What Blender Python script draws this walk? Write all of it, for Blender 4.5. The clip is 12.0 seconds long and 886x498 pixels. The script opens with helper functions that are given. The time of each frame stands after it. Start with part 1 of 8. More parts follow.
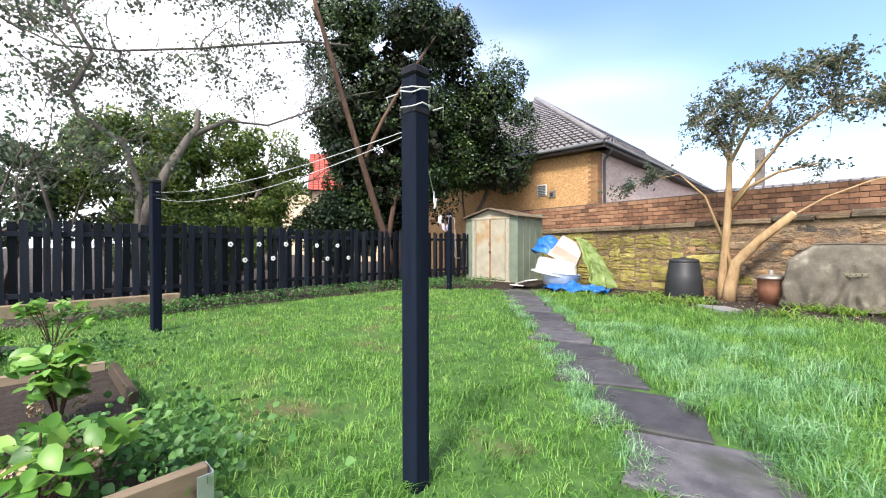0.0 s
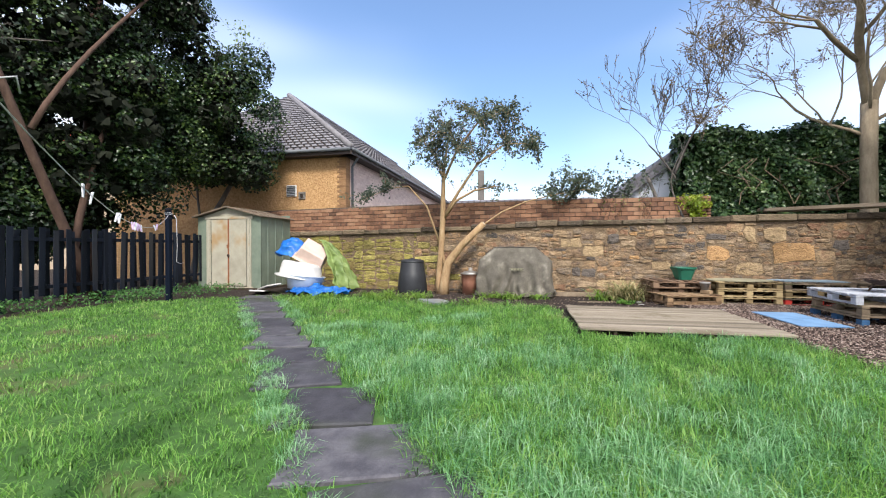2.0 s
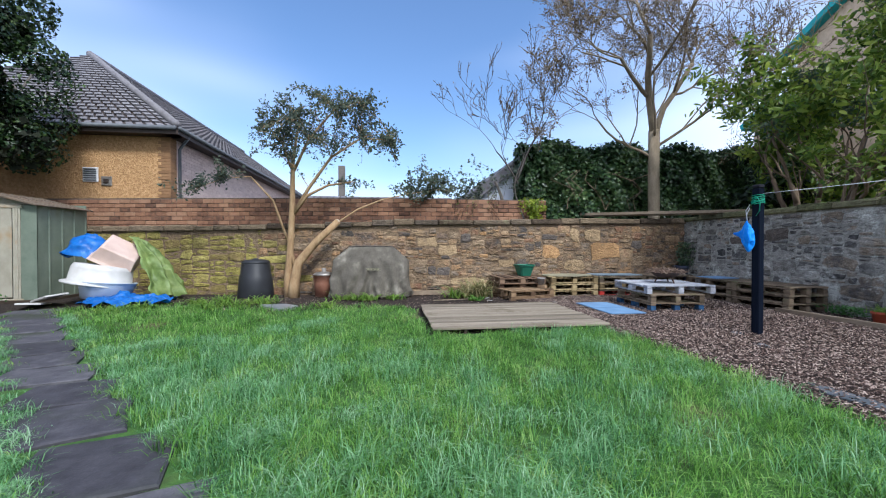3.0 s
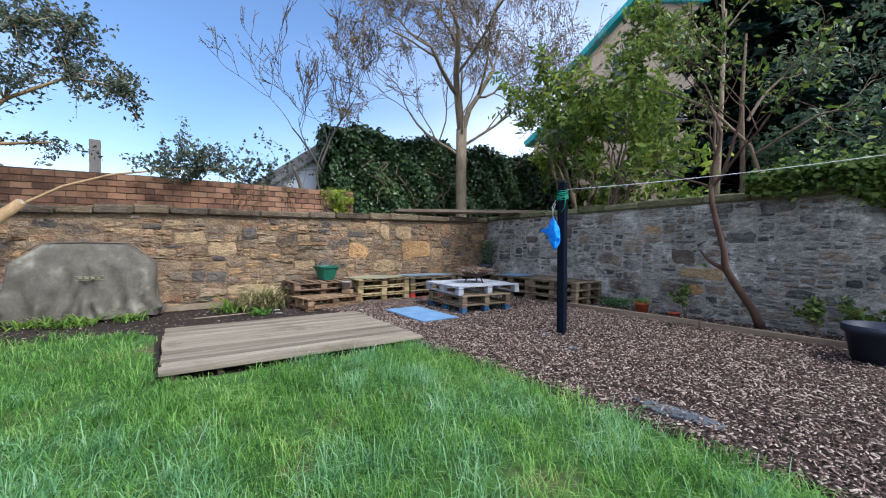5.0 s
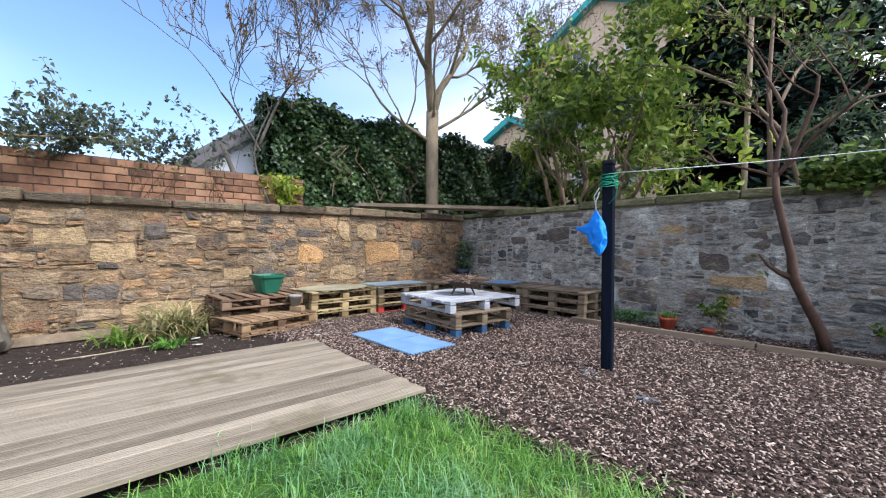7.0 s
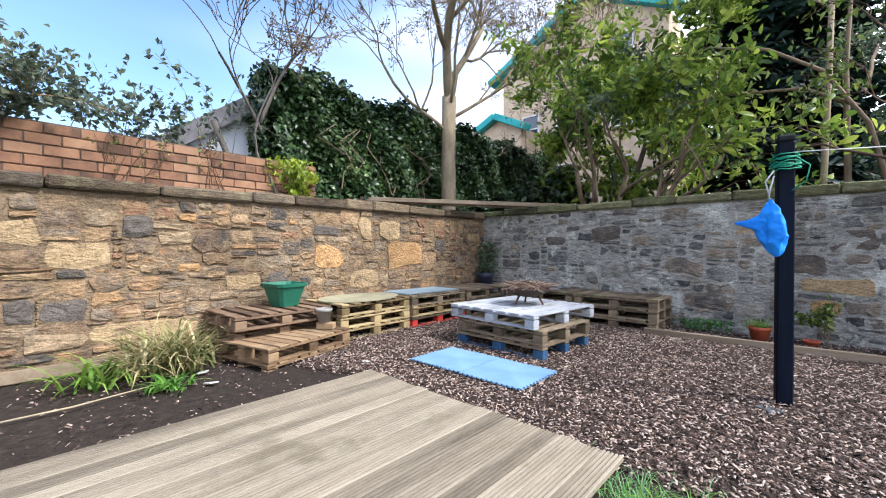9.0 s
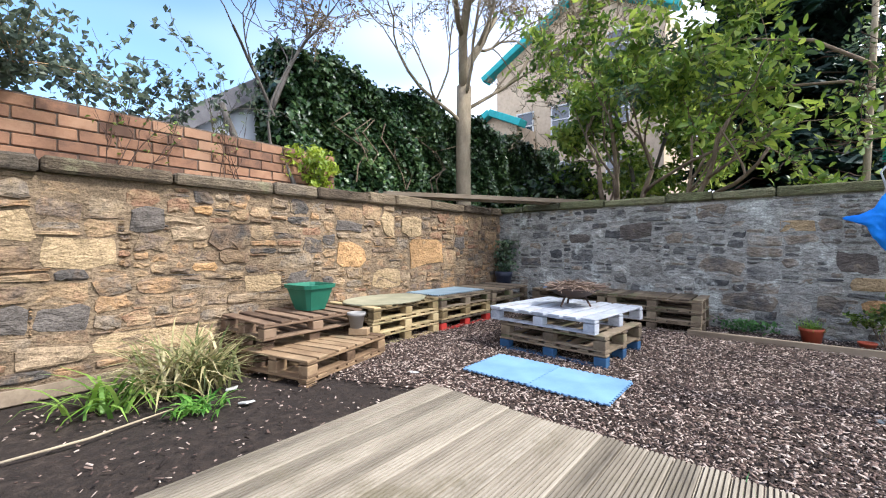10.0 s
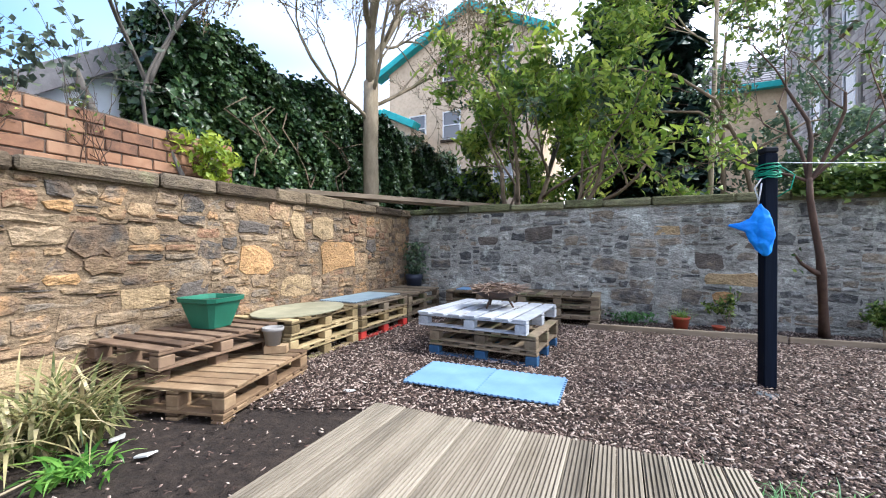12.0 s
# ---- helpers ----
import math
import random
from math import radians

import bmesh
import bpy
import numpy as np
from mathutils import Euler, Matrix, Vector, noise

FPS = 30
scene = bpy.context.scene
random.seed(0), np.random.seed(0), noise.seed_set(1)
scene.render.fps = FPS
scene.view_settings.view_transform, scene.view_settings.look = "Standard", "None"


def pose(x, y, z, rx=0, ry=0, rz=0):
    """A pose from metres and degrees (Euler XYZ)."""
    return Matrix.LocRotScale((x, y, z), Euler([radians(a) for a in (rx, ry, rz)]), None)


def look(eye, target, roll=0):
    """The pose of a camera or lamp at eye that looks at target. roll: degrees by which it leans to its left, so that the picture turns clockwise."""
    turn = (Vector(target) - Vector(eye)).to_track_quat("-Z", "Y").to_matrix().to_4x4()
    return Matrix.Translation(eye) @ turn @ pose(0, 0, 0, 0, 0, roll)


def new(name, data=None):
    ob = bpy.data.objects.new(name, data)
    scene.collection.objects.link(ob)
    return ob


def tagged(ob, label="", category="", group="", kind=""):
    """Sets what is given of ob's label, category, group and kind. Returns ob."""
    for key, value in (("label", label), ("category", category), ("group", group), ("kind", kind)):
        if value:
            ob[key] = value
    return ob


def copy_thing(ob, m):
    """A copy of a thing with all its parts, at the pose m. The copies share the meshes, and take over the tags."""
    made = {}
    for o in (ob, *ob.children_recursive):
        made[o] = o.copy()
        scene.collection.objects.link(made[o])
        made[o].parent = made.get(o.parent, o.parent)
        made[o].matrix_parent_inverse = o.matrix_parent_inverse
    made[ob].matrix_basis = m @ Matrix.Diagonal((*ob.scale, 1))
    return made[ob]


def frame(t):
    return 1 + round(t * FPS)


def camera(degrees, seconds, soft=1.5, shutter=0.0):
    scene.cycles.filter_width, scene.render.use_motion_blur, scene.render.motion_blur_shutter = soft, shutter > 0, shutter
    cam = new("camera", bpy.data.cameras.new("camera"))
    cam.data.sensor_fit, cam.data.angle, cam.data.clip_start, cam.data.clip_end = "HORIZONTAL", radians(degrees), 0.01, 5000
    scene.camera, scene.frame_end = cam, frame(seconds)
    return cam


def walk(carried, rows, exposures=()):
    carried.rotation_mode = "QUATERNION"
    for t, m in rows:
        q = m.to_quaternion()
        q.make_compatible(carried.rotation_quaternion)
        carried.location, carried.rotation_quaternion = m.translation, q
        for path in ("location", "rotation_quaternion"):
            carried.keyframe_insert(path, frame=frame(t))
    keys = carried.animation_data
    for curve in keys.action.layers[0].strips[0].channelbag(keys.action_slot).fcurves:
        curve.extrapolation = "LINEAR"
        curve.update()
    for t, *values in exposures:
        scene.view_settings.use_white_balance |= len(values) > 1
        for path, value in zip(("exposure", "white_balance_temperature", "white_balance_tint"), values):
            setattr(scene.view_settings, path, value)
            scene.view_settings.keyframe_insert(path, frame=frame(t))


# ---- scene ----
cam = camera(95.8, 12.0, 1.1)
PATH = [
    (0, (0.003, -0.146, 1.246), (1.442, 1.243, 1.229), -0.1),
    (0.5, (0.067, -0.289, 1.257), (1.636, 0.951, 1.241), -0.1),
    (1, (0.108, -0.435, 1.267), (1.83, 0.582, 1.252), -0.0),
    (1.5, (0.144, -0.568, 1.282), (2.006, 0.162, 1.269), -0.1),
    (2, (0.246, -0.667, 1.272), (2.205, -0.264, 1.261), -0.1),
    (2.5, (0.351, -0.76, 1.291), (2.35, -0.699, 1.272), -0.1),
    (3, (0.595, -0.801, 1.301), (2.576, -1.073, 1.278), -0.0),
    (3.5, (0.851, -0.962, 1.3), (2.769, -1.53, 1.273), 0.0),
    (5.5, (2.283, -1.657, 1.249), (3.891, -2.847, 1.231), 0.3),
    (6, (2.715, -1.809, 1.266), (4.292, -3.039, 1.25), 0.3),
    (6.5, (3.122, -2.001, 1.277), (4.666, -3.272, 1.261), 0.3),
    (8.5, (4.799, -1.909, 1.27), (6.164, -3.371, 1.257), 0.4),
    (9, (5.216, -1.786, 1.25), (6.568, -3.259, 1.244), 0.3),
    (9.5, (5.654, -1.672, 1.222), (6.969, -3.179, 1.212), 0.4),
    (10, (6.008, -1.647, 1.235), (7.29, -3.182, 1.221), 0.4),
    (10.5, (6.276, -1.602, 1.228), (7.486, -3.194, 1.217), 0.4),
    (11, (6.456, -1.591, 1.235), (7.545, -3.268, 1.228), 0.3),
    (11.5, (6.513, -1.581, 1.258), (7.442, -3.352, 1.25), 0.2),
    (12, (6.513, -1.567, 1.262), (7.313, -3.4, 1.255), 0.1),
]
EXPOSURES = [(0, 1.32, 6550, 11), (1.0, 1.06, 6450, 10), (2.5, 0.78, 6100, 10), (3.5, 0.36, 5400, 8), (5.5, 0.75, 5800, 10), (6.5, 0.92, 5900, 11), (8.5, 1.24, 6000, 10), (12, 1.42, 5800, 8)]
walk(cam, [(t, look(eye, target, roll)) for t, eye, target, roll in PATH], EXPOSURES)

# ---- sky and sun ----
SUN_AZ, SUN_EL = radians(203), radians(50)      # measured from +x, counter-clockwise
world = bpy.data.worlds.new("sky")
scene.world = world
world.use_nodes = True
wn, wl = world.node_tree.nodes, world.node_tree.links
bg = wn["Background"]
sky = wn.new("ShaderNodeTexSky")
sky.sky_type = "NISHITA"
sky.sun_disc = False
sky.sun_elevation = SUN_EL
sky.sun_rotation = radians(90) - SUN_AZ
sky.air_density, sky.dust_density, sky.ozone_density = 1.0, 1.2, 3.5
# thin spring cloud: denser towards the horizon and in broad soft banks
wco = wn.new("ShaderNodeTexCoord")
wsep = wn.new("ShaderNodeSeparateXYZ")
wl.new(wco.outputs["Generated"], wsep.inputs[0])
wno = wn.new("ShaderNodeTexNoise")
wno.inputs["Scale"].default_value = 1.1
wno.inputs["Detail"].default_value = 2
wno.inputs["Roughness"].default_value = 0.55
wma = wn.new("ShaderNodeMapping")
wma.inputs["Scale"].default_value = (1, 1, 3.2)
wma.inputs["Location"].default_value = (0.3, 0.9, 0.2)
wl.new(wco.outputs["Generated"], wma.inputs[0])
wl.new(wma.outputs[0], wno.inputs["Vector"])
hz = wn.new("ShaderNodeMapRange")
hz.inputs["From Min"].default_value, hz.inputs["From Max"].default_value = 0.02, 0.62
hz.inputs["To Min"].default_value, hz.inputs["To Max"].default_value = 0.62, -0.12
wl.new(wsep.outputs["Z"], hz.inputs["Value"])
# the cloud bank lies to the west and south, clear sky to the east
bank = wn.new("ShaderNodeVectorMath")
bank.operation = "DOT_PRODUCT"
bank.inputs[1].default_value = (-0.42, 0.0, 0.0)
wl.new(wco.outputs["Generated"], bank.inputs[0])
s1 = wn.new("ShaderNodeMath"); s1.operation = "ADD"
wl.new(wno.outputs["Fac"], s1.inputs[0]); wl.new(hz.outputs[0], s1.inputs[1])
s2 = wn.new("ShaderNodeMath"); s2.operation = "ADD"
side = wn.new("ShaderNodeMath"); side.operation = "ABSOLUTE"
wl.new(wsep.outputs["Y"], side.inputs[0])
flank = wn.new("ShaderNodeMath"); flank.operation = "MULTIPLY_ADD"
flank.inputs[1].default_value = 0.34
wl.new(side.outputs[0], flank.inputs[0]); wl.new(s1.outputs[0], flank.inputs[2])
wl.new(flank.outputs[0], s2.inputs[0]); wl.new(bank.outputs["Value"], s2.inputs[1])
cr = wn.new("ShaderNodeMapRange")
cr.interpolation_type = "SMOOTHSTEP"
cr.inputs["From Min"].default_value, cr.inputs["From Max"].default_value = 0.22, 1.12
wl.new(s2.outputs[0], cr.inputs["Value"])
cm = wn.new("ShaderNodeMix"); cm.data_type = "RGBA"
CLOUD = 8.0
cm.inputs["B"].default_value = (CLOUD * 0.97, CLOUD * 0.98, CLOUD * 1.08, 1)
wl.new(cr.outputs[0], cm.inputs["Factor"])
wl.new(sky.outputs[0], cm.inputs["A"])
wl.new(cm.outputs["Result"], bg.inputs["Color"])
bg.inputs["Strength"].default_value = 0.15
sun = new("sun", bpy.data.lights.new("sun", "SUN"))
sun.data.energy, sun.data.angle, sun.data.color = 3.1, radians(11), (1.0, 0.94, 0.84)
sun.matrix_world = look((40 * math.cos(SUN_AZ) * math.cos(SUN_EL), 40 * math.sin(SUN_AZ) * math.cos(SUN_EL), 40 * math.sin(SUN_EL)), (0, 0, 0))

G = 0.09                                        # level of the garden ground

# ---- mesh tools ----
def mesh_data(name, verts, faces, material=None, smooth=False):
    me = bpy.data.meshes.new(name)
    me.from_pydata([tuple(v) for v in verts], [], [tuple(f) for f in faces])
    if material:
        me.materials.append(material)
    if smooth:
        me.polygons.foreach_set("use_smooth", [True] * len(me.polygons))
    me.update()
    return me


def bulk(name, verts, loops, sizes, material, smooth=False):
    """Mesh from flat arrays, for very many faces."""
    me = bpy.data.meshes.new(name)
    me.vertices.add(len(verts))
    me.vertices.foreach_set("co", np.asarray(verts, dtype=np.float32).ravel())
    me.loops.add(len(loops))
    me.loops.foreach_set("vertex_index", np.asarray(loops, dtype=np.int32))
    me.polygons.add(len(sizes))
    starts = np.concatenate(([0], np.cumsum(sizes)[:-1])).astype(np.int32)
    me.polygons.foreach_set("loop_start", starts)
    me.materials.append(material)
    if smooth:
        me.polygons.foreach_set("use_smooth", [True] * len(sizes))
    me.update(calc_edges=True)
    return me


def thing(name, label, category, group="", kind="", at=None):
    ob = new(name)
    ob.empty_display_size = 0.1
    if at is not None:
        ob.matrix_world = at
    return tagged(ob, label, category, group, kind)


def put(name, me, parent=None, m=None, label=""):
    ob = new(name, me)
    if parent is not None:
        ob.parent = parent
    if m is not None:
        ob.matrix_basis = m
    return tagged(ob, label)


def outward(verts, faces):
    """Turns the faces of a convex shape outward."""
    c = sum((Vector(v) for v in verts), Vector()) / len(verts)
    out = []
    for f in faces:
        p = [Vector(verts[i]) for i in f]
        n = (p[1] - p[0]).cross(p[2] - p[0])
        mid = sum(p, Vector()) / len(p)
        out.append(tuple(f) if n.dot(mid - c) > 0 else tuple(reversed(f)))
    return out


def cbox_raw(sx, sy, sz, c=0.004, base=False):
    """A box with chamfered edges, centred, or standing on z = 0."""
    h = (sx / 2, sy / 2, sz / 2)
    c = min(c, min(h) * 0.6)
    verts, idx = [], {}
    for a in (-1, 1):
        for b in (-1, 1):
            for d in (-1, 1):
                s = (a, b, d)
                for k in range(3):
                    idx[s, k] = len(verts)
                    verts.append(tuple(s[j] * (h[j] - (0 if j == k else c)) for j in range(3)))
    faces = []
    for k in range(3):
        i, j = [q for q in range(3) if q != k]
        for e in (-1, 1):
            ring = []
            for a, b in ((-1, -1), (1, -1), (1, 1), (-1, 1)):
                s = [0, 0, 0]
                s[k], s[i], s[j] = e, a, b
                ring.append(idx[tuple(s), k])
            faces.append(ring)
        for a in (-1, 1):
            for b in (-1, 1):
                lo, hi = [0, 0, 0], [0, 0, 0]
                lo[k], hi[k] = -1, 1
                lo[i] = hi[i] = a
                lo[j] = hi[j] = b
                faces.append([idx[tuple(lo), i], idx[tuple(hi), i], idx[tuple(hi), j], idx[tuple(lo), j]])
    for a in (-1, 1):
        for b in (-1, 1):
            for d in (-1, 1):
                faces.append([idx[(a, b, d), k] for k in range(3)])
    faces = outward(verts, faces)
    if base:
        verts = [(x, y, z + sz / 2) for x, y, z in verts]
    return verts, faces


def cbox(name, sx, sy, sz, material, c=0.004, base=False):
    v, f = cbox_raw(sx, sy, sz, c, base)
    return mesh_data(name, v, f, material)


class Build:
    """Collects pieces of one mesh."""
    def __init__(self):
        self.v, self.f = [], []

    def add(self, verts, faces, m=None):
        n = len(self.v)
        self.v += [tuple(m @ Vector(p)) for p in verts] if m is not None else [tuple(p) for p in verts]
        self.f += [tuple(i + n for i in q) for q in faces]
        return self

    def box(self, sx, sy, sz, m, c=0.004):
        return self.add(*cbox_raw(sx, sy, sz, c), m)

    def tube(self, pts, radii, sides=6, cap=True):
        pts = [Vector(p) for p in pts]
        if not hasattr(radii, "__len__"):
            radii = [radii] * len(pts)
        n0 = len(self.v)
        side = None
        for i, p in enumerate(pts):
            d = (pts[min(i + 1, len(pts) - 1)] - pts[max(i - 1, 0)])
            d = d.normalized() if d.length > 1e-9 else Vector((0, 0, 1))
            if side is None:
                side = d.orthogonal().normalized()
            side = (side - d * side.dot(d))
            side = side.normalized() if side.length > 1e-6 else d.orthogonal().normalized()
            up = d.cross(side)
            for k in range(sides):
                a = 2 * math.pi * k / sides
                self.v.append(tuple(p + (side * math.cos(a) + up * math.sin(a)) * radii[i]))
        for i in range(len(pts) - 1):
            for k in range(sides):
                a, b = n0 + i * sides + k, n0 + i * sides + (k + 1) % sides
                self.f.append((a, b, b + sides, a + sides))
        if cap:
            self.f.append(tuple(n0 + k for k in reversed(range(sides))))
            e = n0 + (len(pts) - 1) * sides
            self.f.append(tuple(e + k for k in range(sides)))
        return self

    def lathe(self, prof, sides=24, m=None, sx=1, sy=1, close=False):
        v, f = [], []
        for r, z in prof:
            for k in range(sides):
                a = 2 * math.pi * k / sides
                v.append((r * math.cos(a) * sx, r * math.sin(a) * sy, z))
        for i in range(len(prof) - 1):
            for k in range(sides):
                a, b = i * sides + k, i * sides + (k + 1) % sides
                f.append((a, b, b + sides, a + sides))
        if close:
            f.append(tuple(reversed(range(sides))))
            e = (len(prof) - 1) * sides
            f.append(tuple(e + k for k in range(sides)))
        return self.add(v, f, m)

    def done(self, name, material, smooth=False):
        return mesh_data(name, self.v, self.f, material, smooth)


def slab_poly(pts, z0, z1, c=0.006, jitter=0.0):
    """A flat slab on a polygon outline, with a chamfered upper edge."""
    n = len(pts)
    cx, cy = sum(p[0] for p in pts) / n, sum(p[1] for p in pts) / n
    v = [(x, y, z0) for x, y in pts] + [(x, y, z1 - c) for x, y in pts]
    v += [(x + (cx - x) * c * 2.2 / max(0.05, math.hypot(x - cx, y - cy)), y + (cy - y) * c * 2.2 / max(0.05, math.hypot(x - cx, y - cy)), z1 + random.uniform(-jitter, jitter)) for x, y in pts]
    f = [tuple(range(2 * n, 3 * n))]
    for k in range(n):
        j = (k + 1) % n
        f += [(k, j, n + j, n + k), (n + k, n + j, 2 * n + j, 2 * n + k)]
    return v, f


# ---- materials ----
def node_mat(name):
    m = bpy.data.materials.new(name)
    m.use_nodes = True
    return m, m.node_tree.nodes, m.node_tree.links, m.node_tree.nodes["Principled BSDF"]


def surf(name, ramp, scale=8, rough=0.8, bump=0.3, metal=0.0, coarse=1.2, stain=None, stain_amt=0.5, rand=0.0, island=0.0,
         stretch=(1, 1, 1), fine=60, world_co=False, spec=0.3, dist=0.006, stain_scale=0.0):
    """A surface with grain at two scales: ramp colours over noise, fine speckle and relief, an optional stain colour in broad patches,
    and a shift of brightness from piece to piece."""
    m, N, L, P = node_mat(name)
    P.inputs["Roughness"].default_value = rough
    P.inputs["Metallic"].default_value = metal
    P.inputs["Specular IOR Level"].default_value = spec
    co = N.new("ShaderNodeTexCoord")
    vec = co.outputs["Object"]
    info = N.new("ShaderNodeObjectInfo")
    geo = N.new("ShaderNodeNewGeometry")
    if world_co:
        vec = geo.outputs["Position"]
    shift = None
    if rand or island:
        shift = info.outputs["Random"] if rand else geo.outputs["Random Per Island"]
        off = N.new("ShaderNodeVectorMath"); off.operation = "SCALE"
        cmb = N.new("ShaderNodeCombineXYZ")
        for k in range(3):
            L.new(shift, cmb.inputs[k])
        L.new(cmb.outputs[0], off.inputs[0]); off.inputs["Scale"].default_value = 17.3
        ad = N.new("ShaderNodeVectorMath"); ad.operation = "ADD"
        L.new(vec, ad.inputs[0]); L.new(off.outputs[0], ad.inputs[1])
        vec = ad.outputs[0]
    mp = N.new("ShaderNodeMapping"); mp.inputs["Scale"].default_value = stretch
    L.new(vec, mp.inputs[0]); vec = mp.outputs[0]

    def noise_tex(s, detail=5, rg=0.6):
        n = N.new("ShaderNodeTexNoise")
        n.inputs["Scale"].default_value, n.inputs["Detail"].default_value, n.inputs["Roughness"].default_value = s, detail, rg
        L.new(vec, n.inputs["Vector"])
        return n.outputs["Fac"]
    big, mid, small = noise_tex(coarse, 3), noise_tex(scale), noise_tex(fine, 3, 0.7)
    mixv = N.new("ShaderNodeMath"); mixv.operation = "MULTIPLY_ADD"
    L.new(small, mixv.inputs[0]); mixv.inputs[1].default_value = 0.35
    add2 = N.new("ShaderNodeMath"); add2.operation = "MULTIPLY_ADD"
    L.new(mid, add2.inputs[0]); add2.inputs[1].default_value = 1.1
    if shift is not None:
        rr = N.new("ShaderNodeMath"); rr.operation = "MULTIPLY_ADD"
        L.new(shift, rr.inputs[0]); rr.inputs[1].default_value = (rand or island) * 1.0
        rr.inputs[2].default_value = -0.22 - 0.5 * (rand or island)
        L.new(rr.outputs[0], add2.inputs[2])
    else:
        add2.inputs[2].default_value = -0.22
    L.new(add2.outputs[0], mixv.inputs[2])
    cr = N.new("ShaderNodeValToRGB")
    els = cr.color_ramp.elements
    for i, c in enumerate(ramp):
        pos = 0.12 + 0.76 * i / max(1, len(ramp) - 1)
        e = els[i] if i < 2 else els.new(pos)
        e.position, e.color = pos, (*c, 1)
    L.new(mixv.outputs[0], cr.inputs[0])
    col = cr.outputs[0]
    if stain:
        sr = N.new("ShaderNodeMapRange"); sr.interpolation_type = "SMOOTHSTEP"
        sr.inputs["From Min"].default_value, sr.inputs["From Max"].default_value = 0.62 - 0.3 * stain_amt, 0.78 - 0.2 * stain_amt
        if stain_scale:
            sn = N.new("ShaderNodeTexNoise")
            sn.inputs["Scale"].default_value, sn.inputs["Detail"].default_value, sn.inputs["Roughness"].default_value = stain_scale, 6, 0.68
            L.new(geo.outputs["Position"], sn.inputs["Vector"])
            L.new(sn.outputs["Fac"], sr.inputs["Value"])
        else:
            L.new(big, sr.inputs["Value"])
        mx = N.new("ShaderNodeMix"); mx.data_type = "RGBA"
        L.new(sr.outputs[0], mx.inputs["Factor"]); L.new(col, mx.inputs["A"]); mx.inputs["B"].default_value = (*stain, 1)
        col = mx.outputs["Result"]
    hs = N.new("ShaderNodeHueSaturation")
    br = N.new("ShaderNodeMapRange")
    br.inputs["To Min"].default_value, br.inputs["To Max"].default_value = 0.72, 1.28
    L.new(big, br.inputs["Value"]); L.new(br.outputs[0], hs.inputs["Value"])
    L.new(col, hs.inputs["Color"])
    L.new(hs.outputs[0], P.inputs["Base Color"])
    rr2 = N.new("ShaderNodeMapRange")
    rr2.inputs["To Min"].default_value, rr2.inputs["To Max"].default_value = max(0.05, rough - 0.12), min(1, rough + 0.12)
    L.new(mid, rr2.inputs["Value"]); L.new(rr2.outputs[0], P.inputs["Roughness"])
    if bump:
        bsum = N.new("ShaderNodeMath"); bsum.operation = "MULTIPLY_ADD"
        L.new(small, bsum.inputs[0]); bsum.inputs[1].default_value = 0.4; L.new(mid, bsum.inputs[2])
        b = N.new("ShaderNodeBump"); b.inputs["Strength"].default_value = bump; b.inputs["Distance"].default_value = dist
        L.new(bsum.outputs[0], b.inputs["Height"]); L.new(b.outputs[0], P.inputs["Normal"])
    return m


def leafy(name, cols, rough=0.5, trans=0.3, patch=0.8, spec=0.35):
    """Leaf colour varied leaf by leaf and in broad patches, with light passing through."""
    m, N, L, P = node_mat(name)
    geo = N.new("ShaderNodeNewGeometry")
    n = N.new("ShaderNodeTexNoise"); n.inputs["Scale"].default_value = patch
    L.new(geo.outputs["Position"], n.inputs["Vector"])
    a = N.new("ShaderNodeMath"); a.operation = "MULTIPLY_ADD"
    L.new(n.outputs["Fac"], a.inputs[0]); a.inputs[1].default_value = 0.9
    b = N.new("ShaderNodeMath"); b.operation = "MULTIPLY_ADD"
    L.new(geo.outputs["Random Per Island"], b.inputs[0]); b.inputs[1].default_value = 0.6; b.inputs[2].default_value = -0.25
    L.new(b.outputs[0], a.inputs[2])
    cr = N.new("ShaderNodeValToRGB")
    for i, c in enumerate(cols):
        pos = 0.1 + 0.8 * i / max(1, len(cols) - 1)
        e = cr.color_ramp.elements[i] if i < 2 else cr.color_ramp.elements.new(pos)
        e.position, e.color = pos, (*c, 1)
    L.new(a.outputs[0], cr.inputs[0])
    L.new(cr.outputs[0], P.inputs["Base Color"])
    P.inputs["Roughness"].default_value = rough
    P.inputs["Specular IOR Level"].default_value = spec
    if trans:
        t = N.new("ShaderNodeBsdfTranslucent")
        hs = N.new("ShaderNodeHueSaturation"); hs.inputs["Value"].default_value = 1.5; hs.inputs["Hue"].default_value = 0.485
        L.new(cr.outputs[0], hs.inputs["Color"]); L.new(hs.outputs[0], t.inputs["Color"])
        mx = N.new("ShaderNodeMixShader"); mx.inputs[0].default_value = trans
        L.new(P.outputs[0], mx.inputs[1]); L.new(t.outputs[0], mx.inputs[2])
        L.new(mx.outputs[0], N["Material Output"].inputs["Surface"])
    return m


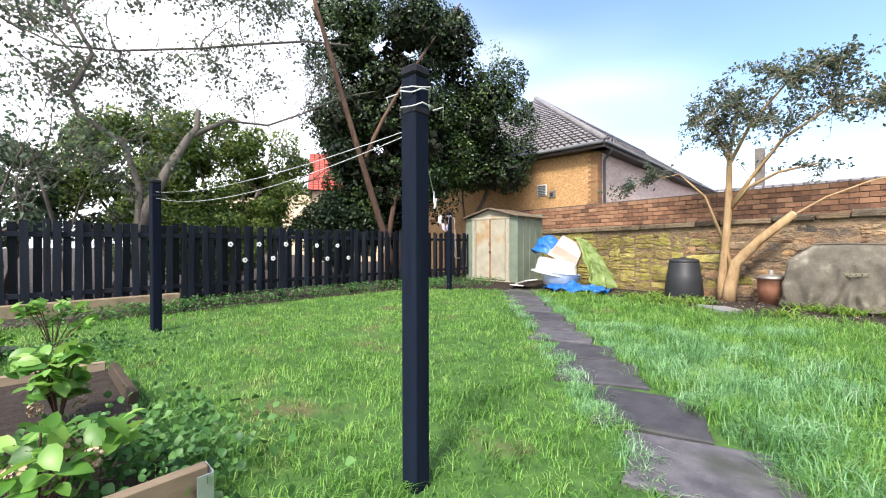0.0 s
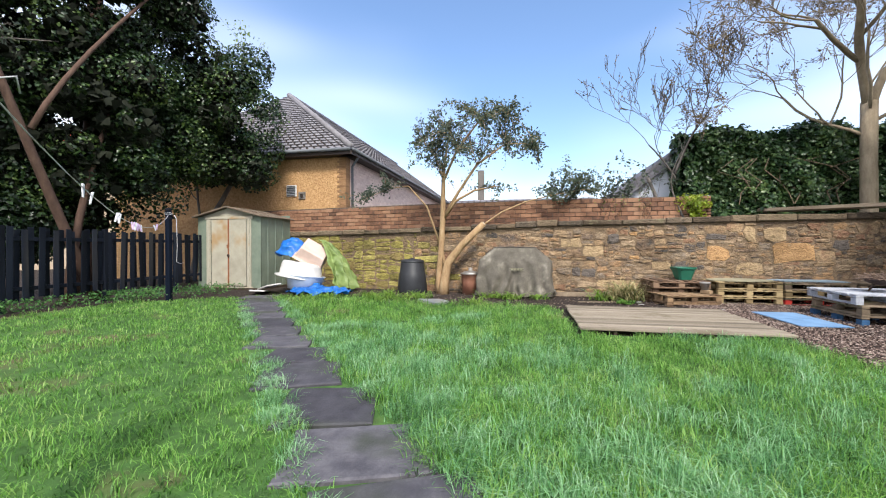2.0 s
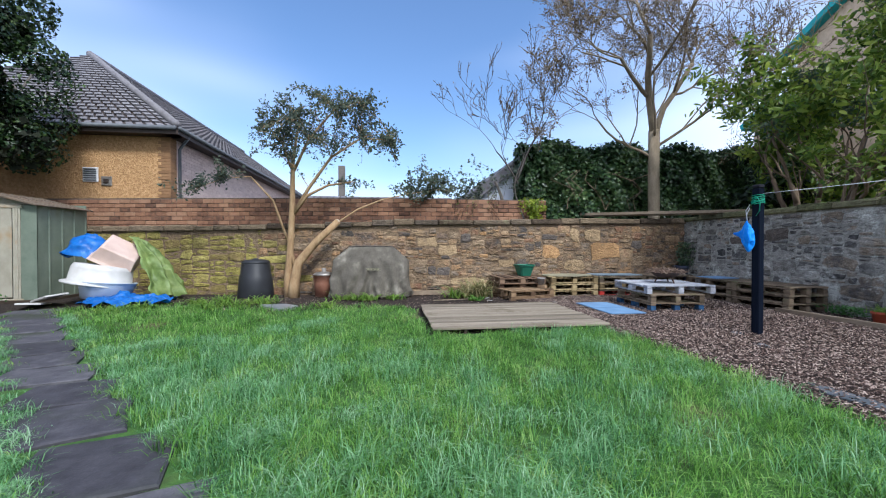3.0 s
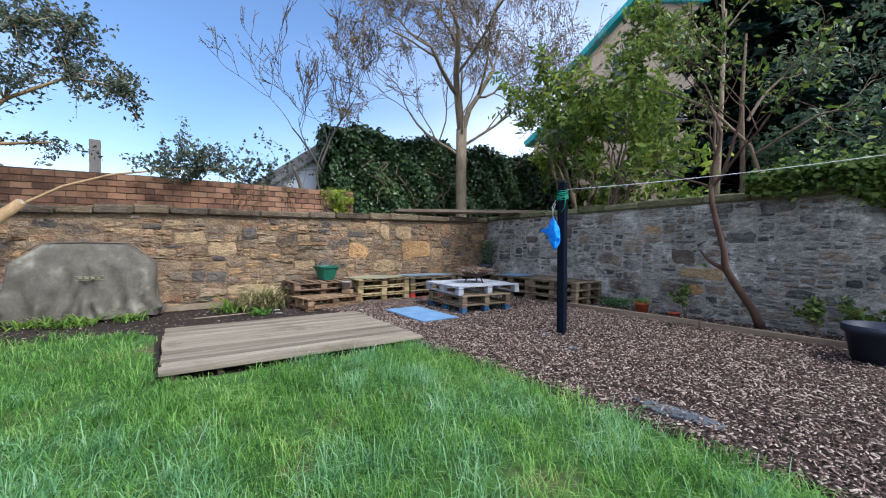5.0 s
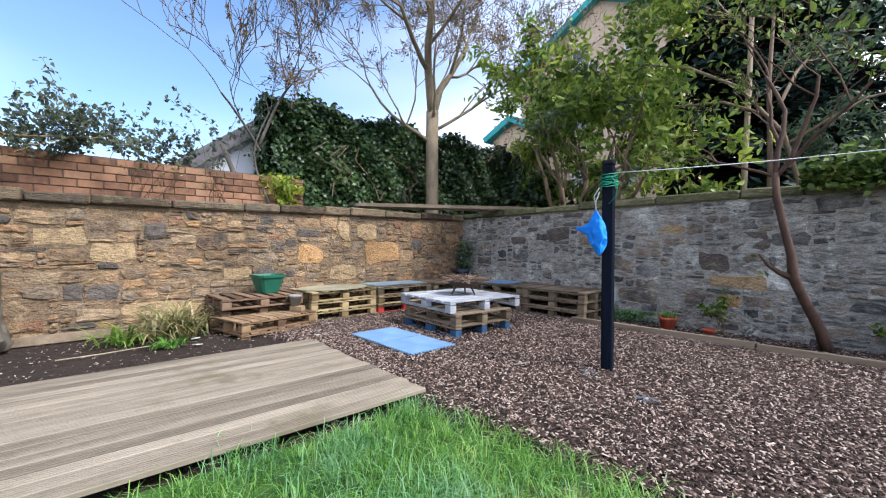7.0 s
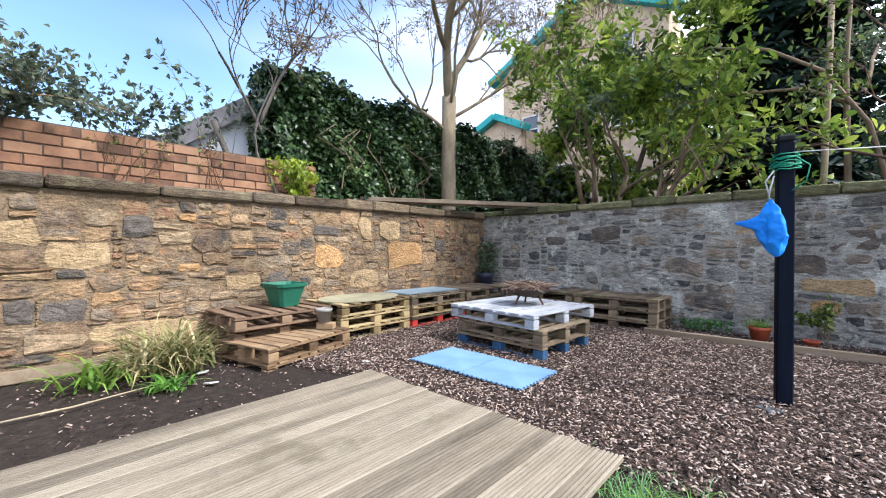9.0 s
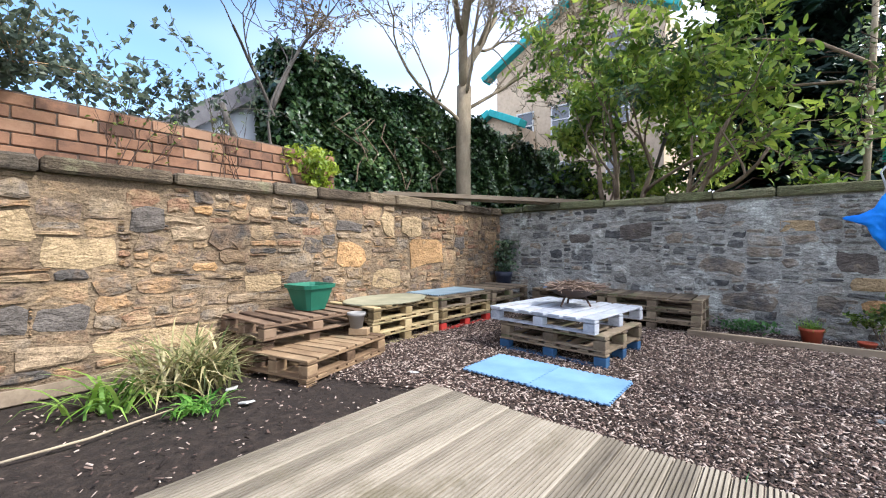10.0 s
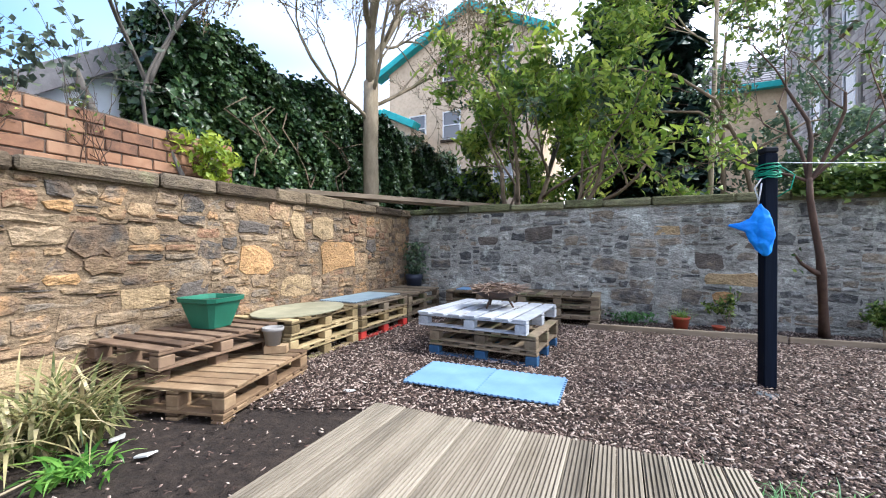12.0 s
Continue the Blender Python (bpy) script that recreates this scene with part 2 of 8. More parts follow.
def rubble_mat(name, tones, joint, per="", joint_amt=0.5, lime=None, strata=1.7, rough=0.92):
    """Rubble stone: a tone for each stone, bedding streaks, dark pits, lime mortar smeared over the faces in broad patches."""
    m, N, L, P = node_mat(name)
    P.inputs["Specular IOR Level"].default_value = 0.2
    P.inputs["Roughness"].default_value = rough
    geo, info = N.new("ShaderNodeNewGeometry"), N.new("ShaderNodeObjectInfo")
    pos = geo.outputs["Position"]
    flat = N.new("ShaderNodeMapping"); flat.inputs["Scale"].default_value = (1, 1, strata)
    L.new(pos, flat.inputs[0])

    def tex(scale, detail=5, rg=0.62, vec=None):
        n = N.new("ShaderNodeTexNoise")
        n.inputs["Scale"].default_value, n.inputs["Detail"].default_value, n.inputs["Roughness"].default_value = scale, detail, rg
        L.new(vec or pos, n.inputs["Vector"])
        return n.outputs["Fac"]

    def ramp(fac, lo, hi, a, b):
        r = N.new("ShaderNodeMapRange"); r.interpolation_type = "SMOOTHSTEP"
        r.inputs["From Min"].default_value, r.inputs["From Max"].default_value = lo, hi
        r.inputs["To Min"].default_value, r.inputs["To Max"].default_value = a, b
        L.new(fac, r.inputs["Value"])
        return r.outputs[0]

    def blend(fac, a, b):
        x = N.new("ShaderNodeMix"); x.data_type = "RGBA"
        L.new(fac, x.inputs["Factor"]); L.new(a, x.inputs["A"])
        if isinstance(b, tuple):
            x.inputs["B"].default_value = (*b, 1)
        else:
            L.new(b, x.inputs["B"])
        return x.outputs["Result"]

    def value(col, fac):
        h = N.new("ShaderNodeHueSaturation")
        L.new(fac, h.inputs["Value"]); L.new(col, h.inputs["Color"])
        return h.outputs[0]
    cr = N.new("ShaderNodeValToRGB")
    els = cr.color_ramp.elements
    for i, c in enumerate(tones):
        p = i / max(1, len(tones) - 1)
        e = els[i] if i < 2 else els.new(p)
        e.position, e.color = p, (*c, 1)
    pick = N.new("ShaderNodeMath"); pick.operation = "MULTIPLY_ADD"
    L.new(tex(5, 4), pick.inputs[0]); pick.inputs[1].default_value = 0.5
    if per:
        sh = N.new("ShaderNodeMath"); sh.operation = "MULTIPLY_ADD"
        L.new(info.outputs["Random"] if per == "object" else geo.outputs["Random Per Island"], sh.inputs[0])
        sh.inputs[1].default_value, sh.inputs[2].default_value = 1.1, -0.28
        L.new(sh.outputs[0], pick.inputs[2])
    else:
        pick.inputs[2].default_value = 0.25
    L.new(pick.outputs[0], cr.inputs[0])
    bed, grit, pit = tex(9, 6, 0.7, flat.outputs[0]), tex(70, 3, 0.7), tex(22, 4, 0.6, flat.outputs[0])
    col = value(cr.outputs[0], ramp(bed, 0.3, 0.7, 0.70, 1.28))
    smear = ramp(tex(3.4, 6, 0.68), 0.62 - 0.16 * joint_amt, 0.72 - 0.16 * joint_amt, 0.0, 0.85)
    jc = N.new("ShaderNodeRGB"); jc.outputs[0].default_value = (*joint, 1)
    col = blend(smear, col, value(jc.outputs[0], ramp(tex(13, 5), 0.3, 0.7, 0.7, 1.25)))
    if lime:
        col = blend(ramp(tex(1.7, 7, 0.7), 0.54, 0.66, 0.0, 0.72), col, lime)
    col = value(col, ramp(pit, 0.28, 0.42, 0.5, 1.0))
    col = value(col, ramp(grit, 0.25, 0.75, 0.74, 1.26))
    col = value(col, ramp(tex(0.8, 3), 0.3, 0.7, 0.82, 1.16))
    L.new(col, P.inputs["Base Color"])
    hsum = N.new("ShaderNodeMath"); hsum.operation = "MULTIPLY_ADD"
    L.new(pit, hsum.inputs[0]); hsum.inputs[1].default_value = 0.8; L.new(bed, hsum.inputs[2])
    b = N.new("ShaderNodeBump"); b.inputs["Strength"].default_value, b.inputs["Distance"].default_value = 1.0, 0.03
    L.new(hsum.outputs[0], b.inputs["Height"]); L.new(b.outputs[0], P.inputs["Normal"])
    return m


SAND = [(0.08, 0.07, 0.062), (0.185, 0.125, 0.08), (0.27, 0.185, 0.105), (0.21, 0.115, 0.072), (0.32, 0.225, 0.13), (0.14, 0.105, 0.08), (0.33, 0.20, 0.10), (0.16, 0.13, 0.102), (0.28, 0.205, 0.13)]
SAND_JOINT = (0.28, 0.205, 0.128)
M = {}
M["soil"] = surf("soil", [(0.008, 0.006, 0.005), (0.026, 0.018, 0.014), (0.06, 0.043, 0.033)], 14, 0.95, 1.0, world_co=True, fine=70, dist=0.03)
M["turf"] = surf("turf", [(0.022, 0.04, 0.012), (0.05, 0.12, 0.024), (0.10, 0.19, 0.04)], 9, 0.95, 0.9, world_co=True, fine=140, stain=(0.10, 0.085, 0.04), stain_amt=0.3, dist=0.02)
M["far"] = surf("far_ground", [(0.04, 0.05, 0.02), (0.08, 0.10, 0.04), (0.12, 0.11, 0.07)], 0.6, 0.95, 0.4, world_co=True)
M["bark_ground"] = surf("bark_ground", [(0.012, 0.008, 0.006), (0.05, 0.033, 0.025), (0.15, 0.105, 0.082)], 40, 0.95, 1.0, world_co=True, fine=150, dist=0.02)
M["chip"] = surf("bark_chip", [(0.014, 0.009, 0.007), (0.04, 0.025, 0.02), (0.08, 0.05, 0.041), (0.13, 0.085, 0.068), (0.22, 0.155, 0.128), (0.42, 0.335, 0.28)], 20, 0.85, 0.3, island=1.0, fine=120)
M["sandstone"] = rubble_mat("sandstone", SAND, SAND_JOINT, "object", 0.35)
M["sandstone_far"] = rubble_mat("sandstone_joined", SAND, SAND_JOINT, "island", 0.35)
MOSSY = [(0.10, 0.085, 0.03), (0.21, 0.18, 0.055), (0.30, 0.26, 0.07), (0.19, 0.14, 0.06), (0.36, 0.31, 0.10)]
MOSS_JOINT = (0.29, 0.25, 0.075)
M["sand_moss"] = rubble_mat("mossy_sandstone", MOSSY, MOSS_JOINT, "object", 0.55)
M["ochre"] = rubble_mat("ochre_stone", [(0.24, 0.145, 0.075), (0.36, 0.215, 0.10), (0.42, 0.28, 0.15)], SAND_JOINT, "", 0.1)
M["buff"] = rubble_mat("buff_stone", [(0.24, 0.17, 0.10), (0.34, 0.245, 0.14), (0.40, 0.30, 0.18)], SAND_JOINT, "", 0.15)
M["darkstone"] = rubble_mat("dark_stone", [(0.06, 0.052, 0.048), (0.115, 0.098, 0.085), (0.16, 0.13, 0.105)], (0.2, 0.16, 0.12), "", 0.1)
M["mortar_sand"] = rubble_mat("lime_mortar_buff", [(0.09, 0.064, 0.042), (0.19, 0.136, 0.086), (0.28, 0.203, 0.128)], SAND_JOINT, "", 0.1)
GREY = [(0.06, 0.06, 0.062), (0.20, 0.19, 0.172), (0.31, 0.30, 0.275), (0.08, 0.08, 0.082), (0.24, 0.195, 0.15), (0.36, 0.35, 0.32), (0.12, 0.118, 0.113)]
GREY_JOINT = (0.36, 0.355, 0.325)
LIME = (0.60, 0.615, 0.575)
M["greystone"] = rubble_mat("grey_stone", GREY, GREY_JOINT, "object", 0.0, LIME)
M["greystone_far"] = rubble_mat("grey_stone_joined", GREY, GREY_JOINT, "island", 0.0, LIME)
M["mortar_grey"] = rubble_mat("lime_mortar_grey", [(0.16, 0.155, 0.14), (0.28, 0.274, 0.25), (0.38, 0.372, 0.34)], GREY_JOINT, "", 0.2, LIME)
M["coping"] = rubble_mat("coping_stone", [(0.06, 0.045, 0.032), (0.145, 0.108, 0.07), (0.225, 0.172, 0.11), (0.10, 0.08, 0.06)], (0.17, 0.15, 0.09), "object", 0.1, None, 4.0)
M["coping_moss"] = rubble_mat("mossy_coping", [(0.07, 0.07, 0.042), (0.13, 0.13, 0.065), (0.20, 0.19, 0.11)], (0.17, 0.18, 0.085), "object", 0.5, None, 3.0)
BRICK = [(0.10, 0.055, 0.037), (0.185, 0.096, 0.058), (0.24, 0.127, 0.074), (0.28, 0.163, 0.10)]
M["brick"] = surf("brick", BRICK, 9, 0.88, 0.6, rand=0.75, fine=70)
M["brick_far"] = surf("brick_joined", BRICK, 9, 0.88, 0.6, island=0.75, fine=70)
M["mortar_brick"] = surf("brick_mortar", [(0.07, 0.052, 0.04), (0.14, 0.105, 0.08)], 12, 0.95, 0.6)
M["fence"] = surf("black_fence_paint", [(0.002, 0.0028, 0.005), (0.006, 0.0085, 0.015), (0.013, 0.017, 0.027)], 6, 0.6, 0.6, spec=0.15, stretch=(1, 1, 0.12), rand=0.5, fine=50, stain=(0.03, 0.028, 0.026), stain_amt=0.12)
M["post"] = surf("black_post_paint", [(0.002, 0.003, 0.007), (0.0045, 0.0075, 0.016), (0.009, 0.014, 0.027)], 5, 0.65, 0.6, spec=0.08, stretch=(1, 1, 0.08), rand=0.3, fine=40)
M["postcap"] = surf("post_cap_grey", [(0.008, 0.009, 0.013), (0.025, 0.026, 0.032)], 12, 0.8, 0.4, spec=0.1)
WOOD = [(0.065, 0.038, 0.021), (0.14, 0.086, 0.048), (0.225, 0.145, 0.08), (0.31, 0.215, 0.125)]
M["pallet"] = surf("pallet_wood", WOOD, 5, 0.85, 0.5, stretch=(1, 1, 1), rand=0.6, fine=30, stain=(0.12, 0.1, 0.06), stain_amt=0.2)
M["pallet_old"] = surf("weathered_pallet", [(0.055, 0.04, 0.027), (0.135, 0.10, 0.066), (0.24, 0.185, 0.125)], 6, 0.9, 0.6, rand=0.55, fine=40, stain=(0.075, 0.08, 0.035), stain_amt=0.3)
M["pallet_dark"] = surf("dark_pallet_wood", [(0.045, 0.027, 0.017), (0.12, 0.075, 0.048), (0.21, 0.14, 0.09)], 6, 0.9, 0.6, rand=0.6, fine=40)
M["pallet_yellow"] = surf("pale_pallet_wood", [(0.12, 0.085, 0.04), (0.27, 0.195, 0.095), (0.42, 0.32, 0.17)], 6, 0.85, 0.5, rand=0.7, fine=40, stain=(0.15, 0.13, 0.06), stain_amt=0.25)
M["pallet_white"] = surf("white_painted_pallet", [(0.20, 0.21, 0.24), (0.37, 0.385, 0.42), (0.50, 0.52, 0.56)], 5, 0.6, 0.35, rand=0.35, fine=40, stain=(0.24, 0.215, 0.18), stain_amt=0.2)
M["pallet_blue"] = surf("blue_painted_block", [(0.012, 0.035, 0.085), (0.025, 0.075, 0.16), (0.05, 0.12, 0.21)], 8, 0.75, 0.4, rand=0.3)
M["pallet_red"] = surf("red_painted_block", [(0.22, 0.015, 0.012), (0.42, 0.03, 0.022), (0.5, 0.07, 0.045)], 8, 0.7, 0.4, rand=0.3)
M["deck"] = surf("decking", [(0.085, 0.07, 0.053), (0.205, 0.172, 0.13), (0.325, 0.28, 0.217)], 9, 0.9, 0.5, stretch=(1, 0.1, 1), rand=0.45, fine=60, stain=(0.15, 0.125, 0.085), stain_amt=0.35, stain_scale=1.6)
# groove colour: gathered dirt, with the groove's shade painted in
M["deck_dirt_shade"] = surf("shaded_dirty_groove", [(0.05, 0.04, 0.03), (0.11, 0.09, 0.067)], 12, 0.95, 0.3)
M["deck_under"] = surf("deck_bearer", [(0.03, 0.022, 0.015), (0.07, 0.05, 0.035)], 8, 0.9, 0.4)
M["timber"] = surf("weathered_timber", [(0.09, 0.065, 0.045), (0.19, 0.145, 0.10), (0.30, 0.24, 0.17)], 6, 0.9, 0.5, fine=50, stretch=(0.2, 1, 1), rand=0.3)
M["slab"] = surf("stone_paving", [(0.03, 0.028, 0.033), (0.06, 0.057, 0.066), (0.12, 0.114, 0.124)], 7, 0.75, 0.7, rand=0.35, fine=60, stain=(0.04, 0.045, 0.032), stain_amt=0.35, dist=0.012)
M["slate"] = surf("slate", [(0.05, 0.06, 0.07), (0.11, 0.125, 0.14)], 8, 0.5, 0.3)
M["shed_cream"] = surf("cream_metal", [(0.25, 0.23, 0.17), (0.36, 0.335, 0.265), (0.42, 0.40, 0.32)], 3, 0.55, 0.08, stain=(0.30, 0.20, 0.10), stain_amt=0.25, rand=0.2)
M["shed_green"] = surf("green_metal", [(0.10, 0.13, 0.10), (0.16, 0.195, 0.15), (0.21, 0.24, 0.19)], 3, 0.5, 0.08, stain=(0.13, 0.15, 0.08), stain_amt=0.2)
M["rust"] = surf("rusty_steel", [(0.09, 0.03, 0.015), (0.22, 0.075, 0.03), (0.33, 0.14, 0.065)], 8, 0.8, 0.4)
M["rust_roof"] = surf("rust_stained_roof", [(0.07, 0.055, 0.042), (0.14, 0.11, 0.082), (0.19, 0.115, 0.065)], 4, 0.75, 0.3)
M["galv"] = surf("galvanised_steel", [(0.22, 0.20, 0.18), (0.38, 0.36, 0.33)], 8, 0.5, 0.2, metal=0.7)
M["zinc"] = surf("zinc_plate", [(0.35, 0.38, 0.42), (0.55, 0.58, 0.62)], 12, 0.4, 0.1, metal=0.8)
M["black_plastic"] = surf("black_plastic", [(0.016, 0.017, 0.02), (0.032, 0.034, 0.038)], 4, 0.5, 0.1, stain=(0.045, 0.045, 0.04), stain_amt=0.2)
M["tub_white"] = surf("white_plastic", [(0.42, 0.41, 0.39), (0.58, 0.57, 0.55)], 3, 0.4, 0.05, stain=(0.33, 0.29, 0.23), stain_amt=0.25)
M["tub_pink"] = surf("pink_plastic", [(0.5, 0.36, 0.30), (0.68, 0.52, 0.44)], 3, 0.45, 0.05)
M["tub_blue"] = surf("pale_blue_plastic", [(0.42, 0.5, 0.6), (0.6, 0.66, 0.74)], 3, 0.4, 0.05)
M["tarp_blue"] = surf("blue_tarpaulin", [(0.008, 0.055, 0.22), (0.015, 0.11, 0.38), (0.03, 0.18, 0.5)], 6, 0.4, 0.4, fine=30, dist=0.02)
M["tarp_green"] = surf("green_tarpaulin", [(0.06, 0.10, 0.025), (0.15, 0.21, 0.06), (0.26, 0.31, 0.11)], 4, 0.5, 0.5, fine=25, dist=0.02)
M["cover"] = surf("grey_bbq_cover", [(0.065, 0.057, 0.045), (0.115, 0.102, 0.082), (0.175, 0.158, 0.128)], 5, 0.8, 0.4, stain=(0.24, 0.22, 0.18), stain_amt=0.2, fine=40, coarse=2.5)
M["cover_mark"] = surf("cover_emblem", [(0.20, 0.19, 0.12), (0.25, 0.24, 0.16)], 10, 0.7, 0.2)
M["mat"] = surf("blue_foam", [(0.105, 0.20, 0.34), (0.145, 0.26, 0.42), (0.19, 0.315, 0.48)], 4, 0.75, 0.15, fine=120, stain=(0.16, 0.22, 0.28), stain_amt=0.08)
M["mat_dull"] = surf("weathered_blue_foam", [(0.17, 0.23, 0.27), (0.26, 0.33, 0.37)], 5, 0.8, 0.2, fine=100)
M["board_green"] = surf("mouldy_board", [(0.17, 0.16, 0.10), (0.27, 0.25, 0.165), (0.36, 0.33, 0.23)], 4, 0.9, 0.3, fine=60)
M["planter"] = surf("green_planter_plastic", [(0.015, 0.10, 0.062), (0.03, 0.16, 0.10)], 4, 0.45, 0.05)
M["pot_grey"] = surf("grey_pot_plastic", [(0.18, 0.17, 0.16), (0.28, 0.265, 0.25)], 5, 0.6, 0.1)
M["terracotta"] = surf("red_pot", [(0.32, 0.06, 0.03), (0.46, 0.10, 0.05)], 6, 0.6, 0.1)
M["pot_dark"] = surf("dark_pot", [(0.012, 0.016, 0.03), (0.03, 0.035, 0.055)], 5, 0.5, 0.1)
M["iron"] = surf("rusty_firepit_iron", [(0.02, 0.015, 0.013), (0.06, 0.04, 0.033), (0.12, 0.065, 0.04)], 9, 0.7, 0.3)
M["twig"] = surf("dry_twigs", [(0.09, 0.06, 0.045), (0.2, 0.14, 0.105), (0.33, 0.24, 0.18)], 6, 0.9, 0.3, island=0.6)
M["rope"] = surf("white_rope", [(0.42, 0.42, 0.44), (0.62, 0.62, 0.64)], 30, 0.8, 0.3)
M["rope_green"] = surf("green_rope", [(0.01, 0.17, 0.10), (0.02, 0.32, 0.19)], 30, 0.6, 0.3)
M["peg"] = surf("pale_peg", [(0.5, 0.5, 0.55), (0.7, 0.7, 0.74)], 20, 0.5, 0.1)
M["peg_pink"] = surf("lilac_peg", [(0.42, 0.3, 0.48), (0.55, 0.42, 0.6)], 20, 0.5, 0.1)
M["bag"] = surf("blue_cloth_bag", [(0.01, 0.13, 0.6), (0.015, 0.22, 0.8), (0.03, 0.30, 0.85)], 6, 0.55, 0.4, dist=0.01)
M["flower_white"] = surf("white_flower_plaque", [(0.6, 0.6, 0.62), (0.78, 0.78, 0.8)], 12, 0.6, 0.1)
M["harl"] = surf("pebbledash", [(0.22, 0.12, 0.052), (0.43, 0.255, 0.115), (0.60, 0.40, 0.21)], 16, 0.95, 1.0, fine=42, coarse=0.5, dist=0.03, world_co=True)
M["pinkwall"] = surf("pale_brick_wall", [(0.46, 0.36, 0.32), (0.57, 0.46, 0.41), (0.64, 0.53, 0.48)], 10, 0.9, 0.4, island=0.35, fine=40)
M["quoin"] = surf("brick_quoin", [(0.19, 0.105, 0.052), (0.30, 0.175, 0.088)], 9, 0.9, 0.5, rand=0.4)
M["roof"] = surf("grey_concrete_tile", [(0.11, 0.105, 0.112), (0.18, 0.172, 0.182), (0.25, 0.24, 0.25)], 6, 0.85, 0.4, island=0.4, fine=50)
M["red_roof"] = surf("red_clay_tile", [(0.42, 0.055, 0.04), (0.6, 0.11, 0.08)], 6, 0.8, 0.3, island=0.3)
M["fascia"] = surf("dark_fascia", [(0.03, 0.022, 0.018), (0.06, 0.045, 0.038)], 6, 0.6, 0.2)
M["gutter"] = surf("grey_gutter", [(0.09, 0.10, 0.11), (0.15, 0.16, 0.175)], 5, 0.5, 0.1)
M["white"] = surf("white_render", [(0.6, 0.63, 0.68), (0.76, 0.79, 0.84)], 3, 0.85, 0.2)
M["flat_wall"] = surf("buff_block_wall", [(0.38, 0.29, 0.2), (0.52, 0.41, 0.29), (0.6, 0.48, 0.35)], 6, 0.9, 0.4, world_co=True)
M["teal"] = surf("turquoise_paint", [(0.02, 0.27, 0.27), (0.04, 0.40, 0.40)], 5, 0.5, 0.1)
M["tenement"] = surf("tenement_stone", [(0.27, 0.245, 0.23), (0.41, 0.375, 0.345), (0.53, 0.49, 0.45)], 5, 0.92, 0.7, rand=0.5, fine=40)
M["tenement_bed"] = surf("tenement_mortar", [(0.10, 0.09, 0.08), (0.17, 0.155, 0.14)], 8, 0.95, 0.5)
M["trim_white"] = surf("window_paint", [(0.55, 0.55, 0.55), (0.72, 0.72, 0.72)], 5, 0.5, 0.1)
M["bark"] = surf("tree_bark", [(0.075, 0.052, 0.036), (0.17, 0.125, 0.085), (0.28, 0.215, 0.15)], 9, 0.95, 0.9, stretch=(1, 1, 0.3), fine=60, dist=0.012)
M["bark_pale"] = surf("pale_bark", [(0.17, 0.13, 0.085), (0.31, 0.25, 0.17), (0.42, 0.35, 0.25)], 9, 0.9, 0.7, stretch=(1, 1, 0.3), fine=60, dist=0.01)
M["bark_cherry"] = surf("cherry_bark", [(0.17, 0.10, 0.05), (0.33, 0.22, 0.115), (0.46, 0.34, 0.20)], 8, 0.85, 0.7, stretch=(1, 1, 0.35), fine=50, dist=0.01)
M["bark_grey"] = surf("grey_bark", [(0.05, 0.045, 0.042), (0.12, 0.105, 0.092), (0.2, 0.18, 0.155)], 9, 0.9, 0.8, stretch=(1, 1, 0.3), fine=60, dist=0.01)
M["bark_dark"] = surf("dark_red_bark", [(0.035, 0.022, 0.017), (0.085, 0.05, 0.036), (0.14, 0.09, 0.065)], 9, 0.9, 0.8, stretch=(1, 1, 0.3), fine=60, dist=0.01)
M["cut"] = surf("cut_wood", [(0.3, 0.23, 0.15), (0.45, 0.37, 0.27)], 12, 0.9, 0.2)
M["ivy"] = leafy("ivy_leaf", [(0.004, 0.010, 0.004), (0.010, 0.026, 0.009), (0.03, 0.062, 0.016), (0.085, 0.13, 0.028)], 0.38, 0.12, 0.7)
M["ivy_hedge"] = leafy("ivy_hedge_leaf", [(0.008, 0.021, 0.009), (0.021, 0.052, 0.019), (0.05, 0.095, 0.03), (0.09, 0.14, 0.042)], 0.36, 0.12, 0.9)
# near-black colour standing in for the shade deep inside the ivy
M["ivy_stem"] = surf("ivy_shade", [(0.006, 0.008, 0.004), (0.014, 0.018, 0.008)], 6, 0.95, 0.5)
M["shrub"] = leafy("shrub_leaf", [(0.012, 0.03, 0.008), (0.05, 0.10, 0.018), (0.14, 0.21, 0.04), (0.28, 0.33, 0.09)], 0.5, 0.3, 0.6)
M["bright"] = leafy("bright_leaf", [(0.03, 0.07, 0.015), (0.10, 0.18, 0.028), (0.22, 0.31, 0.05), (0.40, 0.46, 0.10)], 0.35, 0.45, 0.9)
M["cherry_leaf"] = leafy("young_cherry_leaf", [(0.04, 0.055, 0.045), (0.085, 0.11, 0.075), (0.15, 0.175, 0.11)], 0.5, 0.4, 0.9)
M["conifer"] = leafy("conifer_needle", [(0.004, 0.014, 0.012), (0.010, 0.032, 0.025), (0.022, 0.055, 0.038)], 0.6, 0.05, 0.6)
M["bluegreen"] = leafy("blue_green_leaf", [(0.03, 0.055, 0.038), (0.07, 0.115, 0.07), (0.14, 0.19, 0.095)], 0.5, 0.35, 0.7)
M["lime"] = leafy("lime_leaf", [(0.10, 0.16, 0.015), (0.24, 0.32, 0.03), (0.38, 0.42, 0.07)], 0.5, 0.4, 2)
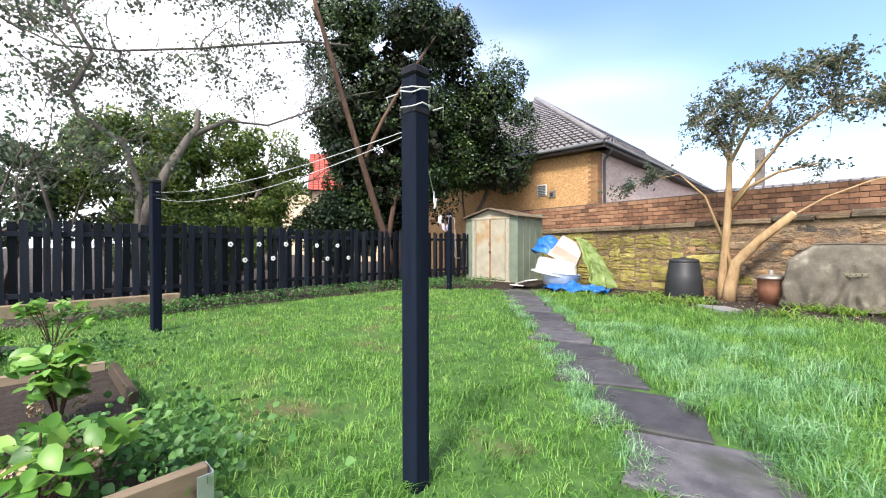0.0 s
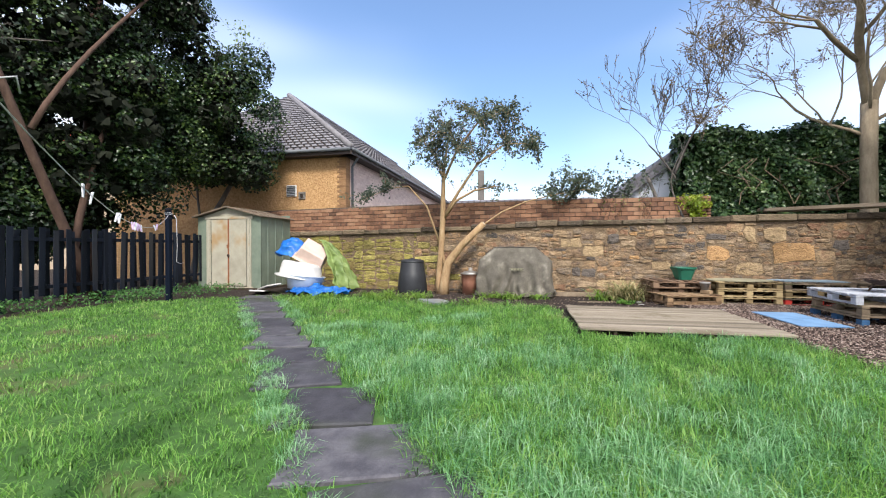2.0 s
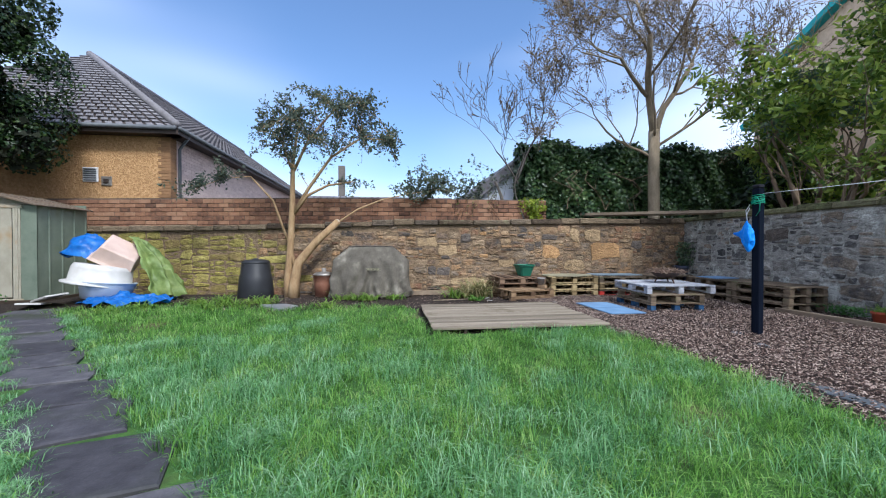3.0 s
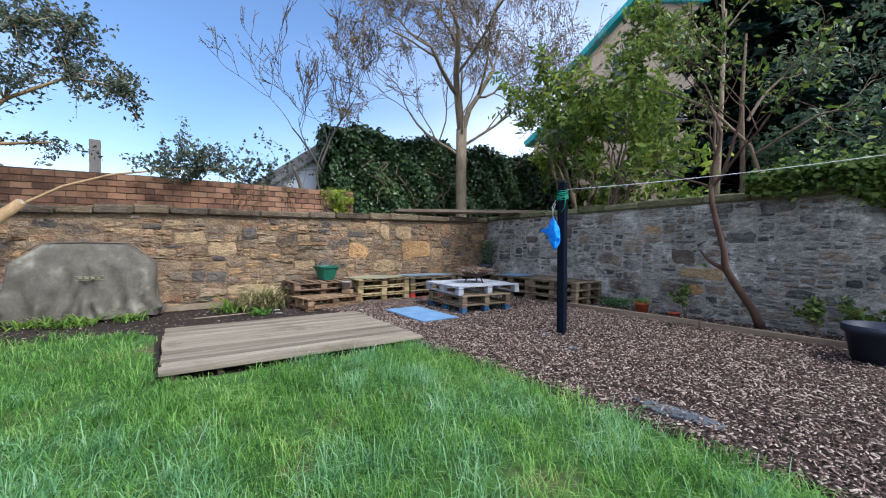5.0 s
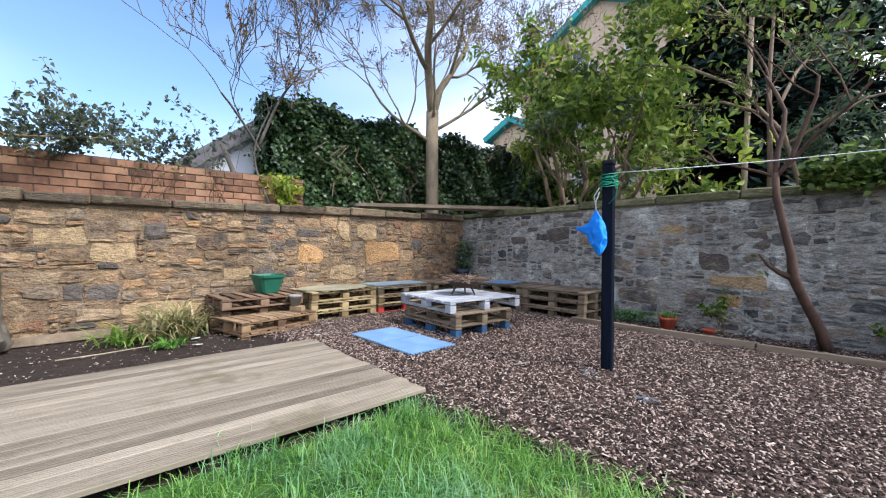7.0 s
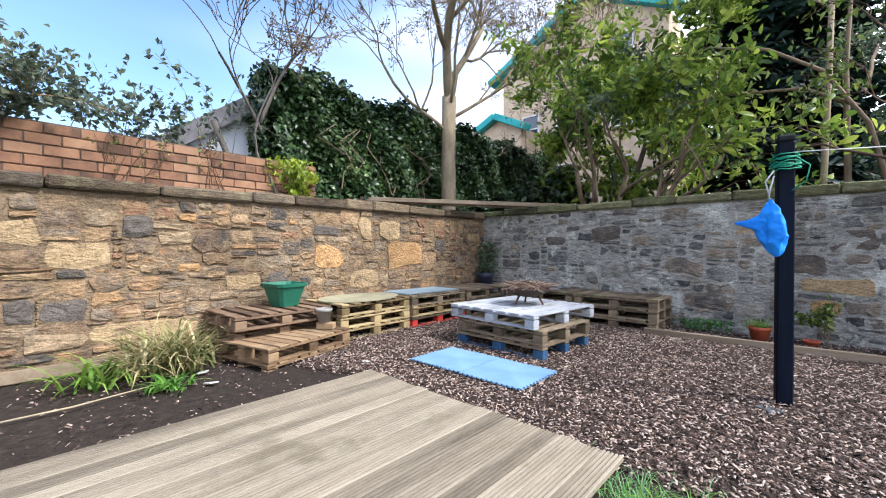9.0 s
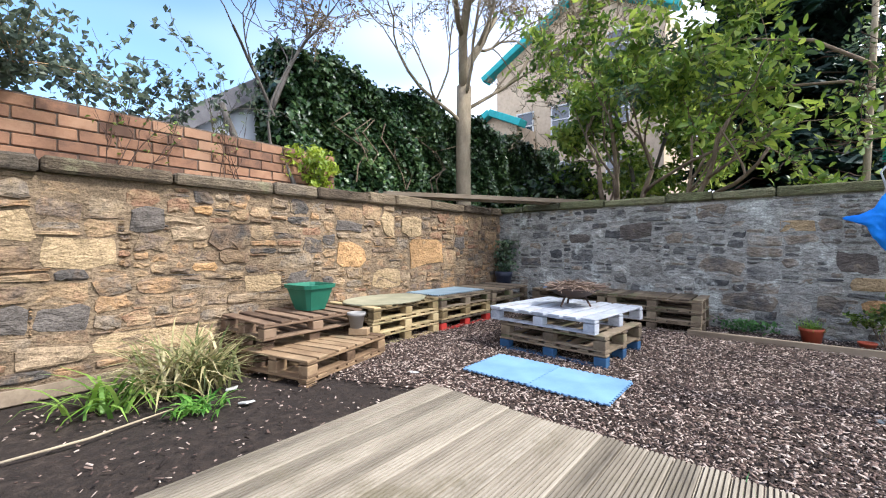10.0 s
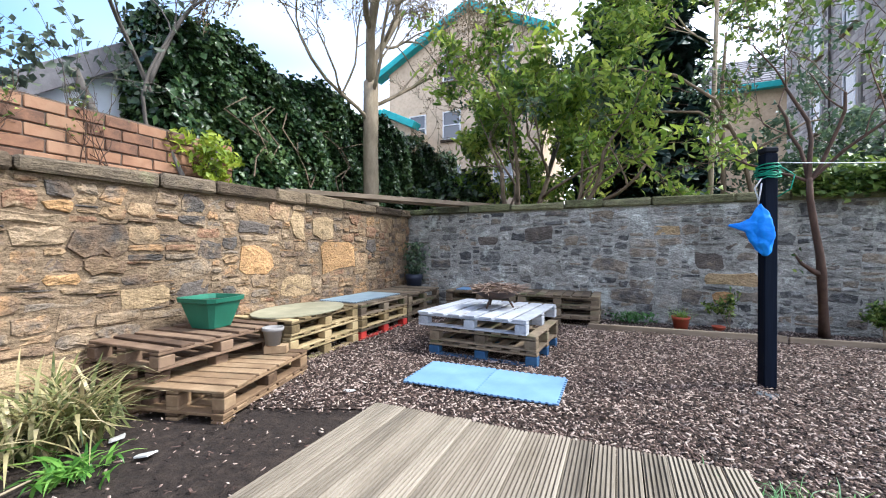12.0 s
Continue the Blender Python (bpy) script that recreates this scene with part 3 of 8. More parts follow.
M["grass"] = leafy("grass_blade", [(0.028, 0.066, 0.015), (0.072, 0.19, 0.031), (0.135, 0.305, 0.05), (0.22, 0.40, 0.09), (0.35, 0.46, 0.155)], 0.45, 0.4, 2.3)
M["tall_grass"] = leafy("tall_grass_blade", [(0.04, 0.13, 0.045), (0.12, 0.28, 0.10), (0.23, 0.43, 0.20), (0.40, 0.55, 0.37)], 0.42, 0.4, 2.6)
M["hydrangea"] = leafy("hydrangea_leaf", [(0.03, 0.10, 0.018), (0.075, 0.20, 0.03), (0.15, 0.31, 0.055), (0.26, 0.42, 0.10)], 0.4, 0.35, 5)
M["cover_leaf"] = leafy("geranium_leaf", [(0.025, 0.08, 0.025), (0.06, 0.16, 0.04), (0.12, 0.25, 0.07)], 0.5, 0.3, 3)
M["strap"] = leafy("straw_strap_leaf", [(0.03, 0.05, 0.014), (0.13, 0.14, 0.045), (0.36, 0.31, 0.15), (0.55, 0.47, 0.29)], 0.5, 0.25, 5)
M["bulb"] = leafy("bulb_leaf", [(0.05, 0.13, 0.02), (0.16, 0.28, 0.04), (0.28, 0.40, 0.09)], 0.45, 0.35, 2)
M["dead_flower"] = surf("dry_flower_head", [(0.34, 0.24, 0.15), (0.55, 0.44, 0.32)], 10, 0.9, 0.2, island=0.4)


def glass_mat(name, tint):
    m, N, L, P = node_mat(name)
    P.inputs["Base Color"].default_value = (*tint, 1)
    P.inputs["Roughness"].default_value = 0.05
    P.inputs["Specular IOR Level"].default_value = 0.9
    return m


M["pane"] = glass_mat("window_glass", (0.02, 0.03, 0.045))

# ---- ground ----
def sheet(name, pts, z, material, label, category):
    ob = new(name, mesh_data(name, [(x, y, z) for x, y in pts], [tuple(range(len(pts)))], material))
    return tagged(ob, label, category, kind="structure")


sheet("ground", [(-400, -400), (400, -400), (400, 400), (-400, 400)], G - 0.012, M["soil"], "dark bare garden soil", "ground")
LAWN = [(-6, -3.95), (3.2, -4.05), (5.0, -3.9), (5.86, -3.75), (5.95, -1.35), (8.1, -1.3), (8.55, -0.9), (8.35, 0.2), (8.2, 1.2), (8.6, 2.2), (9.3, 3.2), (9.0, 4.4), (8.6, 5.6),
        (7.9, 7.2), (6.6, 8.0), (-6, 8.1)]
sheet("lawn", LAWN, G - 0.004, M["turf"], "uneven green lawn with worn patches", "lawn")
BARK = [(-6, -8.6), (10.2, -8.6), (10.2, -3.2), (8.2, -4.0), (5.9, -3.98), (3.2, -4.1), (-6, -4.0)]
sheet("bark_bed", BARK, G - 0.004, M["bark_ground"], "bed of dark brown bark chippings", "ground")


def inside(poly, x, y):
    """Which of the points lie in the outline."""
    r = np.zeros(len(x), bool)
    n = len(poly)
    for i in range(n):
        x0, y0 = poly[i]
        x1, y1 = poly[(i + 1) % n]
        if y0 == y1:
            continue
        c = ((y0 > y) != (y1 > y)) & (x < (x1 - x0) * (y - y0) / (y1 - y0) + x0)
        r ^= c
    return r


# ---- rubble walls ----
def pack(length, height, rng, feats=(), res=0.025, hs=(1, 2, 3, 3, 4, 5, 6, 7, 8, 10), ws=(6, 7, 8, 10, 11, 13)):
    """Fills a wall with rectangles of odd sizes, round the given ones. Yields (u0, v0, u1, v1, material or None)."""
    W, H = int(length / res), int(height / res)
    used = np.zeros((H, W), bool)
    out = []
    for u0, v0, u1, v1, mt in feats:
        a, b, c, d = [int(q / res) for q in (u0, v0, u1, v1)]
        a, b, c, d = max(a, 0), max(b, 0), min(c, W), min(d, H)
        if used[b:d, a:c].any():
            continue
        used[b:d, a:c] = True
        out.append((a * res, b * res, c * res, d * res, mt))
    for r in range(H):
        c = 0
        while c < W:
            if used[r, c]:
                c += 1
                continue
            run = c
            while run < W and not used[r, run]:
                run += 1
            h = rng.choice(hs)
            w = int(rng.choice(ws) * (0.7 + 0.16 * h))
            h = min(h, H - r)
            if H - r - h < 2:
                h = H - r
            w = min(w, run - c)
            if run - c - w < 4:
                w = min(run - c, w + 3)
            h = min(h, max(1, int(w * 0.75)))
            while h > 1 and used[r:r + h, c:c + w].any():
                h -= 1
            used[r:r + h, c:c + w] = True
            out.append((c * res, r * res, (c + w) * res, (r + h) * res, None))
            c += w
    return out


def stone_raw(u0, v0, u1, v1, rng, proud=0.016, gap=0.003, bed=0.03):
    """One rough hewn stone in wall coordinates (u along, v up, w out), centred on its middle."""
    cu, cv, a, b = (u0 + u1) / 2, (v0 + v1) / 2, (u1 - u0) / 2 - gap * rng.uniform(0.2, 2.0), (v1 - v0) / 2 - gap * rng.uniform(0.2, 1.6)
    a, b = max(a, 0.012), max(b, 0.008)
    k, j = min(a, b) * rng.uniform(0.25, 0.6), min(a, b) * 0.36
    ring = [(-a, -b + k), (-a + k, -b), (0, -b), (a - k, -b), (a, -b + k), (a, b - k), (a - k, b), (0, b), (-a + k, b), (-a, b - k)]
    t = rng.gauss(0, 0.07)
    tl = rng.uniform(-0.3, 0.3) * b
    ring = [(x - y * t + rng.uniform(-j, j * 0.7), y + x * t * 0.6 + tl * x / a * (0.5 if y > 0 else -0.5) + rng.uniform(-j, j * 0.7)) for x, y in ring]
    p = proud * rng.uniform(0.05, 1.8)
    n = len(ring)
    e = min(0.012, 0.3 * min(a, b))
    s1 = (1 - e / a, 1 - e / b)
    v = [(x, y, -bed) for x, y in ring]
    v += [(x * s1[0], y * s1[1], p * rng.uniform(0.35, 1.0)) for x, y in ring]
    v += [(x * 0.52 + rng.uniform(-j, j) * 0.6, y * 0.52 + rng.uniform(-j, j) * 0.4, p + rng.uniform(-0.007, 0.008)) for x, y in ring]
    v.append((rng.uniform(-a, a) * 0.2, rng.uniform(-b, b) * 0.2, p + rng.uniform(-0.005, 0.008)))
    f = []
    for i in range(n):
        q = (i + 1) % n
        f += [(i, q, n + q, n + i), (n + i, n + q, 2 * n + q, 2 * n + i), (2 * n + i, 2 * n + q, 3 * n)]
    return cu, cv, v, f


def rubble(wall, length, height, place, rng, mat_one, mat_joined, feats=(), near=None, limit=300, pick=None, top=None, gap=0.003, proud=0.016, **kw):
    """Lays the stones of a wall: single ones where near() holds, the rest joined. place(u, v) gives the frame of the wall there."""
    cells = pack(length, height, rng, feats, **kw)
    rest = Build()
    n = 0
    for u0, v0, u1, v1, mt in cells:
        cu, cv, v, f = stone_raw(u0, v0, u1, v1, rng, proud, gap)
        if top is not None and v1 > top(cu) + 0.02:
            continue
        m = place(cu, cv)
        if mt or (near(cu, cv) and n < limit):
            mt = M[mt] if mt else (pick(cu, cv) if pick else mat_one)
            put("stone", mesh_data("stone", v, f, mt), wall, m)
            n += 1
        else:
            rest.add(v, f, m)
    if rest.v:
        ob = put("stones", rest.done("stones", mat_joined), wall)
        tagged(ob, kind="stuff")


# east wall: straight to y = -1, then bending away to the north
EAST = [(10.40, -9.1), (10.28, -6.0), (10.28, -1.2), (10.62, 1.2), (11.05, 3.6), (11.62, 7.0), (12.1, 10.0)]
EAST_TOP = [1.86, 1.82, 1.76, 1.68, 1.63, 1.60, 1.60]


def along(line, s):
    """Point, direction and share of the way at distance s on a line of points."""
    for (x0, y0), (x1, y1), i in zip(line, line[1:], range(99)):
        d = math.hypot(x1 - x0, y1 - y0)
        if s <= d or i == len(line) - 2:
            k = s / d
            return x0 + (x1 - x0) * k, y0 + (y1 - y0) * k, (x1 - x0) / d, (y1 - y0) / d, i, k
        s -= d


def run_length(line):
    return sum(math.hypot(b[0] - a[0], b[1] - a[1]) for a, b in zip(line, line[1:]))


def wall_frame(x, y, z, dx, dy, nx, ny):
    """u along (dx, dy), v up, w out along (nx, ny)."""
    return Matrix(((dx, 0, nx, x), (dy, 0, ny, y), (0, 1, 0, z), (0, 0, 0, 1)))


def prism(line, side, t0, t1, z0, z1s):
    """A wall body along a line, from offset t0 to t1 on its side, with a top that follows z1s."""
    b = Build()
    for i in range(len(line) - 1):
        (x0, y0), (x1, y1) = line[i], line[i + 1]
        d = math.hypot(x1 - x0, y1 - y0)
        nx, ny = -(y1 - y0) / d * side, (x1 - x0) / d * side
        v = []
        for (x, y, zt) in ((x0, y0, z1s[i]), (x1, y1, z1s[i + 1])):
            for o in (t0, t1):
                v += [(x + nx * o, y + ny * o, z0), (x + nx * o, y + ny * o, zt)]
        b.add(v, outward(v, [(0, 1, 3, 2), (4, 5, 7, 6), (0, 1, 5, 4), (2, 3, 7, 6), (0, 2, 6, 4), (1, 3, 7, 5)]))
    return b


wall_east = tagged(new("wall_east", prism(EAST, -1, -0.003, 0.42, -0.2, EAST_TOP).done("wall_east", M["mortar_sand"])),
                   "tall random rubble sandstone garden wall", "wall", kind="structure")
rngw = random.Random(4)
YE = lambda y: y + 9.1                      # distance along the wall's south run
FE = []
for ya, yb, za, zb, mt in ((-2.79, -2.50, 1.34, 1.58, "darkstone"), (-1.93, -1.72, 0.55, 0.80, "darkstone"), (-2.28, -1.96, 0.58, 0.78, "darkstone"),
                           (-5.10, -4.64, 0.98, 1.32, "ochre"), (-5.64, -5.38, 1.38, 1.73, "buff"), (-6.20, -5.78, 1.40, 1.73, "buff"), (-6.74, -5.90, 0.96, 1.34, "ochre"),
                           (-5.05, -4.62, 1.42, 1.58, "darkstone"), (-3.25, -3.02, 0.97, 1.07, "ochre"), (-3.22, -3.02, 1.52, 1.62, "ochre"), (-3.5, -2.3, 0.30, 0.50, "buff"),
                           (-2.45, -1.95, 1.05, 1.30, "buff"), (-1.95, -1.45, 1.25, 1.50, "buff"), (-4.3, -3.95, 0.72, 0.98, "darkstone"), (-7.4, -7.1, 1.2, 1.42, "darkstone"),
                           (-3.9, -3.5, 0.74, 0.96, "buff"), (-5.75, -5.2, 0.66, 0.92, "buff")):
    FE.append((YE(ya), za - G + 0.05, YE(yb), zb - G + 0.05, mt))
LE = run_length(EAST)


def place_east(u, v):
    x, y, dx, dy, i, k = along(EAST, u)
    return wall_frame(x, y, G - 0.05 + v, dx, dy, -dy, dx)


def top_east(u):
    x, y, dx, dy, i, k = along(EAST, u)
    return EAST_TOP[i] + (EAST_TOP[i + 1] - EAST_TOP[i]) * k - G + 0.05


M["sand_moss_joined"] = rubble_mat("mossy_sandstone_joined", MOSSY, MOSS_JOINT, "island", 0.55)
def stones_east():
    rubble(wall_east, 8.6, 1.84, place_east, rngw, M["sandstone"], M["sandstone_far"], FE, lambda u, v: u > 1.5, 285, top=top_east)
    north = tagged(new("wall_east_north"), "damp sandstone wall stained yellow-green by algae", "wall", kind="structure")
    rubble(north, LE - 8.6, 1.74, lambda u, v: place_east(u + 8.6, v), rngw, M["sand_moss"], M["sand_moss_joined"], (), lambda u, v: u < 7.0, 280,
           lambda u, v: M["sandstone"] if u < 1.7 or (u < 2.8 and rngw.random() < 0.6) else M["sand_moss"], top=lambda u: top_east(u + 8.6),
           hs=(3, 4, 5, 6, 8, 9), ws=(8, 10, 12, 15, 19))


# coping of the east wall: single stones
def coping(wall, line, tops, side, wide, over, mat_fn, rng, long_lo, long_hi, thick=0.13):
    s, total = 0.0, run_length(line)
    while s < total - 0.05:
        l = min(rng.uniform(long_lo, long_hi), total - s)
        x, y, dx, dy, i, k = along(line, s + l / 2)
        z = tops[i] + (tops[i + 1] - tops[i]) * k
        h = thick * rng.uniform(0.85, 1.15)
        v, f = cbox_raw(l - 0.012, wide, h, 0.022)
        v = [(a, b + rng.uniform(-0.008, 0.008), c + (rng.uniform(-0.012, 0.012) if c > 0 else 0)) for a, b, c in v]
        nx, ny = -dy * side, dx * side
        o = wide / 2 - over
        m = Matrix(((dx, nx, 0, x + nx * o), (dy, ny, 0, y + ny * o), (0, 0, 1, z + h / 2), (0, 0, 0, 1)))
        put("coping_stone", mesh_data("coping_stone", v, f, mat_fn(s)), wall, m)
        s += l


# south wall of grey rubble
SOUTH = [(10.6, -8.69), (6.0, -8.69), (1.0, -8.72), (-6.0, -8.72)]
SOUTH_TOP = [1.90, 1.94, 1.93, 1.93]
wall_south = tagged(new("wall_south", prism(SOUTH, 1, -0.002, 0.42, -0.2, SOUTH_TOP).done("wall_south", M["mortar_grey"])),
                    "shaded grey rubble wall with patches of whitish lime", "wall", kind="structure")
LS = run_length(SOUTH)


def place_south(u, v):
    x, y, dx, dy, i, k = along(SOUTH, u)
    return wall_frame(x, y, G - 0.05 + v, -dx, -dy, dy, -dx)


FS = []
for xa, xb, za, zb, mt in ((4.62, 5.35, 0.71, 0.93, "buff"), (7.52, 8.0, 1.40, 1.66, "darkstone"), (5.05, 5.48, 0.95, 1.22, "darkstone"),
                           (4.6, 5.04, 1.22, 1.50, "darkstone"), (5.62, 6.0, 1.45, 1.66, "buff"), (4.9, 5.2, 0.45, 0.62, "ochre"), (8.5, 8.9, 1.3, 1.5, "darkstone")):
    FS.append((10.6 - xb, za - G + 0.05, 10.6 - xa, zb - G + 0.05, mt))
rngs = random.Random(9)


def stones_south():
    rubble(wall_south, LS, 1.9, place_south, rngs, M["greystone"], M["greystone_far"], FS, lambda u, v: 0.6 < u < 8.2, 285, gap=0.007, proud=0.012, hs=(2, 2, 3, 3, 4, 5, 6, 7, 9), ws=(5, 6, 7, 8, 10, 12))


# brick wall standing on the back of the stone wall
BRICKLINE = [(10.72, -4.72), (10.72, -1.2), (11.02, 1.2), (11.45, 3.6), (12.02, 7.0), (12.4, 9.2)]
BZ = 1.90
brick_wall = tagged(new("brick_wall", prism(BRICKLINE, -1, 0.012, 0.2, 1.6, [2.46, 2.46, 2.47, 2.48, 2.48, 2.48]).done("brick_wall", M["mortar_brick"])),
                    "weathered red brick wall above the stone coping", "wall", kind="structure")


def bricks():
    rng = random.Random(2)
    ms = [cbox("brick", 0.258, 0.10, 0.098, M["brick"], 0.007) for _ in range(4)]
    for me in ms:
        for v in me.vertices:
            v.co += Vector((rng.uniform(-.004, .004), rng.uniform(-.004, .004), rng.uniform(-.003, .003)))
    rest = Build()
    n, total = 0, run_length(BRICKLINE)
    for s0 in range(int(total / 0.27)):
        for c in range(8):
            u = (s0 + 0.5 + (0.5 if c % 2 else 0)) * 0.27
            if u > total - 0.1:
                continue
            x, y, dx, dy, i, k = along(BRICKLINE, u)
            z = 2.45 - 0.054 - c * 0.108
            sink = rng.uniform(-0.006, 0.003)
            nx, ny = -dy, dx
            m = Matrix(((dx, nx, 0, x - nx * 0.045 + nx * sink), (dy, ny, 0, y - ny * 0.045 + ny * sink), (0, 0, 1, z), (0, 0, 0, 1)))
            if z < 1.66:
                continue
            if n < 300 and z > 1.8:
                put("brick", rng.choice(ms), brick_wall, m)
                n += 1
            else:
                rest.add(*cbox_raw(0.258, 0.10, 0.098, 0.007), m)
    ob = put("bricks", rest.done("bricks", M["brick_far"]), brick_wall)
    tagged(ob, kind="stuff")


pier = thing("brick_pier", "broken brick pier at the end of a wall", "pier")
pb = Build()
for c in range(8):
    pb.box(0.2, 0.2, 0.066, pose(10.82 + 0.01 * (c % 2), -4.84, 1.9 + 0.075 * c, 0, 0, 3 * (c % 3)), 0.008)
put("bricks", pb.done("pier_bricks", M["brick_far"]), pier)

# ---- fence of staggered black slats ----
def slat_fence():
    fence = thing("fence", "black-painted staggered picket fence", "fence")
    slat = cbox("slat", 0.10, 0.018, 1.32, M["fence"], 0.003, True)
    rail = cbox("rail", 1.78, 0.04, 0.075, M["fence"], 0.004)
    post = cbox("fence_post", 0.085, 0.085, 1.58, M["fence"], 0.006, True)
    rng = random.Random(11)
    x, k = -7.0, 0
    while x < 9.6:
        put("fence_post", post, fence, pose(x, 8.42, G, 0, 0, rng.uniform(-2, 2)))
        for z in (0.42, 1.34):
            put("rail", rail, fence, pose(x + 0.9, 8.42, G + z, 0, rng.uniform(-0.4, 0.4), 0))
        for j in range(14):
            if rng.random() < 0.04:
                continue
            front = j % 2 == 0
            put("slat", slat, fence, pose(x + 0.1 + j * 0.122 + rng.uniform(-.008, .008), 8.42 + (-0.032 if front else 0.032), G + 0.22 + rng.uniform(-.03, .03), rng.uniform(-1, 1), rng.uniform(-1.2, 1.2), 0))
        x += 1.8
    return fence


slat_fence()
# sleepers under the western end of the fence
sl = thing("sleeper_edging", "weathered timber sleepers under the fence", "edging")
for i in range(3):
    put("sleeper", cbox("sleeper", 2.35, 0.14, 0.2, M["pallet_old"], 0.012), sl, pose(-4.1 + i * 2.4, 8.2, G + 0.22, 0, 0, 0.4 * i))
    put("sleeper", cbox("sleeper", 2.35, 0.16, 0.16, M["darkstone"], 0.012), sl, pose(-4.1 + i * 2.4, 8.2, G + 0.05, 0, 0, 0))

# ---- clothes posts ----
def clothes_post(x, y, top, size, label, rz=0):
    ob = thing("clothes_post", label, "post", "clothes posts", at=pose(x, y, G - 0.03, 0, 0, rz))
    h = top - G
    v, f = cbox_raw(size, size, h, 0.008, True)
    put("shaft", mesh_data("shaft", v, f, M["post"]), ob)
    put("cap", cbox("cap", size + 0.008, size + 0.008, 0.05, M["postcap"], 0.012), ob, pose(0, 0, h + 0.028), "bevelled post top")
    put("groove", cbox("groove", size + 0.005, size + 0.005, 0.03, M["postcap"], 0.004), ob, pose(0, 0, h - 0.16))
    return ob


clothes_post(1.29, 1.28, 2.07, 0.098, "black-painted square timber clothes post with rope", 2)
clothes_post(5.36, -5.735, 2.08, 0.10, "black timber clothes post in bark with green rope", 14)
clothes_post(7.62, 6.98, 2.10, 0.10, "black timber clothes post beside the metal shed", 5)
clothes_post(1.2, 6.42, 2.12, 0.11, "black timber clothes post by the picket fence", 8)


def sag(a, b, drop, n=14):
    a, b = Vector(a), Vector(b)
    return [a.lerp(b, i / n) - Vector((0, 0, drop * 4 * (i / n) * (1 - i / n))) for i in range(n + 1)]


def rope_thing(name, label, runs, material, r=0.004):
    b = Build()
    for pts in runs:
        b.tube(pts, r, 5)
    ob = new(name, b.done(name, material, True))
    return tagged(ob, label, "rope")


def loops(x, y, z, size, turns, seed, jit=0.01):
    rng = random.Random(seed)
    pts = []
    for i in range(turns * 10 + 1):
        a = 2 * math.pi * i / 10
        r = size * (0.72 + 0.12 * math.cos(4 * a)) + rng.uniform(0, jit)
        pts.append((x + r * math.cos(a), y + r * math.sin(a), z + i * 0.002 + rng.uniform(-jit, jit)))
    return pts


P1 = Vector((1.29, 1.28, 1.93))
rope_thing("clothes_line", "slack white clothes line tied between two posts",
           [sag(P1, (7.62, 6.98, 1.98), 0.42), loops(1.29, 1.28, 1.95, 0.1, 2, 1), loops(1.29, 1.28, 1.88, 0.1, 1, 2),
            [P1 + Vector((0.06, -0.06, -0.04)), P1 + Vector((0.10, -0.09, -0.02)), P1 + Vector((0.13, -0.06, -0.07))],
            [P1 + Vector((-0.09, 0.02, 0.02)), P1 + Vector((-0.13, 0.05, 0.0)), P1 + Vector((-0.10, 0.06, -0.05))], loops(7.62, 6.98, 1.98, 0.1, 2, 3)], M["rope"], 0.0036)
rope_thing("clothes_line", "thin clothes line to the post by the fence", [sag(P1 - Vector((0, 0, 0.12)), (1.2, 6.42, 1.98), 0.10), sag(P1 - Vector((0, 0, 0.14)), (1.2, 6.42, 1.90), 0.16)], M["rope"], 0.002)
rope_thing("clothes_line", "pale line running over the grey wall", [sag((5.36, -5.735, 1.98), (0.2, -9.2, 2.62), 0.12)], M["rope"], 0.0045)
rope_thing("green_rope", "bright green rope coiled round the post top", [loops(5.36, -5.735, 1.93 - 0.03 * k, 0.092 + 0.004 * k, 2, 30 + k, 0.009) for k in range(4)]
           + [[(5.30, -5.66, 1.93), (5.22, -5.62, 1.85), (5.24, -5.63, 1.74), (5.32, -5.66, 1.68)]], M["rope_green"], 0.005)
rope_thing("rope_end", "loose white rope hanging on a post", [[(7.68, 6.9, 1.98), (7.72, 6.88, 1.9), (7.73, 6.87, 1.3), (7.70, 6.86, 0.95), (7.8, 6.84, 0.9), (7.86, 6.84, 0.93)]], M["rope"], 0.006)
rope_thing("bag_cord", "thin pale cord hanging on the post", [[(5.42, -5.67, 1.84), (5.47, -5.66, 1.76), (5.45, -5.655, 1.68), (5.44, -5.655, 1.6)], [(5.42, -5.67, 1.80), (5.44, -5.64, 1.7), (5.45, -5.655, 1.62)]], M["rope"], 0.006)
LINE = sag(P1, (7.62, 6.98, 1.98), 0.42)
pegm = {}
for key in ("peg", "peg_pink"):
    b = Build()
    b.box(0.014, 0.012, 0.095, pose(0.007, 0, -0.02, 0, 8, 0), 0.002)
    b.box(0.014, 0.012, 0.095, pose(-0.007, 0, -0.02, 0, -8, 0), 0.002)
    pegm[key] = b.done("peg", M[key])
for i, (k, key) in enumerate(((2.6, "peg"), (3.0, "peg"), (4.6, "peg"), (4.75, "peg"), (6.1, "peg_pink"), (6.35, "peg"), (6.6, "peg_pink"), (6.9, "peg_pink"), (7.2, "peg"), (9.6, "peg"), (10.2, "peg_pink"))):
    p = LINE[int(k)].lerp(LINE[int(k) + 1], k - int(k))
    ob = new("clothes_peg", pegm[key])
    ob.matrix_world = pose(p.x, p.y, p.z, 10 * i % 25, 0, 40 + 23 * i)
    tagged(ob, "small plastic clothes peg on the line", "peg", "pegs on the line")


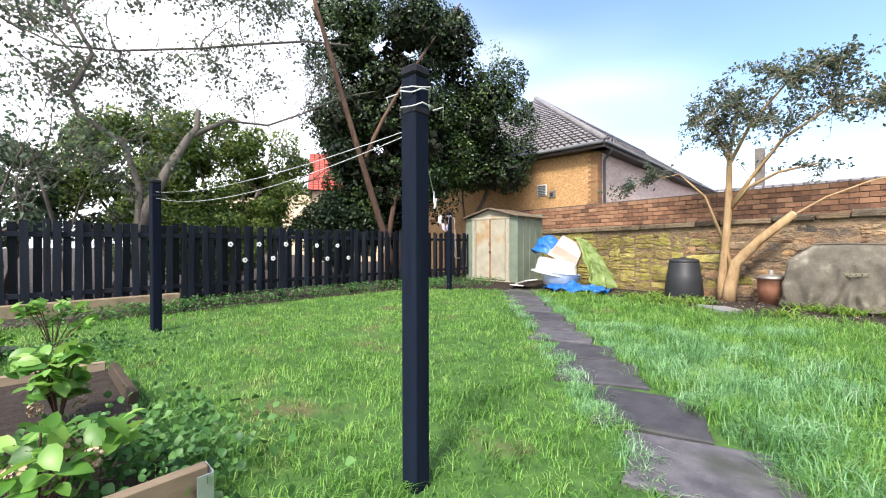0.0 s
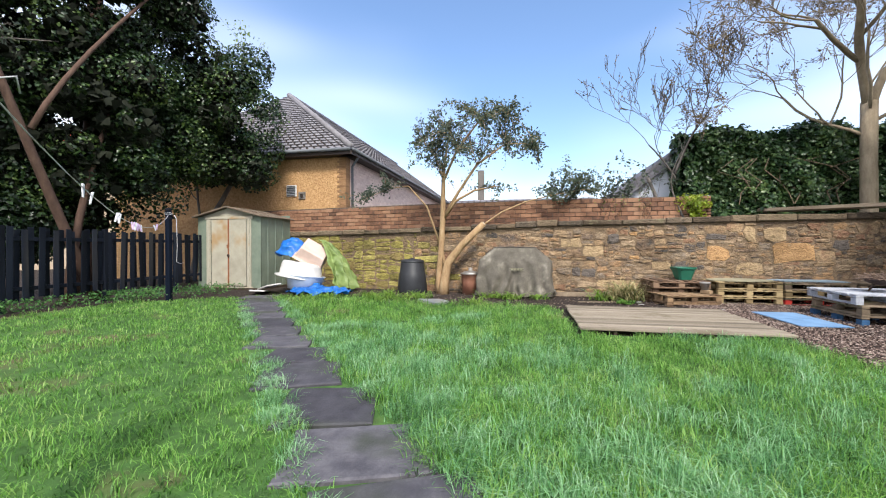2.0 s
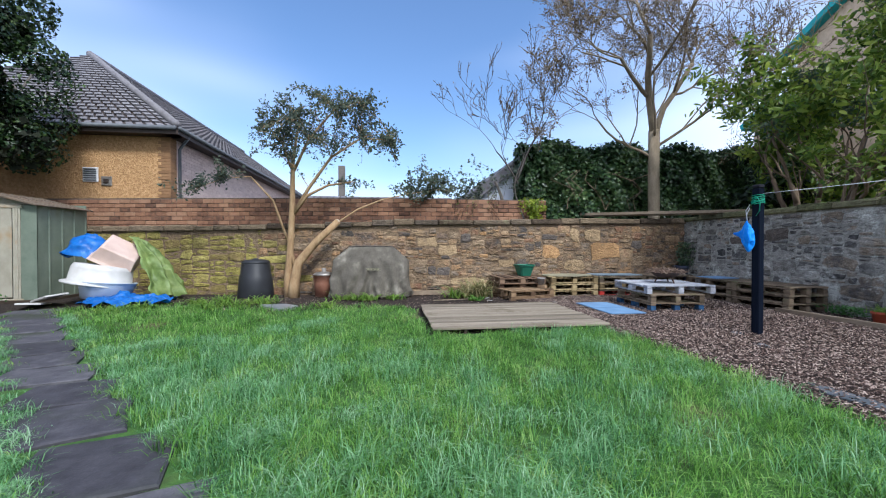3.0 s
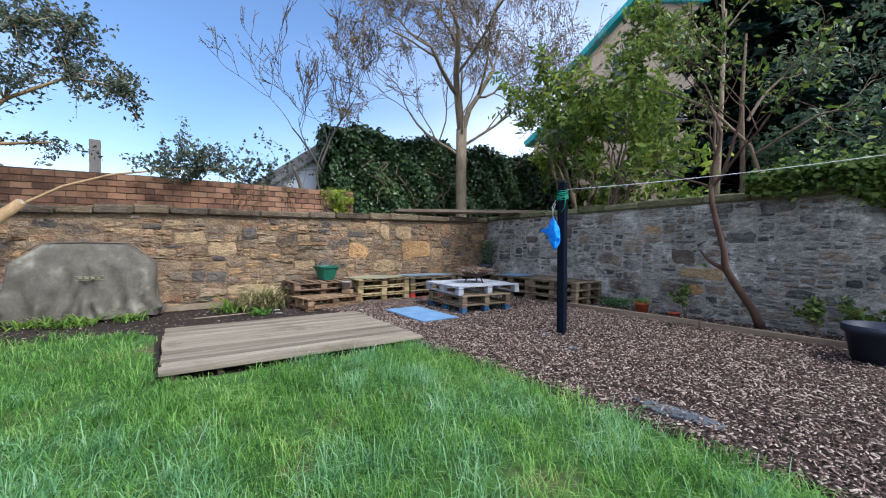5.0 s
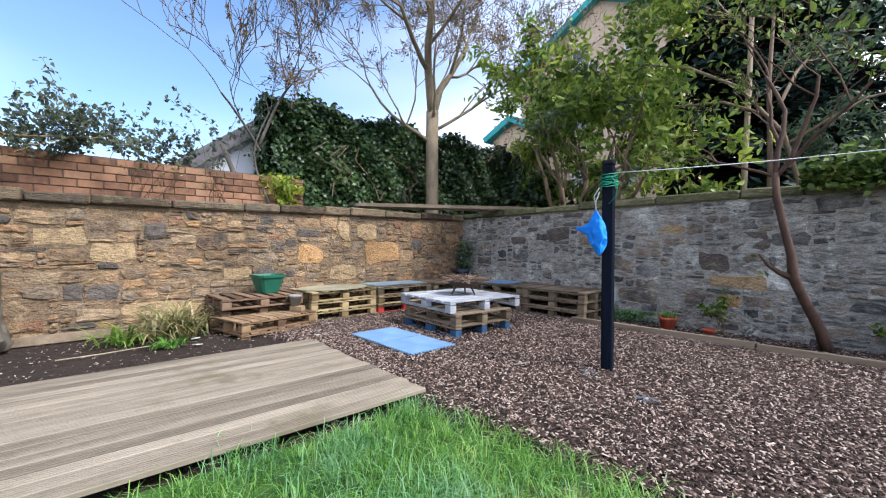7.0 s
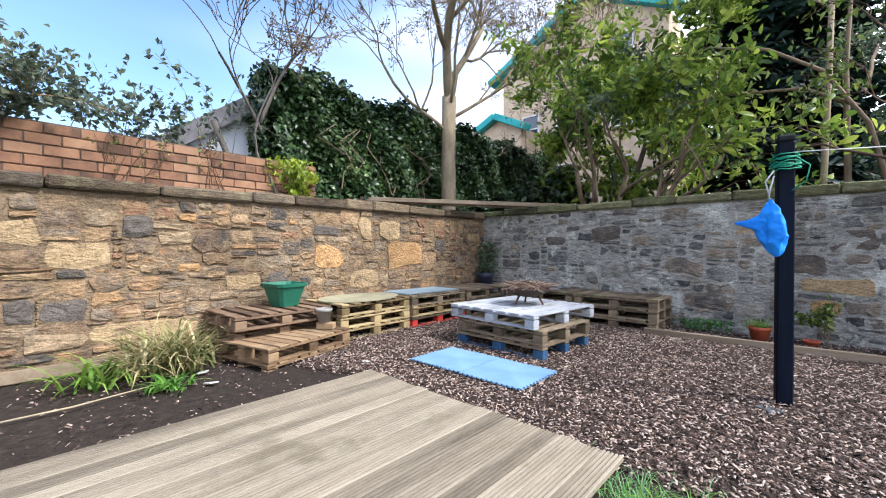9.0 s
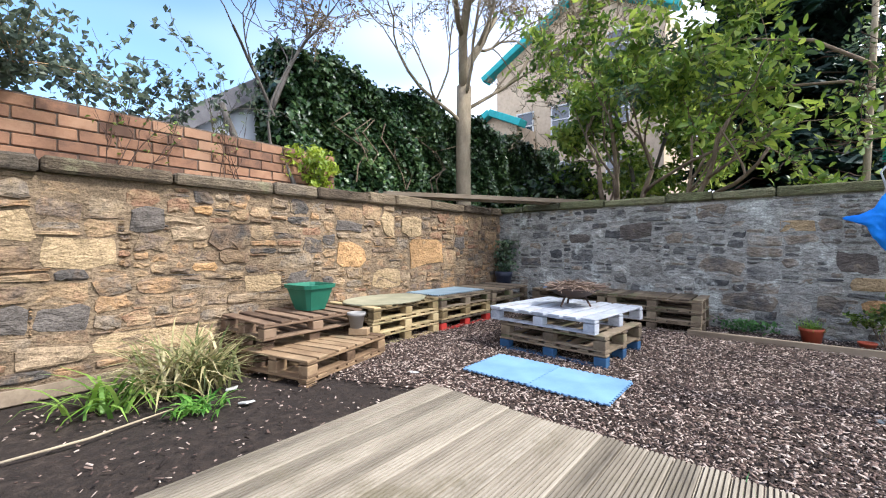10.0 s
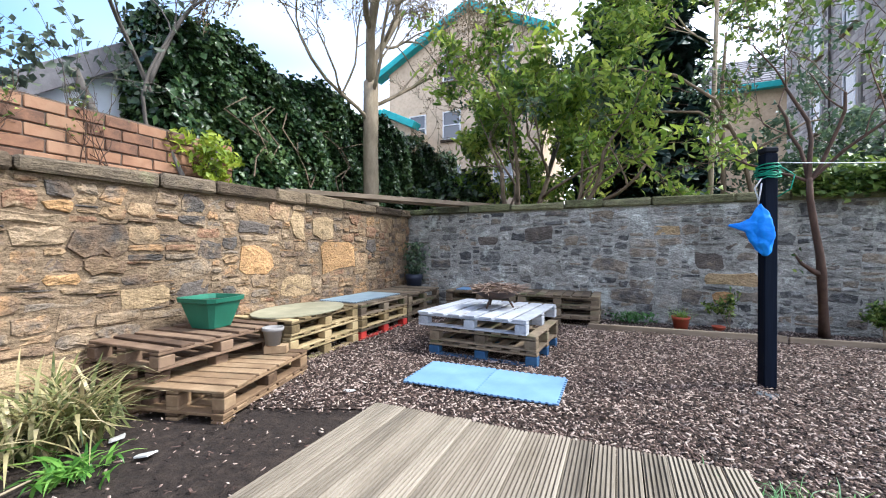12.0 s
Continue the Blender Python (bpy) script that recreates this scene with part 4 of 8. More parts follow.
def crumple(name, material, fn, nu, nv, seed, amp, scale, smooth=True, thick=None):
    """A cloth sheet: fn(u, v) gives its place, noise crumples it."""
    v, f = [], []
    for i in range(nu + 1):
        for j in range(nv + 1):
            p = Vector(fn(i / nu, j / nv))
            n = noise.noise_vector(p * scale + Vector((seed, 0, 0))) + 0.5 * noise.noise_vector(p * scale * 2.3 + Vector((0, seed, 0)))
            v.append(p + n * amp)
    w = nv + 1
    for i in range(nu):
        for j in range(nv):
            f.append((i * w + j, (i + 1) * w + j, (i + 1) * w + j + 1, i * w + j + 1))
    return mesh_data(name, v, f, material, smooth)


# blue cloth bag hanging on the post
def bag_fn(u, v):
    a = 2 * math.pi * u
    r = 0.006 + 0.088 * math.sin(math.pi * min(1, v) ** 1.15) ** 0.8
    r *= 1 + 0.25 * math.sin(3 * a + 1 + 2 * v)
    spike = 0.13 * max(0, math.cos(a)) ** 10 * math.exp(-((v - 0.42) / 0.08) ** 2)
    return (5.43 + (r * 0.95 + spike) * math.cos(a) - 0.03 * v * v, -5.64 + 0.5 * r * math.sin(a), 1.63 - 0.43 * v)


bagob = new("cloth_bag", crumple("cloth_bag", M["bag"], bag_fn, 60, 40, 3, 0.014, 16))
tagged(bagob, "crumpled bright blue cloth bag hung on a post", "bag")


# ---- deck ----
deck = thing("deck", "low platform of pale grooved decking boards", "deck")
NB, DW, DL = 18, 2.15, 2.55
bw = DW / NB
prof = [(-bw / 2 + 0.003, 0.0), (-bw / 2 + 0.003, 0.024)]
for k in range(5):
    a = -bw / 2 + 0.006 + k * (bw - 0.012) / 5
    w = (bw - 0.012) / 5
    prof += [(a + w * 0.06, 0.0275), (a + w * 0.58, 0.0275), (a + w * 0.63, 0.0185), (a + w * 0.99, 0.0185)]
prof += [(bw / 2 - 0.003, 0.024), (bw / 2 - 0.003, 0.0)]
n = len(prof)
bv = [(x, -DL / 2, z) for x, z in prof] + [(x, DL / 2, z) for x, z in prof]
bf = [(i, (i + 1) % n, n + (i + 1) % n, n + i) for i in range(n)] + [tuple(reversed(range(n))), tuple(range(n, 2 * n))]
bf = [tuple(reversed(q)) for q in bf]
board = mesh_data("deck_board", bv, bf, M["deck"])
# groove bottoms get the darker slot, deepening their shade by colour
board.materials.append(M["deck_dirt_shade"])
for pl in board.polygons:
    if len(pl.vertices) == 4 and all(0.014 < board.vertices[q].co.z < 0.0215 for q in pl.vertices):
        pl.material_index = 1
rng = random.Random(5)
for i in range(NB):
    put("deck_board", board, deck, pose(5.92 + bw * (i + 0.5), -2.675 + rng.uniform(-0.012, 0.012), 0.147 + rng.uniform(-.0015, .0015), 0, 0, rng.uniform(-.08, .08)))
for yy in (-3.85, -3.2, -2.5, -1.85, -1.5):
    put("bearer", cbox("bearer", 2.08, 0.045, 0.07, M["deck_under"], 0.004), deck, pose(6.99, yy, 0.112))


# ---- pallets ----
def pallet(mat_top, mat_block, label, lx=1.2, ly=0.8, boards=7, mat_low=None, group="pallet seats", lower=True, bw=0.105):
    """One pallet: boards run along x or are laid across; its origin is the middle of its underside."""
    ob = thing("pallet", label, "pallet", group)
    rng = random.Random(len(label) + int(lx * 10))
    bt = cbox("top_board", ly, bw, 0.02, mat_top, 0.003)
    st = cbox("stringer_board", lx, 0.095, 0.02, mat_top, 0.003)
    bl = cbox("block", 0.12, 0.10, 0.08, mat_block, 0.005)
    bb = cbox("bottom_board", lx, 0.095, 0.02, mat_low or mat_top, 0.003)
    for i in range(boards):
        x = -lx / 2 + bw / 2 + i * (lx - bw) / (boards - 1)
        put("top_board", bt, ob, pose(x + rng.uniform(-.008, .008), rng.uniform(-.006, .006), 0.142, 0, 0, 90 + rng.uniform(-.9, .9)))
    for y in (-ly / 2 + 0.05, 0, ly / 2 - 0.05):
        put("stringer_board", st, ob, pose(0, y, 0.1205))
        for x in (-lx / 2 + 0.06, 0, lx / 2 - 0.06):
            put("block", bl, ob, pose(x, y, 0.0605, 0, 0, rng.uniform(-1, 1)))
        if lower:
            put("bottom_board", bb, ob, pose(0, y, 0.0105))
    return ob


PH = 0.153
kinds = {}


def stack(key, x, y, rz, level, z=G - 0.004, jit=0.0):
    src = kinds[key]
    m = pose(x, y, z + PH * level, 0, 0, rz)
    if not src[1]:
        src[0].matrix_basis = m
        src[1] = True
        return src[0]
    return copy_thing(src[0], m)


kinds["white"] = [pallet(M["pallet_white"], M["pallet_white"], "white-painted wooden pallet as a table top", 1.25, 1.3, 7, group="table pallets", bw=0.142), False]
kinds["mid"] = [pallet(M["pallet_old"], M["pallet_old"], "weathered brown pallet under the white one", 1.2, 1.02, 7, group="table pallets"), False]
kinds["blue"] = [pallet(M["pallet_old"], M["pallet_blue"], "pallet with dark blue painted blocks on bark", 1.2, 1.02, 7, M["pallet_blue"], group="table pallets"), False]
kinds["step"] = [pallet(M["pallet"], M["pallet"], "pale timber pallet used as a step", 1.12, 0.8, 9), False]
kinds["stepdark"] = [pallet(M["pallet_dark"], M["pallet_dark"], "dark weathered pallet under a planter", 1.12, 0.8, 7), False]
kinds["yellow"] = [pallet(M["pallet_yellow"], M["pallet_yellow"], "pale buff timber pallet in a seat stack", 1.2, 0.8, 7), False]
kinds["red"] = [pallet(M["pallet_old"], M["pallet_red"], "pallet with red painted blocks on bark", 1.2, 0.8, 7, M["pallet_red"]), False]
kinds["old"] = [pallet(M["pallet_old"], M["pallet_old"], "grey weathered pallet in a seat stack", 1.2, 0.8, 9, bw=0.12), False]
stack("blue", 7.8, -6.04, -3, 0)
stack("mid", 7.8, -6.06, -4, 1)
stack("white", 7.9, -6.2, -5, 2)
# steps
stack("step", 9.44, -3.87, 104, 0, G - 0.095)
stack("step", 9.44, -3.87, 104.5, 0, G + 0.058)
stack("stepdark", 9.96, -3.86, 92, 0)
stack("stepdark", 9.93, -3.86, 94, 1, G + 0.02)
stack("stepdark", 9.86, -3.86, 93, 2)
# seats along the east wall
for lv in range(3):
    stack("yellow", 9.86, -5.12, 90 + 2 + lv, lv)
stack("red", 9.86, -6.36, 90, 0)
stack("yellow", 9.86, -6.36, 91, 1)
stack("old", 9.86, -6.36, 90, 2)
for lv in range(3):
    stack("old", 9.88, -7.62, 90 + lv * 0.6, lv)
# seats along the south wall
for lv in range(3):
    stack("old", 7.36, -8.22, lv * 0.7 - 0.5, lv)
    stack("old", 8.6, -8.24, lv * 0.4, lv)


# ---- foam mats ----
def foam_tile(size, teeth, seed):
    t = size / (2 * teeth)
    pts = []
    for side in range(4):
        c, s = math.cos(side * math.pi / 2), math.sin(side * math.pi / 2)
        for k in range(2 * teeth):
            for u, d in ((k * t, 0.0 if k % 2 else 0.018), ((k + 1) * t, 0.0 if k % 2 else 0.018)):
                x, y = u - size / 2, -size / 2 - d
                pts.append((c * x - s * y, s * x + c * y))
    v = [(x, y, 0) for x, y in pts] + [(x, y, 0.012) for x, y in pts]
    n = len(pts)
    return v, [tuple(range(n, 2 * n))] + [(i, (i + 1) % n, n + (i + 1) % n, n + i) for i in range(n)]


def foam(x, y, z, rz, size, material, label, n=2):
    ob = thing("foam_mat", label, "mat", "foam mats", at=pose(x, y, z, 0, 0, rz))
    for i in range(n):
        put("tile", mesh_data("tile", *foam_tile(size, 12, i), material), ob, pose((i - (n - 1) / 2) * (size + 0.006), 0, 0.004 * i))


foam(7.55, -4.87, G + 0.026, 0.3, 0.625, M["mat"], "pale blue interlocking foam mat lying on bark")
foam(9.86, -6.36, G + 3 * PH, 90, 0.56, M["mat_dull"], "faded blue foam mat on a pallet seat")
foam(8.75, -8.2, G + 3 * PH, 0, 0.56, M["mat"], "blue foam mat on the pallet seat by the wall", 1)
rb = Build()
pts = [(0.62 * math.cos(a) * (1.0 if math.sin(a) < 0.6 else 0.95), 0.40 * math.sin(a)) for a in [2 * math.pi * k / 28 for k in range(28)]]
rv, rf = slab_poly(pts, 0, 0.018, 0.004)
ob = new("round_board", mesh_data("round_board", rv, rf, M["board_green"]))
ob.matrix_world = pose(9.82, -5.1, G + 3 * PH, 0, 0, 92)
tagged(ob, "rounded mouldy plywood board on a pallet seat", "board")


# ---- fire pit ----
fp = thing("fire_pit", "rusty round iron fire pit full of dry twigs", "fire pit", at=pose(7.85, -6.25, G + 3 * PH))
b = Build()
b.lathe([(0.02, 0.10), (0.12, 0.105), (0.2, 0.135), (0.27, 0.19), (0.30, 0.20), (0.30, 0.208), (0.265, 0.2), (0.19, 0.147), (0.02, 0.115)], 32)
put("bowl", b.done("bowl", M["iron"], True), fp)
leg = Build().tube([(0.13, 0, 0.115), (0.165, 0, 0.06), (0.20, 0, 0.0)], [0.014, 0.013, 0.012], 6).done("leg", M["iron"])
for k in range(3):
    put("leg", leg, fp, pose(0, 0, 0, 0, 0, 120 * k + 70))
rng = random.Random(8)
b = Build()
for i in range(170):
    a, r = rng.uniform(0, 6.28), 0.24 * math.sqrt(rng.random())
    z = 0.19 + 0.09 * (1 - r / 0.28) * rng.random() + 0.02
    l, h = rng.uniform(0.08, 0.22), rng.uniform(0, 6.28)
    d = Vector((math.cos(h), math.sin(h), rng.uniform(-0.25, 0.3))) * l
    p = Vector((r * math.cos(a), r * math.sin(a), z))
    k = d.cross(Vector((0, 0, 1))) * rng.uniform(-.15, .15)
    b.tube([p - d, p + k, p + d], [rng.uniform(.003, .007)] * 3, 4)
tw = new("twigs", b.done("twigs", M["twig"]))
tw.matrix_world = pose(7.85, -6.25, G + 3 * PH)
tagged(tw, "heap of dry brown twigs in the fire pit", "twigs", kind="stuff")


# ---- pots ----
def square_pot(name, label, x, y, z, w0, w1, h, material, rz=0):
    ob = thing(name, label, "planter", at=pose(x, y, z, 0, 0, rz))
    prof = [(w0, 0.0), (w0 + (w1 - w0) * 0.88, h * 0.84), (w1 * 1.05, h * 0.86), (w1 * 1.08, h), (w1 * 0.98, h), (w1 * 0.92, h * 0.9), (w0 * 0.9, 0.03)]
    v, f = [], []
    S = 24
    for w, zz in prof:
        for k in range(S):
            a = 2 * math.pi * (k + 0.5) / S
            c, s = math.cos(a), math.sin(a)
            e = 1 / (abs(c) ** 7 + abs(s) ** 7) ** (1 / 7)
            v.append((w / 2 * e * c, w / 2 * e * s, zz))
    for i in range(len(prof) - 1):
        for k in range(S):
            f.append((i * S + k, i * S + (k + 1) % S, (i + 1) * S + (k + 1) % S, (i + 1) * S + k))
    f.append(tuple(reversed(range(S))))
    put("body", mesh_data("body", v, f, material, False), ob)
    put("soil", Build().lathe([(0.001, h * 0.86), (w1 * 0.45, h * 0.85)], 20).done("soil", M["soil"]), ob, None, "dark potting soil")
    return ob


square_pot("planter", "square green plastic planter on a pallet", 9.88, -4.05, G + 3 * PH, 0.25, 0.40, 0.27, M["planter"], 8)


def round_pot(x, y, z, r0, r1, h, material, label):
    ob = thing("plant_pot", label, "plant pot", at=pose(x, y, z))
    b = Build().lathe([(0.002, 0), (r0, 0), (r0 + (r1 - r0) * 0.78, h * 0.78), (r1 * 1.04, h * 0.8), (r1 * 1.07, h), (r1 * 0.96, h), (r1 * 0.9, h * 0.82), (0.002, h * 0.8)], 24)
    put("body", b.done("body", material, True), ob)
    put("soil", Build().lathe([(0.002, h * 0.815), (r1 * 0.9, h * 0.81)], 20).done("soil", M["soil"]), ob, None, "dark potting soil")
    return ob


blk = new("timber_block", cbox("timber_block", 0.2, 0.1, 0.075, M["pallet"], 0.006, True))
blk.matrix_world = pose(9.36, -4.3, G + 0.213, 0, 0, 35)
tagged(blk, "short sawn timber block on the pallet step", "wood block")
round_pot(9.38, -4.28, G + 0.288, 0.062, 0.09, 0.16, M["pot_grey"], "small grey plastic pot on a timber block")
round_pot(5.68, -8.2, G, 0.085, 0.115, 0.19, M["terracotta"], "red plastic pot with a grassy plant")
round_pot(5.2, -8.32, G - 0.03, 0.06, 0.08, 0.10, M["terracotta"], "small red pot half sunk in the soil")
round_pot(10.1, -8.4, G + 3 * PH - 0.25, 0.12, 0.16, 0.45, M["pot_dark"], "dark blue pot in the wall corner")
round_pot(2.75, -7.35, G, 0.2, 0.27, 0.38, M["pot_dark"], "large black pot by the timber edging")

# ---- edging, planks, slabs ----
ed = thing("timber_edging", "weathered timber edging boards along the bed", "edging")
for i in range(4):
    put("board", cbox("board", 2.3, 0.045, 0.10, M["timber"], 0.006), ed, pose(5.75 - 2.32 * i, -7.74 - 0.07 * i, G + 0.035, 0, 0.3, 1.5 + 0.4 * i))
ed2 = new("timber_board", cbox("timber_board", 0.05, 2.6, 0.11, M["timber"], 0.006))
ed2.matrix_world = pose(10.14, -1.6, G + 0.05, 0, 12, 1)
tagged(ed2, "weathered board lying along the wall foot", "board")
for dx, label in ((0.0, "long grey plank laid across the wall corner"), (0.11, "second grey plank laid across the wall corner")):
    pk = new("plank", cbox("plank", 4.1, 0.1, 0.075, M["timber"], 0.005))
    pk.matrix_world = pose(10.02 + dx * 0.9, -7.75 - dx * 0.4, 2.115 - dx * 0.25, 0, -1.2, 47)
    tagged(pk, label, "plank", "planks on the wall")

path = thing("stone_path", "path of worn dark grey paving slabs", "path", kind="structure")
rng = random.Random(21)
s, d = 0.0, Vector((0.763, 0.646))
o = Vector((0.517, -1.29))
widths = (0.8, 0.86, 0.8, 0.82, 0.72, 0.74, 0.66, 0.72, 0.62, 0.74, 0.7, 0.74, 0.7, 0.72)
i = 0
while s < 10.4:
    l = rng.uniform(0.66, 0.84)
    w = widths[i % len(widths)] * 0.49
    mid = o + d * (s + l / 2) + Vector((0, rng.uniform(-0.07, 0.07)))
    h = l * 0.94 / 2 - 0.024
    t = math.radians(rng.uniform(16, 26))
    c = []
    for a, bb in ((-h, -w), (0, -w), (h, -w), (h, -w * 0.35), (h, w * 0.3), (h, w), (0, w), (-h, w), (-h, w * 0.4), (-h, -w * 0.3)):
        a, bb = a + rng.uniform(-.012, .012), bb + rng.uniform(-.035, .035)
        c.append((mid.x + a * math.cos(t) - bb * math.sin(t), mid.y + a * math.sin(t) + bb * math.cos(t)))
    v, f = slab_poly(c, G - 0.04, G + 0.026 + rng.uniform(-.006, .006), 0.008, 0.003)
    put("paving_slab", mesh_data("paving_slab", v, f, M["slab"]), path)
    s += l
    i += 1
for pts, label in (([(3.62, -4.42), (3.35, -4.28), (3.0, -4.36), (2.96, -4.44), (3.15, -4.5), (3.4, -4.47)], "broken slate lying at the bark edge"),
                   ([(4.9, -5.2), (4.78, -5.15), (4.7, -5.25), (4.85, -5.3)], "small slate scrap on bark"), ([(5.52, -5.5), (5.42, -5.42), (5.34, -5.52), (5.45, -5.58)], "small slate scrap by the post")):
    v, f = slab_poly(pts, G - 0.01, G + 0.018, 0.004, 0.003)
    tagged(new("slate_piece", mesh_data("slate_piece", v, f, M["slate"])), label, "slate")
v, f = slab_poly([(8.75, 1.65), (8.4, 1.35), (8.15, 1.05), (8.6, 0.92), (8.85, 1.2)], G - 0.01, G + 0.04, 0.012, 0.01)
tagged(new("pale_stone", mesh_data("pale_stone", v, f, M["zinc"])), "pale flat stone in the flower bed", "stone")


# ---- metal shed ----
def shed():
    ob = thing("garden_shed", "green and cream metal garden shed with closed double doors", "shed", at=pose(10.05, 6.48, G, 0, 0, 0))
    # local: x goes back, y to the north, front face at x = 0, from y = 0 to W
    W, D, H, HP = 2.02, 1.4, 2.0, 2.26
    base = cbox("base", D + 0.1, W + 0.08, 0.07, M["deck_under"], 0.006, True)
    put("base", base, ob, pose(D / 2, W / 2, -0.02))

    def ribbed(name, length, height, material, m, ribs):
        v, f = [], []
        xs = []
        for k in range(ribs):
            a = length * k / ribs
            w = length / ribs
            xs += [(a, 0), (a + w * 0.8, 0), (a + w * 0.86, 0.012), (a + w * 0.94, 0.012)]
        xs.append((length, 0))
        for x, o in xs:
            v += [(x, -o, 0), (x, -o, height)]
        for k in range(len(xs) - 1):
            f.append((2 * k, 2 * k + 2, 2 * k + 3, 2 * k + 1))
        n = len(v)
        v += [(x, 0.03, z) for x, y, z in v]
        f += [tuple(q + n for q in reversed(t)) for t in f]
        put(name, mesh_data(name, v, f, material), ob, m)
    ribbed("side_wall", D, H, M["shed_green"], pose(0.01, 0, 0.05), 4)
    ribbed("side_wall", D, H, M["shed_green"], pose(D + 0.01, W, 0.05, 0, 0, 180), 4)
    ribbed("back_wall", W, H + 0.1, M["shed_green"], pose(D, 0, 0.05, 0, 0, 90), 6)
    for y0, y1 in ((0.0, 0.34), (W - 0.34, W)):
        put("front_panel", cbox("front_panel", 0.03, y1 - y0, H, M["shed_green"], 0.004, True), ob, pose(0.015, (y0 + y1) / 2, 0.05))
    for y in (0.36, W - 0.36):
        for k in (-1, 0, 1):
            put("frame_strip", cbox("frame_strip", 0.02, 0.045, H - 0.06, M["shed_cream"], 0.006, True), ob, pose(-0.012 - 0.006 * (k == 0), y + 0.048 * k, 0.05))
    put("door_header", cbox("door_header", 0.035, W - 0.5, 0.07, M["shed_cream"], 0.008), ob, pose(-0.015, W / 2, H + 0.0))
    put("door_sill", cbox("door_sill", 0.04, W - 0.5, 0.04, M["shed_cream"], 0.006), ob, pose(-0.012, W / 2, 0.06))
    for s in (-1, 1):
        door = put("door", cbox("door", 0.02, 0.555, H - 0.13, M["shed_cream"], 0.006), ob, pose(-0.008, W / 2 + s * 0.281, 0.05 + H / 2 - 0.01))
        put("door_edge", cbox("door_edge", 0.012, 0.022, H - 0.14, M["rust"], 0.003), door, pose(-0.012, -s * 0.27, 0), "rusty door edge")
    put("latch", cbox("latch", 0.02, 0.05, 0.10, M["rust"], 0.006), ob, pose(-0.03, W / 2 + 0.02, 1.20))
    put("padlock", Build().lathe([(0.002, 0), (0.03, 0.005), (0.034, 0.03), (0.028, 0.06), (0.002, 0.065)], 14).done("padlock", M["iron"], True), ob, pose(-0.04, W / 2 - 0.01, 0.92))
    gv = [(0, 0.1, H + 0.03), (0, W - 0.1, H + 0.03), (0, W / 2, HP + 0.03), (0.03, 0.1, H + 0.03), (0.03, W - 0.1, H + 0.03), (0.03, W / 2, HP + 0.03)]
    put("gable", mesh_data("gable", gv, outward(gv, [(0, 1, 2), (3, 5, 4), (0, 1, 4, 3), (1, 2, 5, 4), (2, 0, 3, 5)]), M["shed_cream"]), ob)
    for s in (-1, 1):
        a = math.atan2(HP - H, W / 2)
        ln = (W / 2 + 0.1) / math.cos(a)
        b = Build()
        b.box(D + 0.18, ln, 0.02, pose(0, 0, 0), 0.004)
        mid = W / 2 + s * (W / 2 + 0.1) / 2
        pn = put("roof_panel", b.done("roof_panel", M["rust_roof"]), ob, pose(D / 2 - 0.02, mid, (H + HP) / 2 + 0.045 - 0.01, -s * math.degrees(a), 0, 0))
        for k in range(7):
            put("roof_rib", cbox("roof_rib", 0.025, ln, 0.016, M["rust_roof"], 0.004), pn, pose(-D / 2 + D * k / 6, 0, 0.016))
        put("roof_edge", cbox("roof_edge", 0.03, ln, 0.045, M["rust_roof"], 0.006), ob, pose(-0.115, mid, (H + HP) / 2 + 0.04, -s * math.degrees(a), 0, 0), "rust-stained roof edge")
    return ob


shed()

# ---- heap of tubs and tarpaulins beside the shed ----
b = Build().lathe([(0.30, 0.0), (0.40, 0.02), (0.46, 0.30), (0.50, 0.36), (0.51, 0.37), (0.48, 0.37), (0.43, 0.30), (0.37, 0.04), (0.01, 0.02)], 40, None, 1.15, 0.9)
tub = new("plastic_tub", b.done("plastic_tub", M["tub_blue"], True))
tub.matrix_world = pose(9.74, 5.0, G + 0.07, 5, -3, 70)
tagged(tub, "pale blue oval plastic tub on the ground", "tub")
b = Build().lathe([(0.56, 0.0), (0.62, -0.01), (0.63, 0.01), (0.61, 0.025), (0.52, 0.05), (0.50, 0.32), (0.46, 0.40), (0.01, 0.43)], 40, None, 1.1, 0.9)
tub2 = new("plastic_tub", b.done("plastic_tub", M["tub_white"], True))
tub2.matrix_world = pose(9.82, 5.15, G + 0.38, 5, -8, 82)
tagged(tub2, "upturned white plastic tub on another tub", "tub")


tray = Build()
tray.lathe([(0.001, 0.34), (0.40, 0.34), (0.46, 0.32), (0.52, 0.05), (0.56, 0.0), (0.57, -0.015), (0.53, -0.015), (0.49, 0.03), (0.43, 0.29), (0.001, 0.30)], 4, pose(0, 0, 0, 0, 0, 45))
sh = new("plastic_tray", tray.done("plastic_tray", M["tub_pink"]))
sh.matrix_world = pose(10.0, 4.95, 0.98, 34, -24, 12)
bv_ = sh.modifiers.new("rounded", "BEVEL")
bv_.width, bv_.segments = 0.035, 3
tagged(sh, "pale pink moulded plastic tray tipped over on the heap", "tub")
for m, label in ((pose(9.35, 6.0, G + 0.06, 4, 6, 28), "grimy white board under the tubs"), (pose(9.5, 5.85, G + 0.16, -6, 10, 50), "white panel sticking out of the heap")):
    bd = new("white_board", cbox("white_board", 0.95, 0.35, 0.035, M["tub_white"], 0.006))
    bd.matrix_world = m
    tagged(bd, label, "board")


def tarp_arc(u, v):
    a = 2 * math.pi * u
    return (10.02 + 0.42 * v * math.cos(a), 5.48 + 0.42 * v * math.sin(a), 1.52 - 0.46 * v ** 2.2 + 0.04 * math.sin(3 * a) * v)


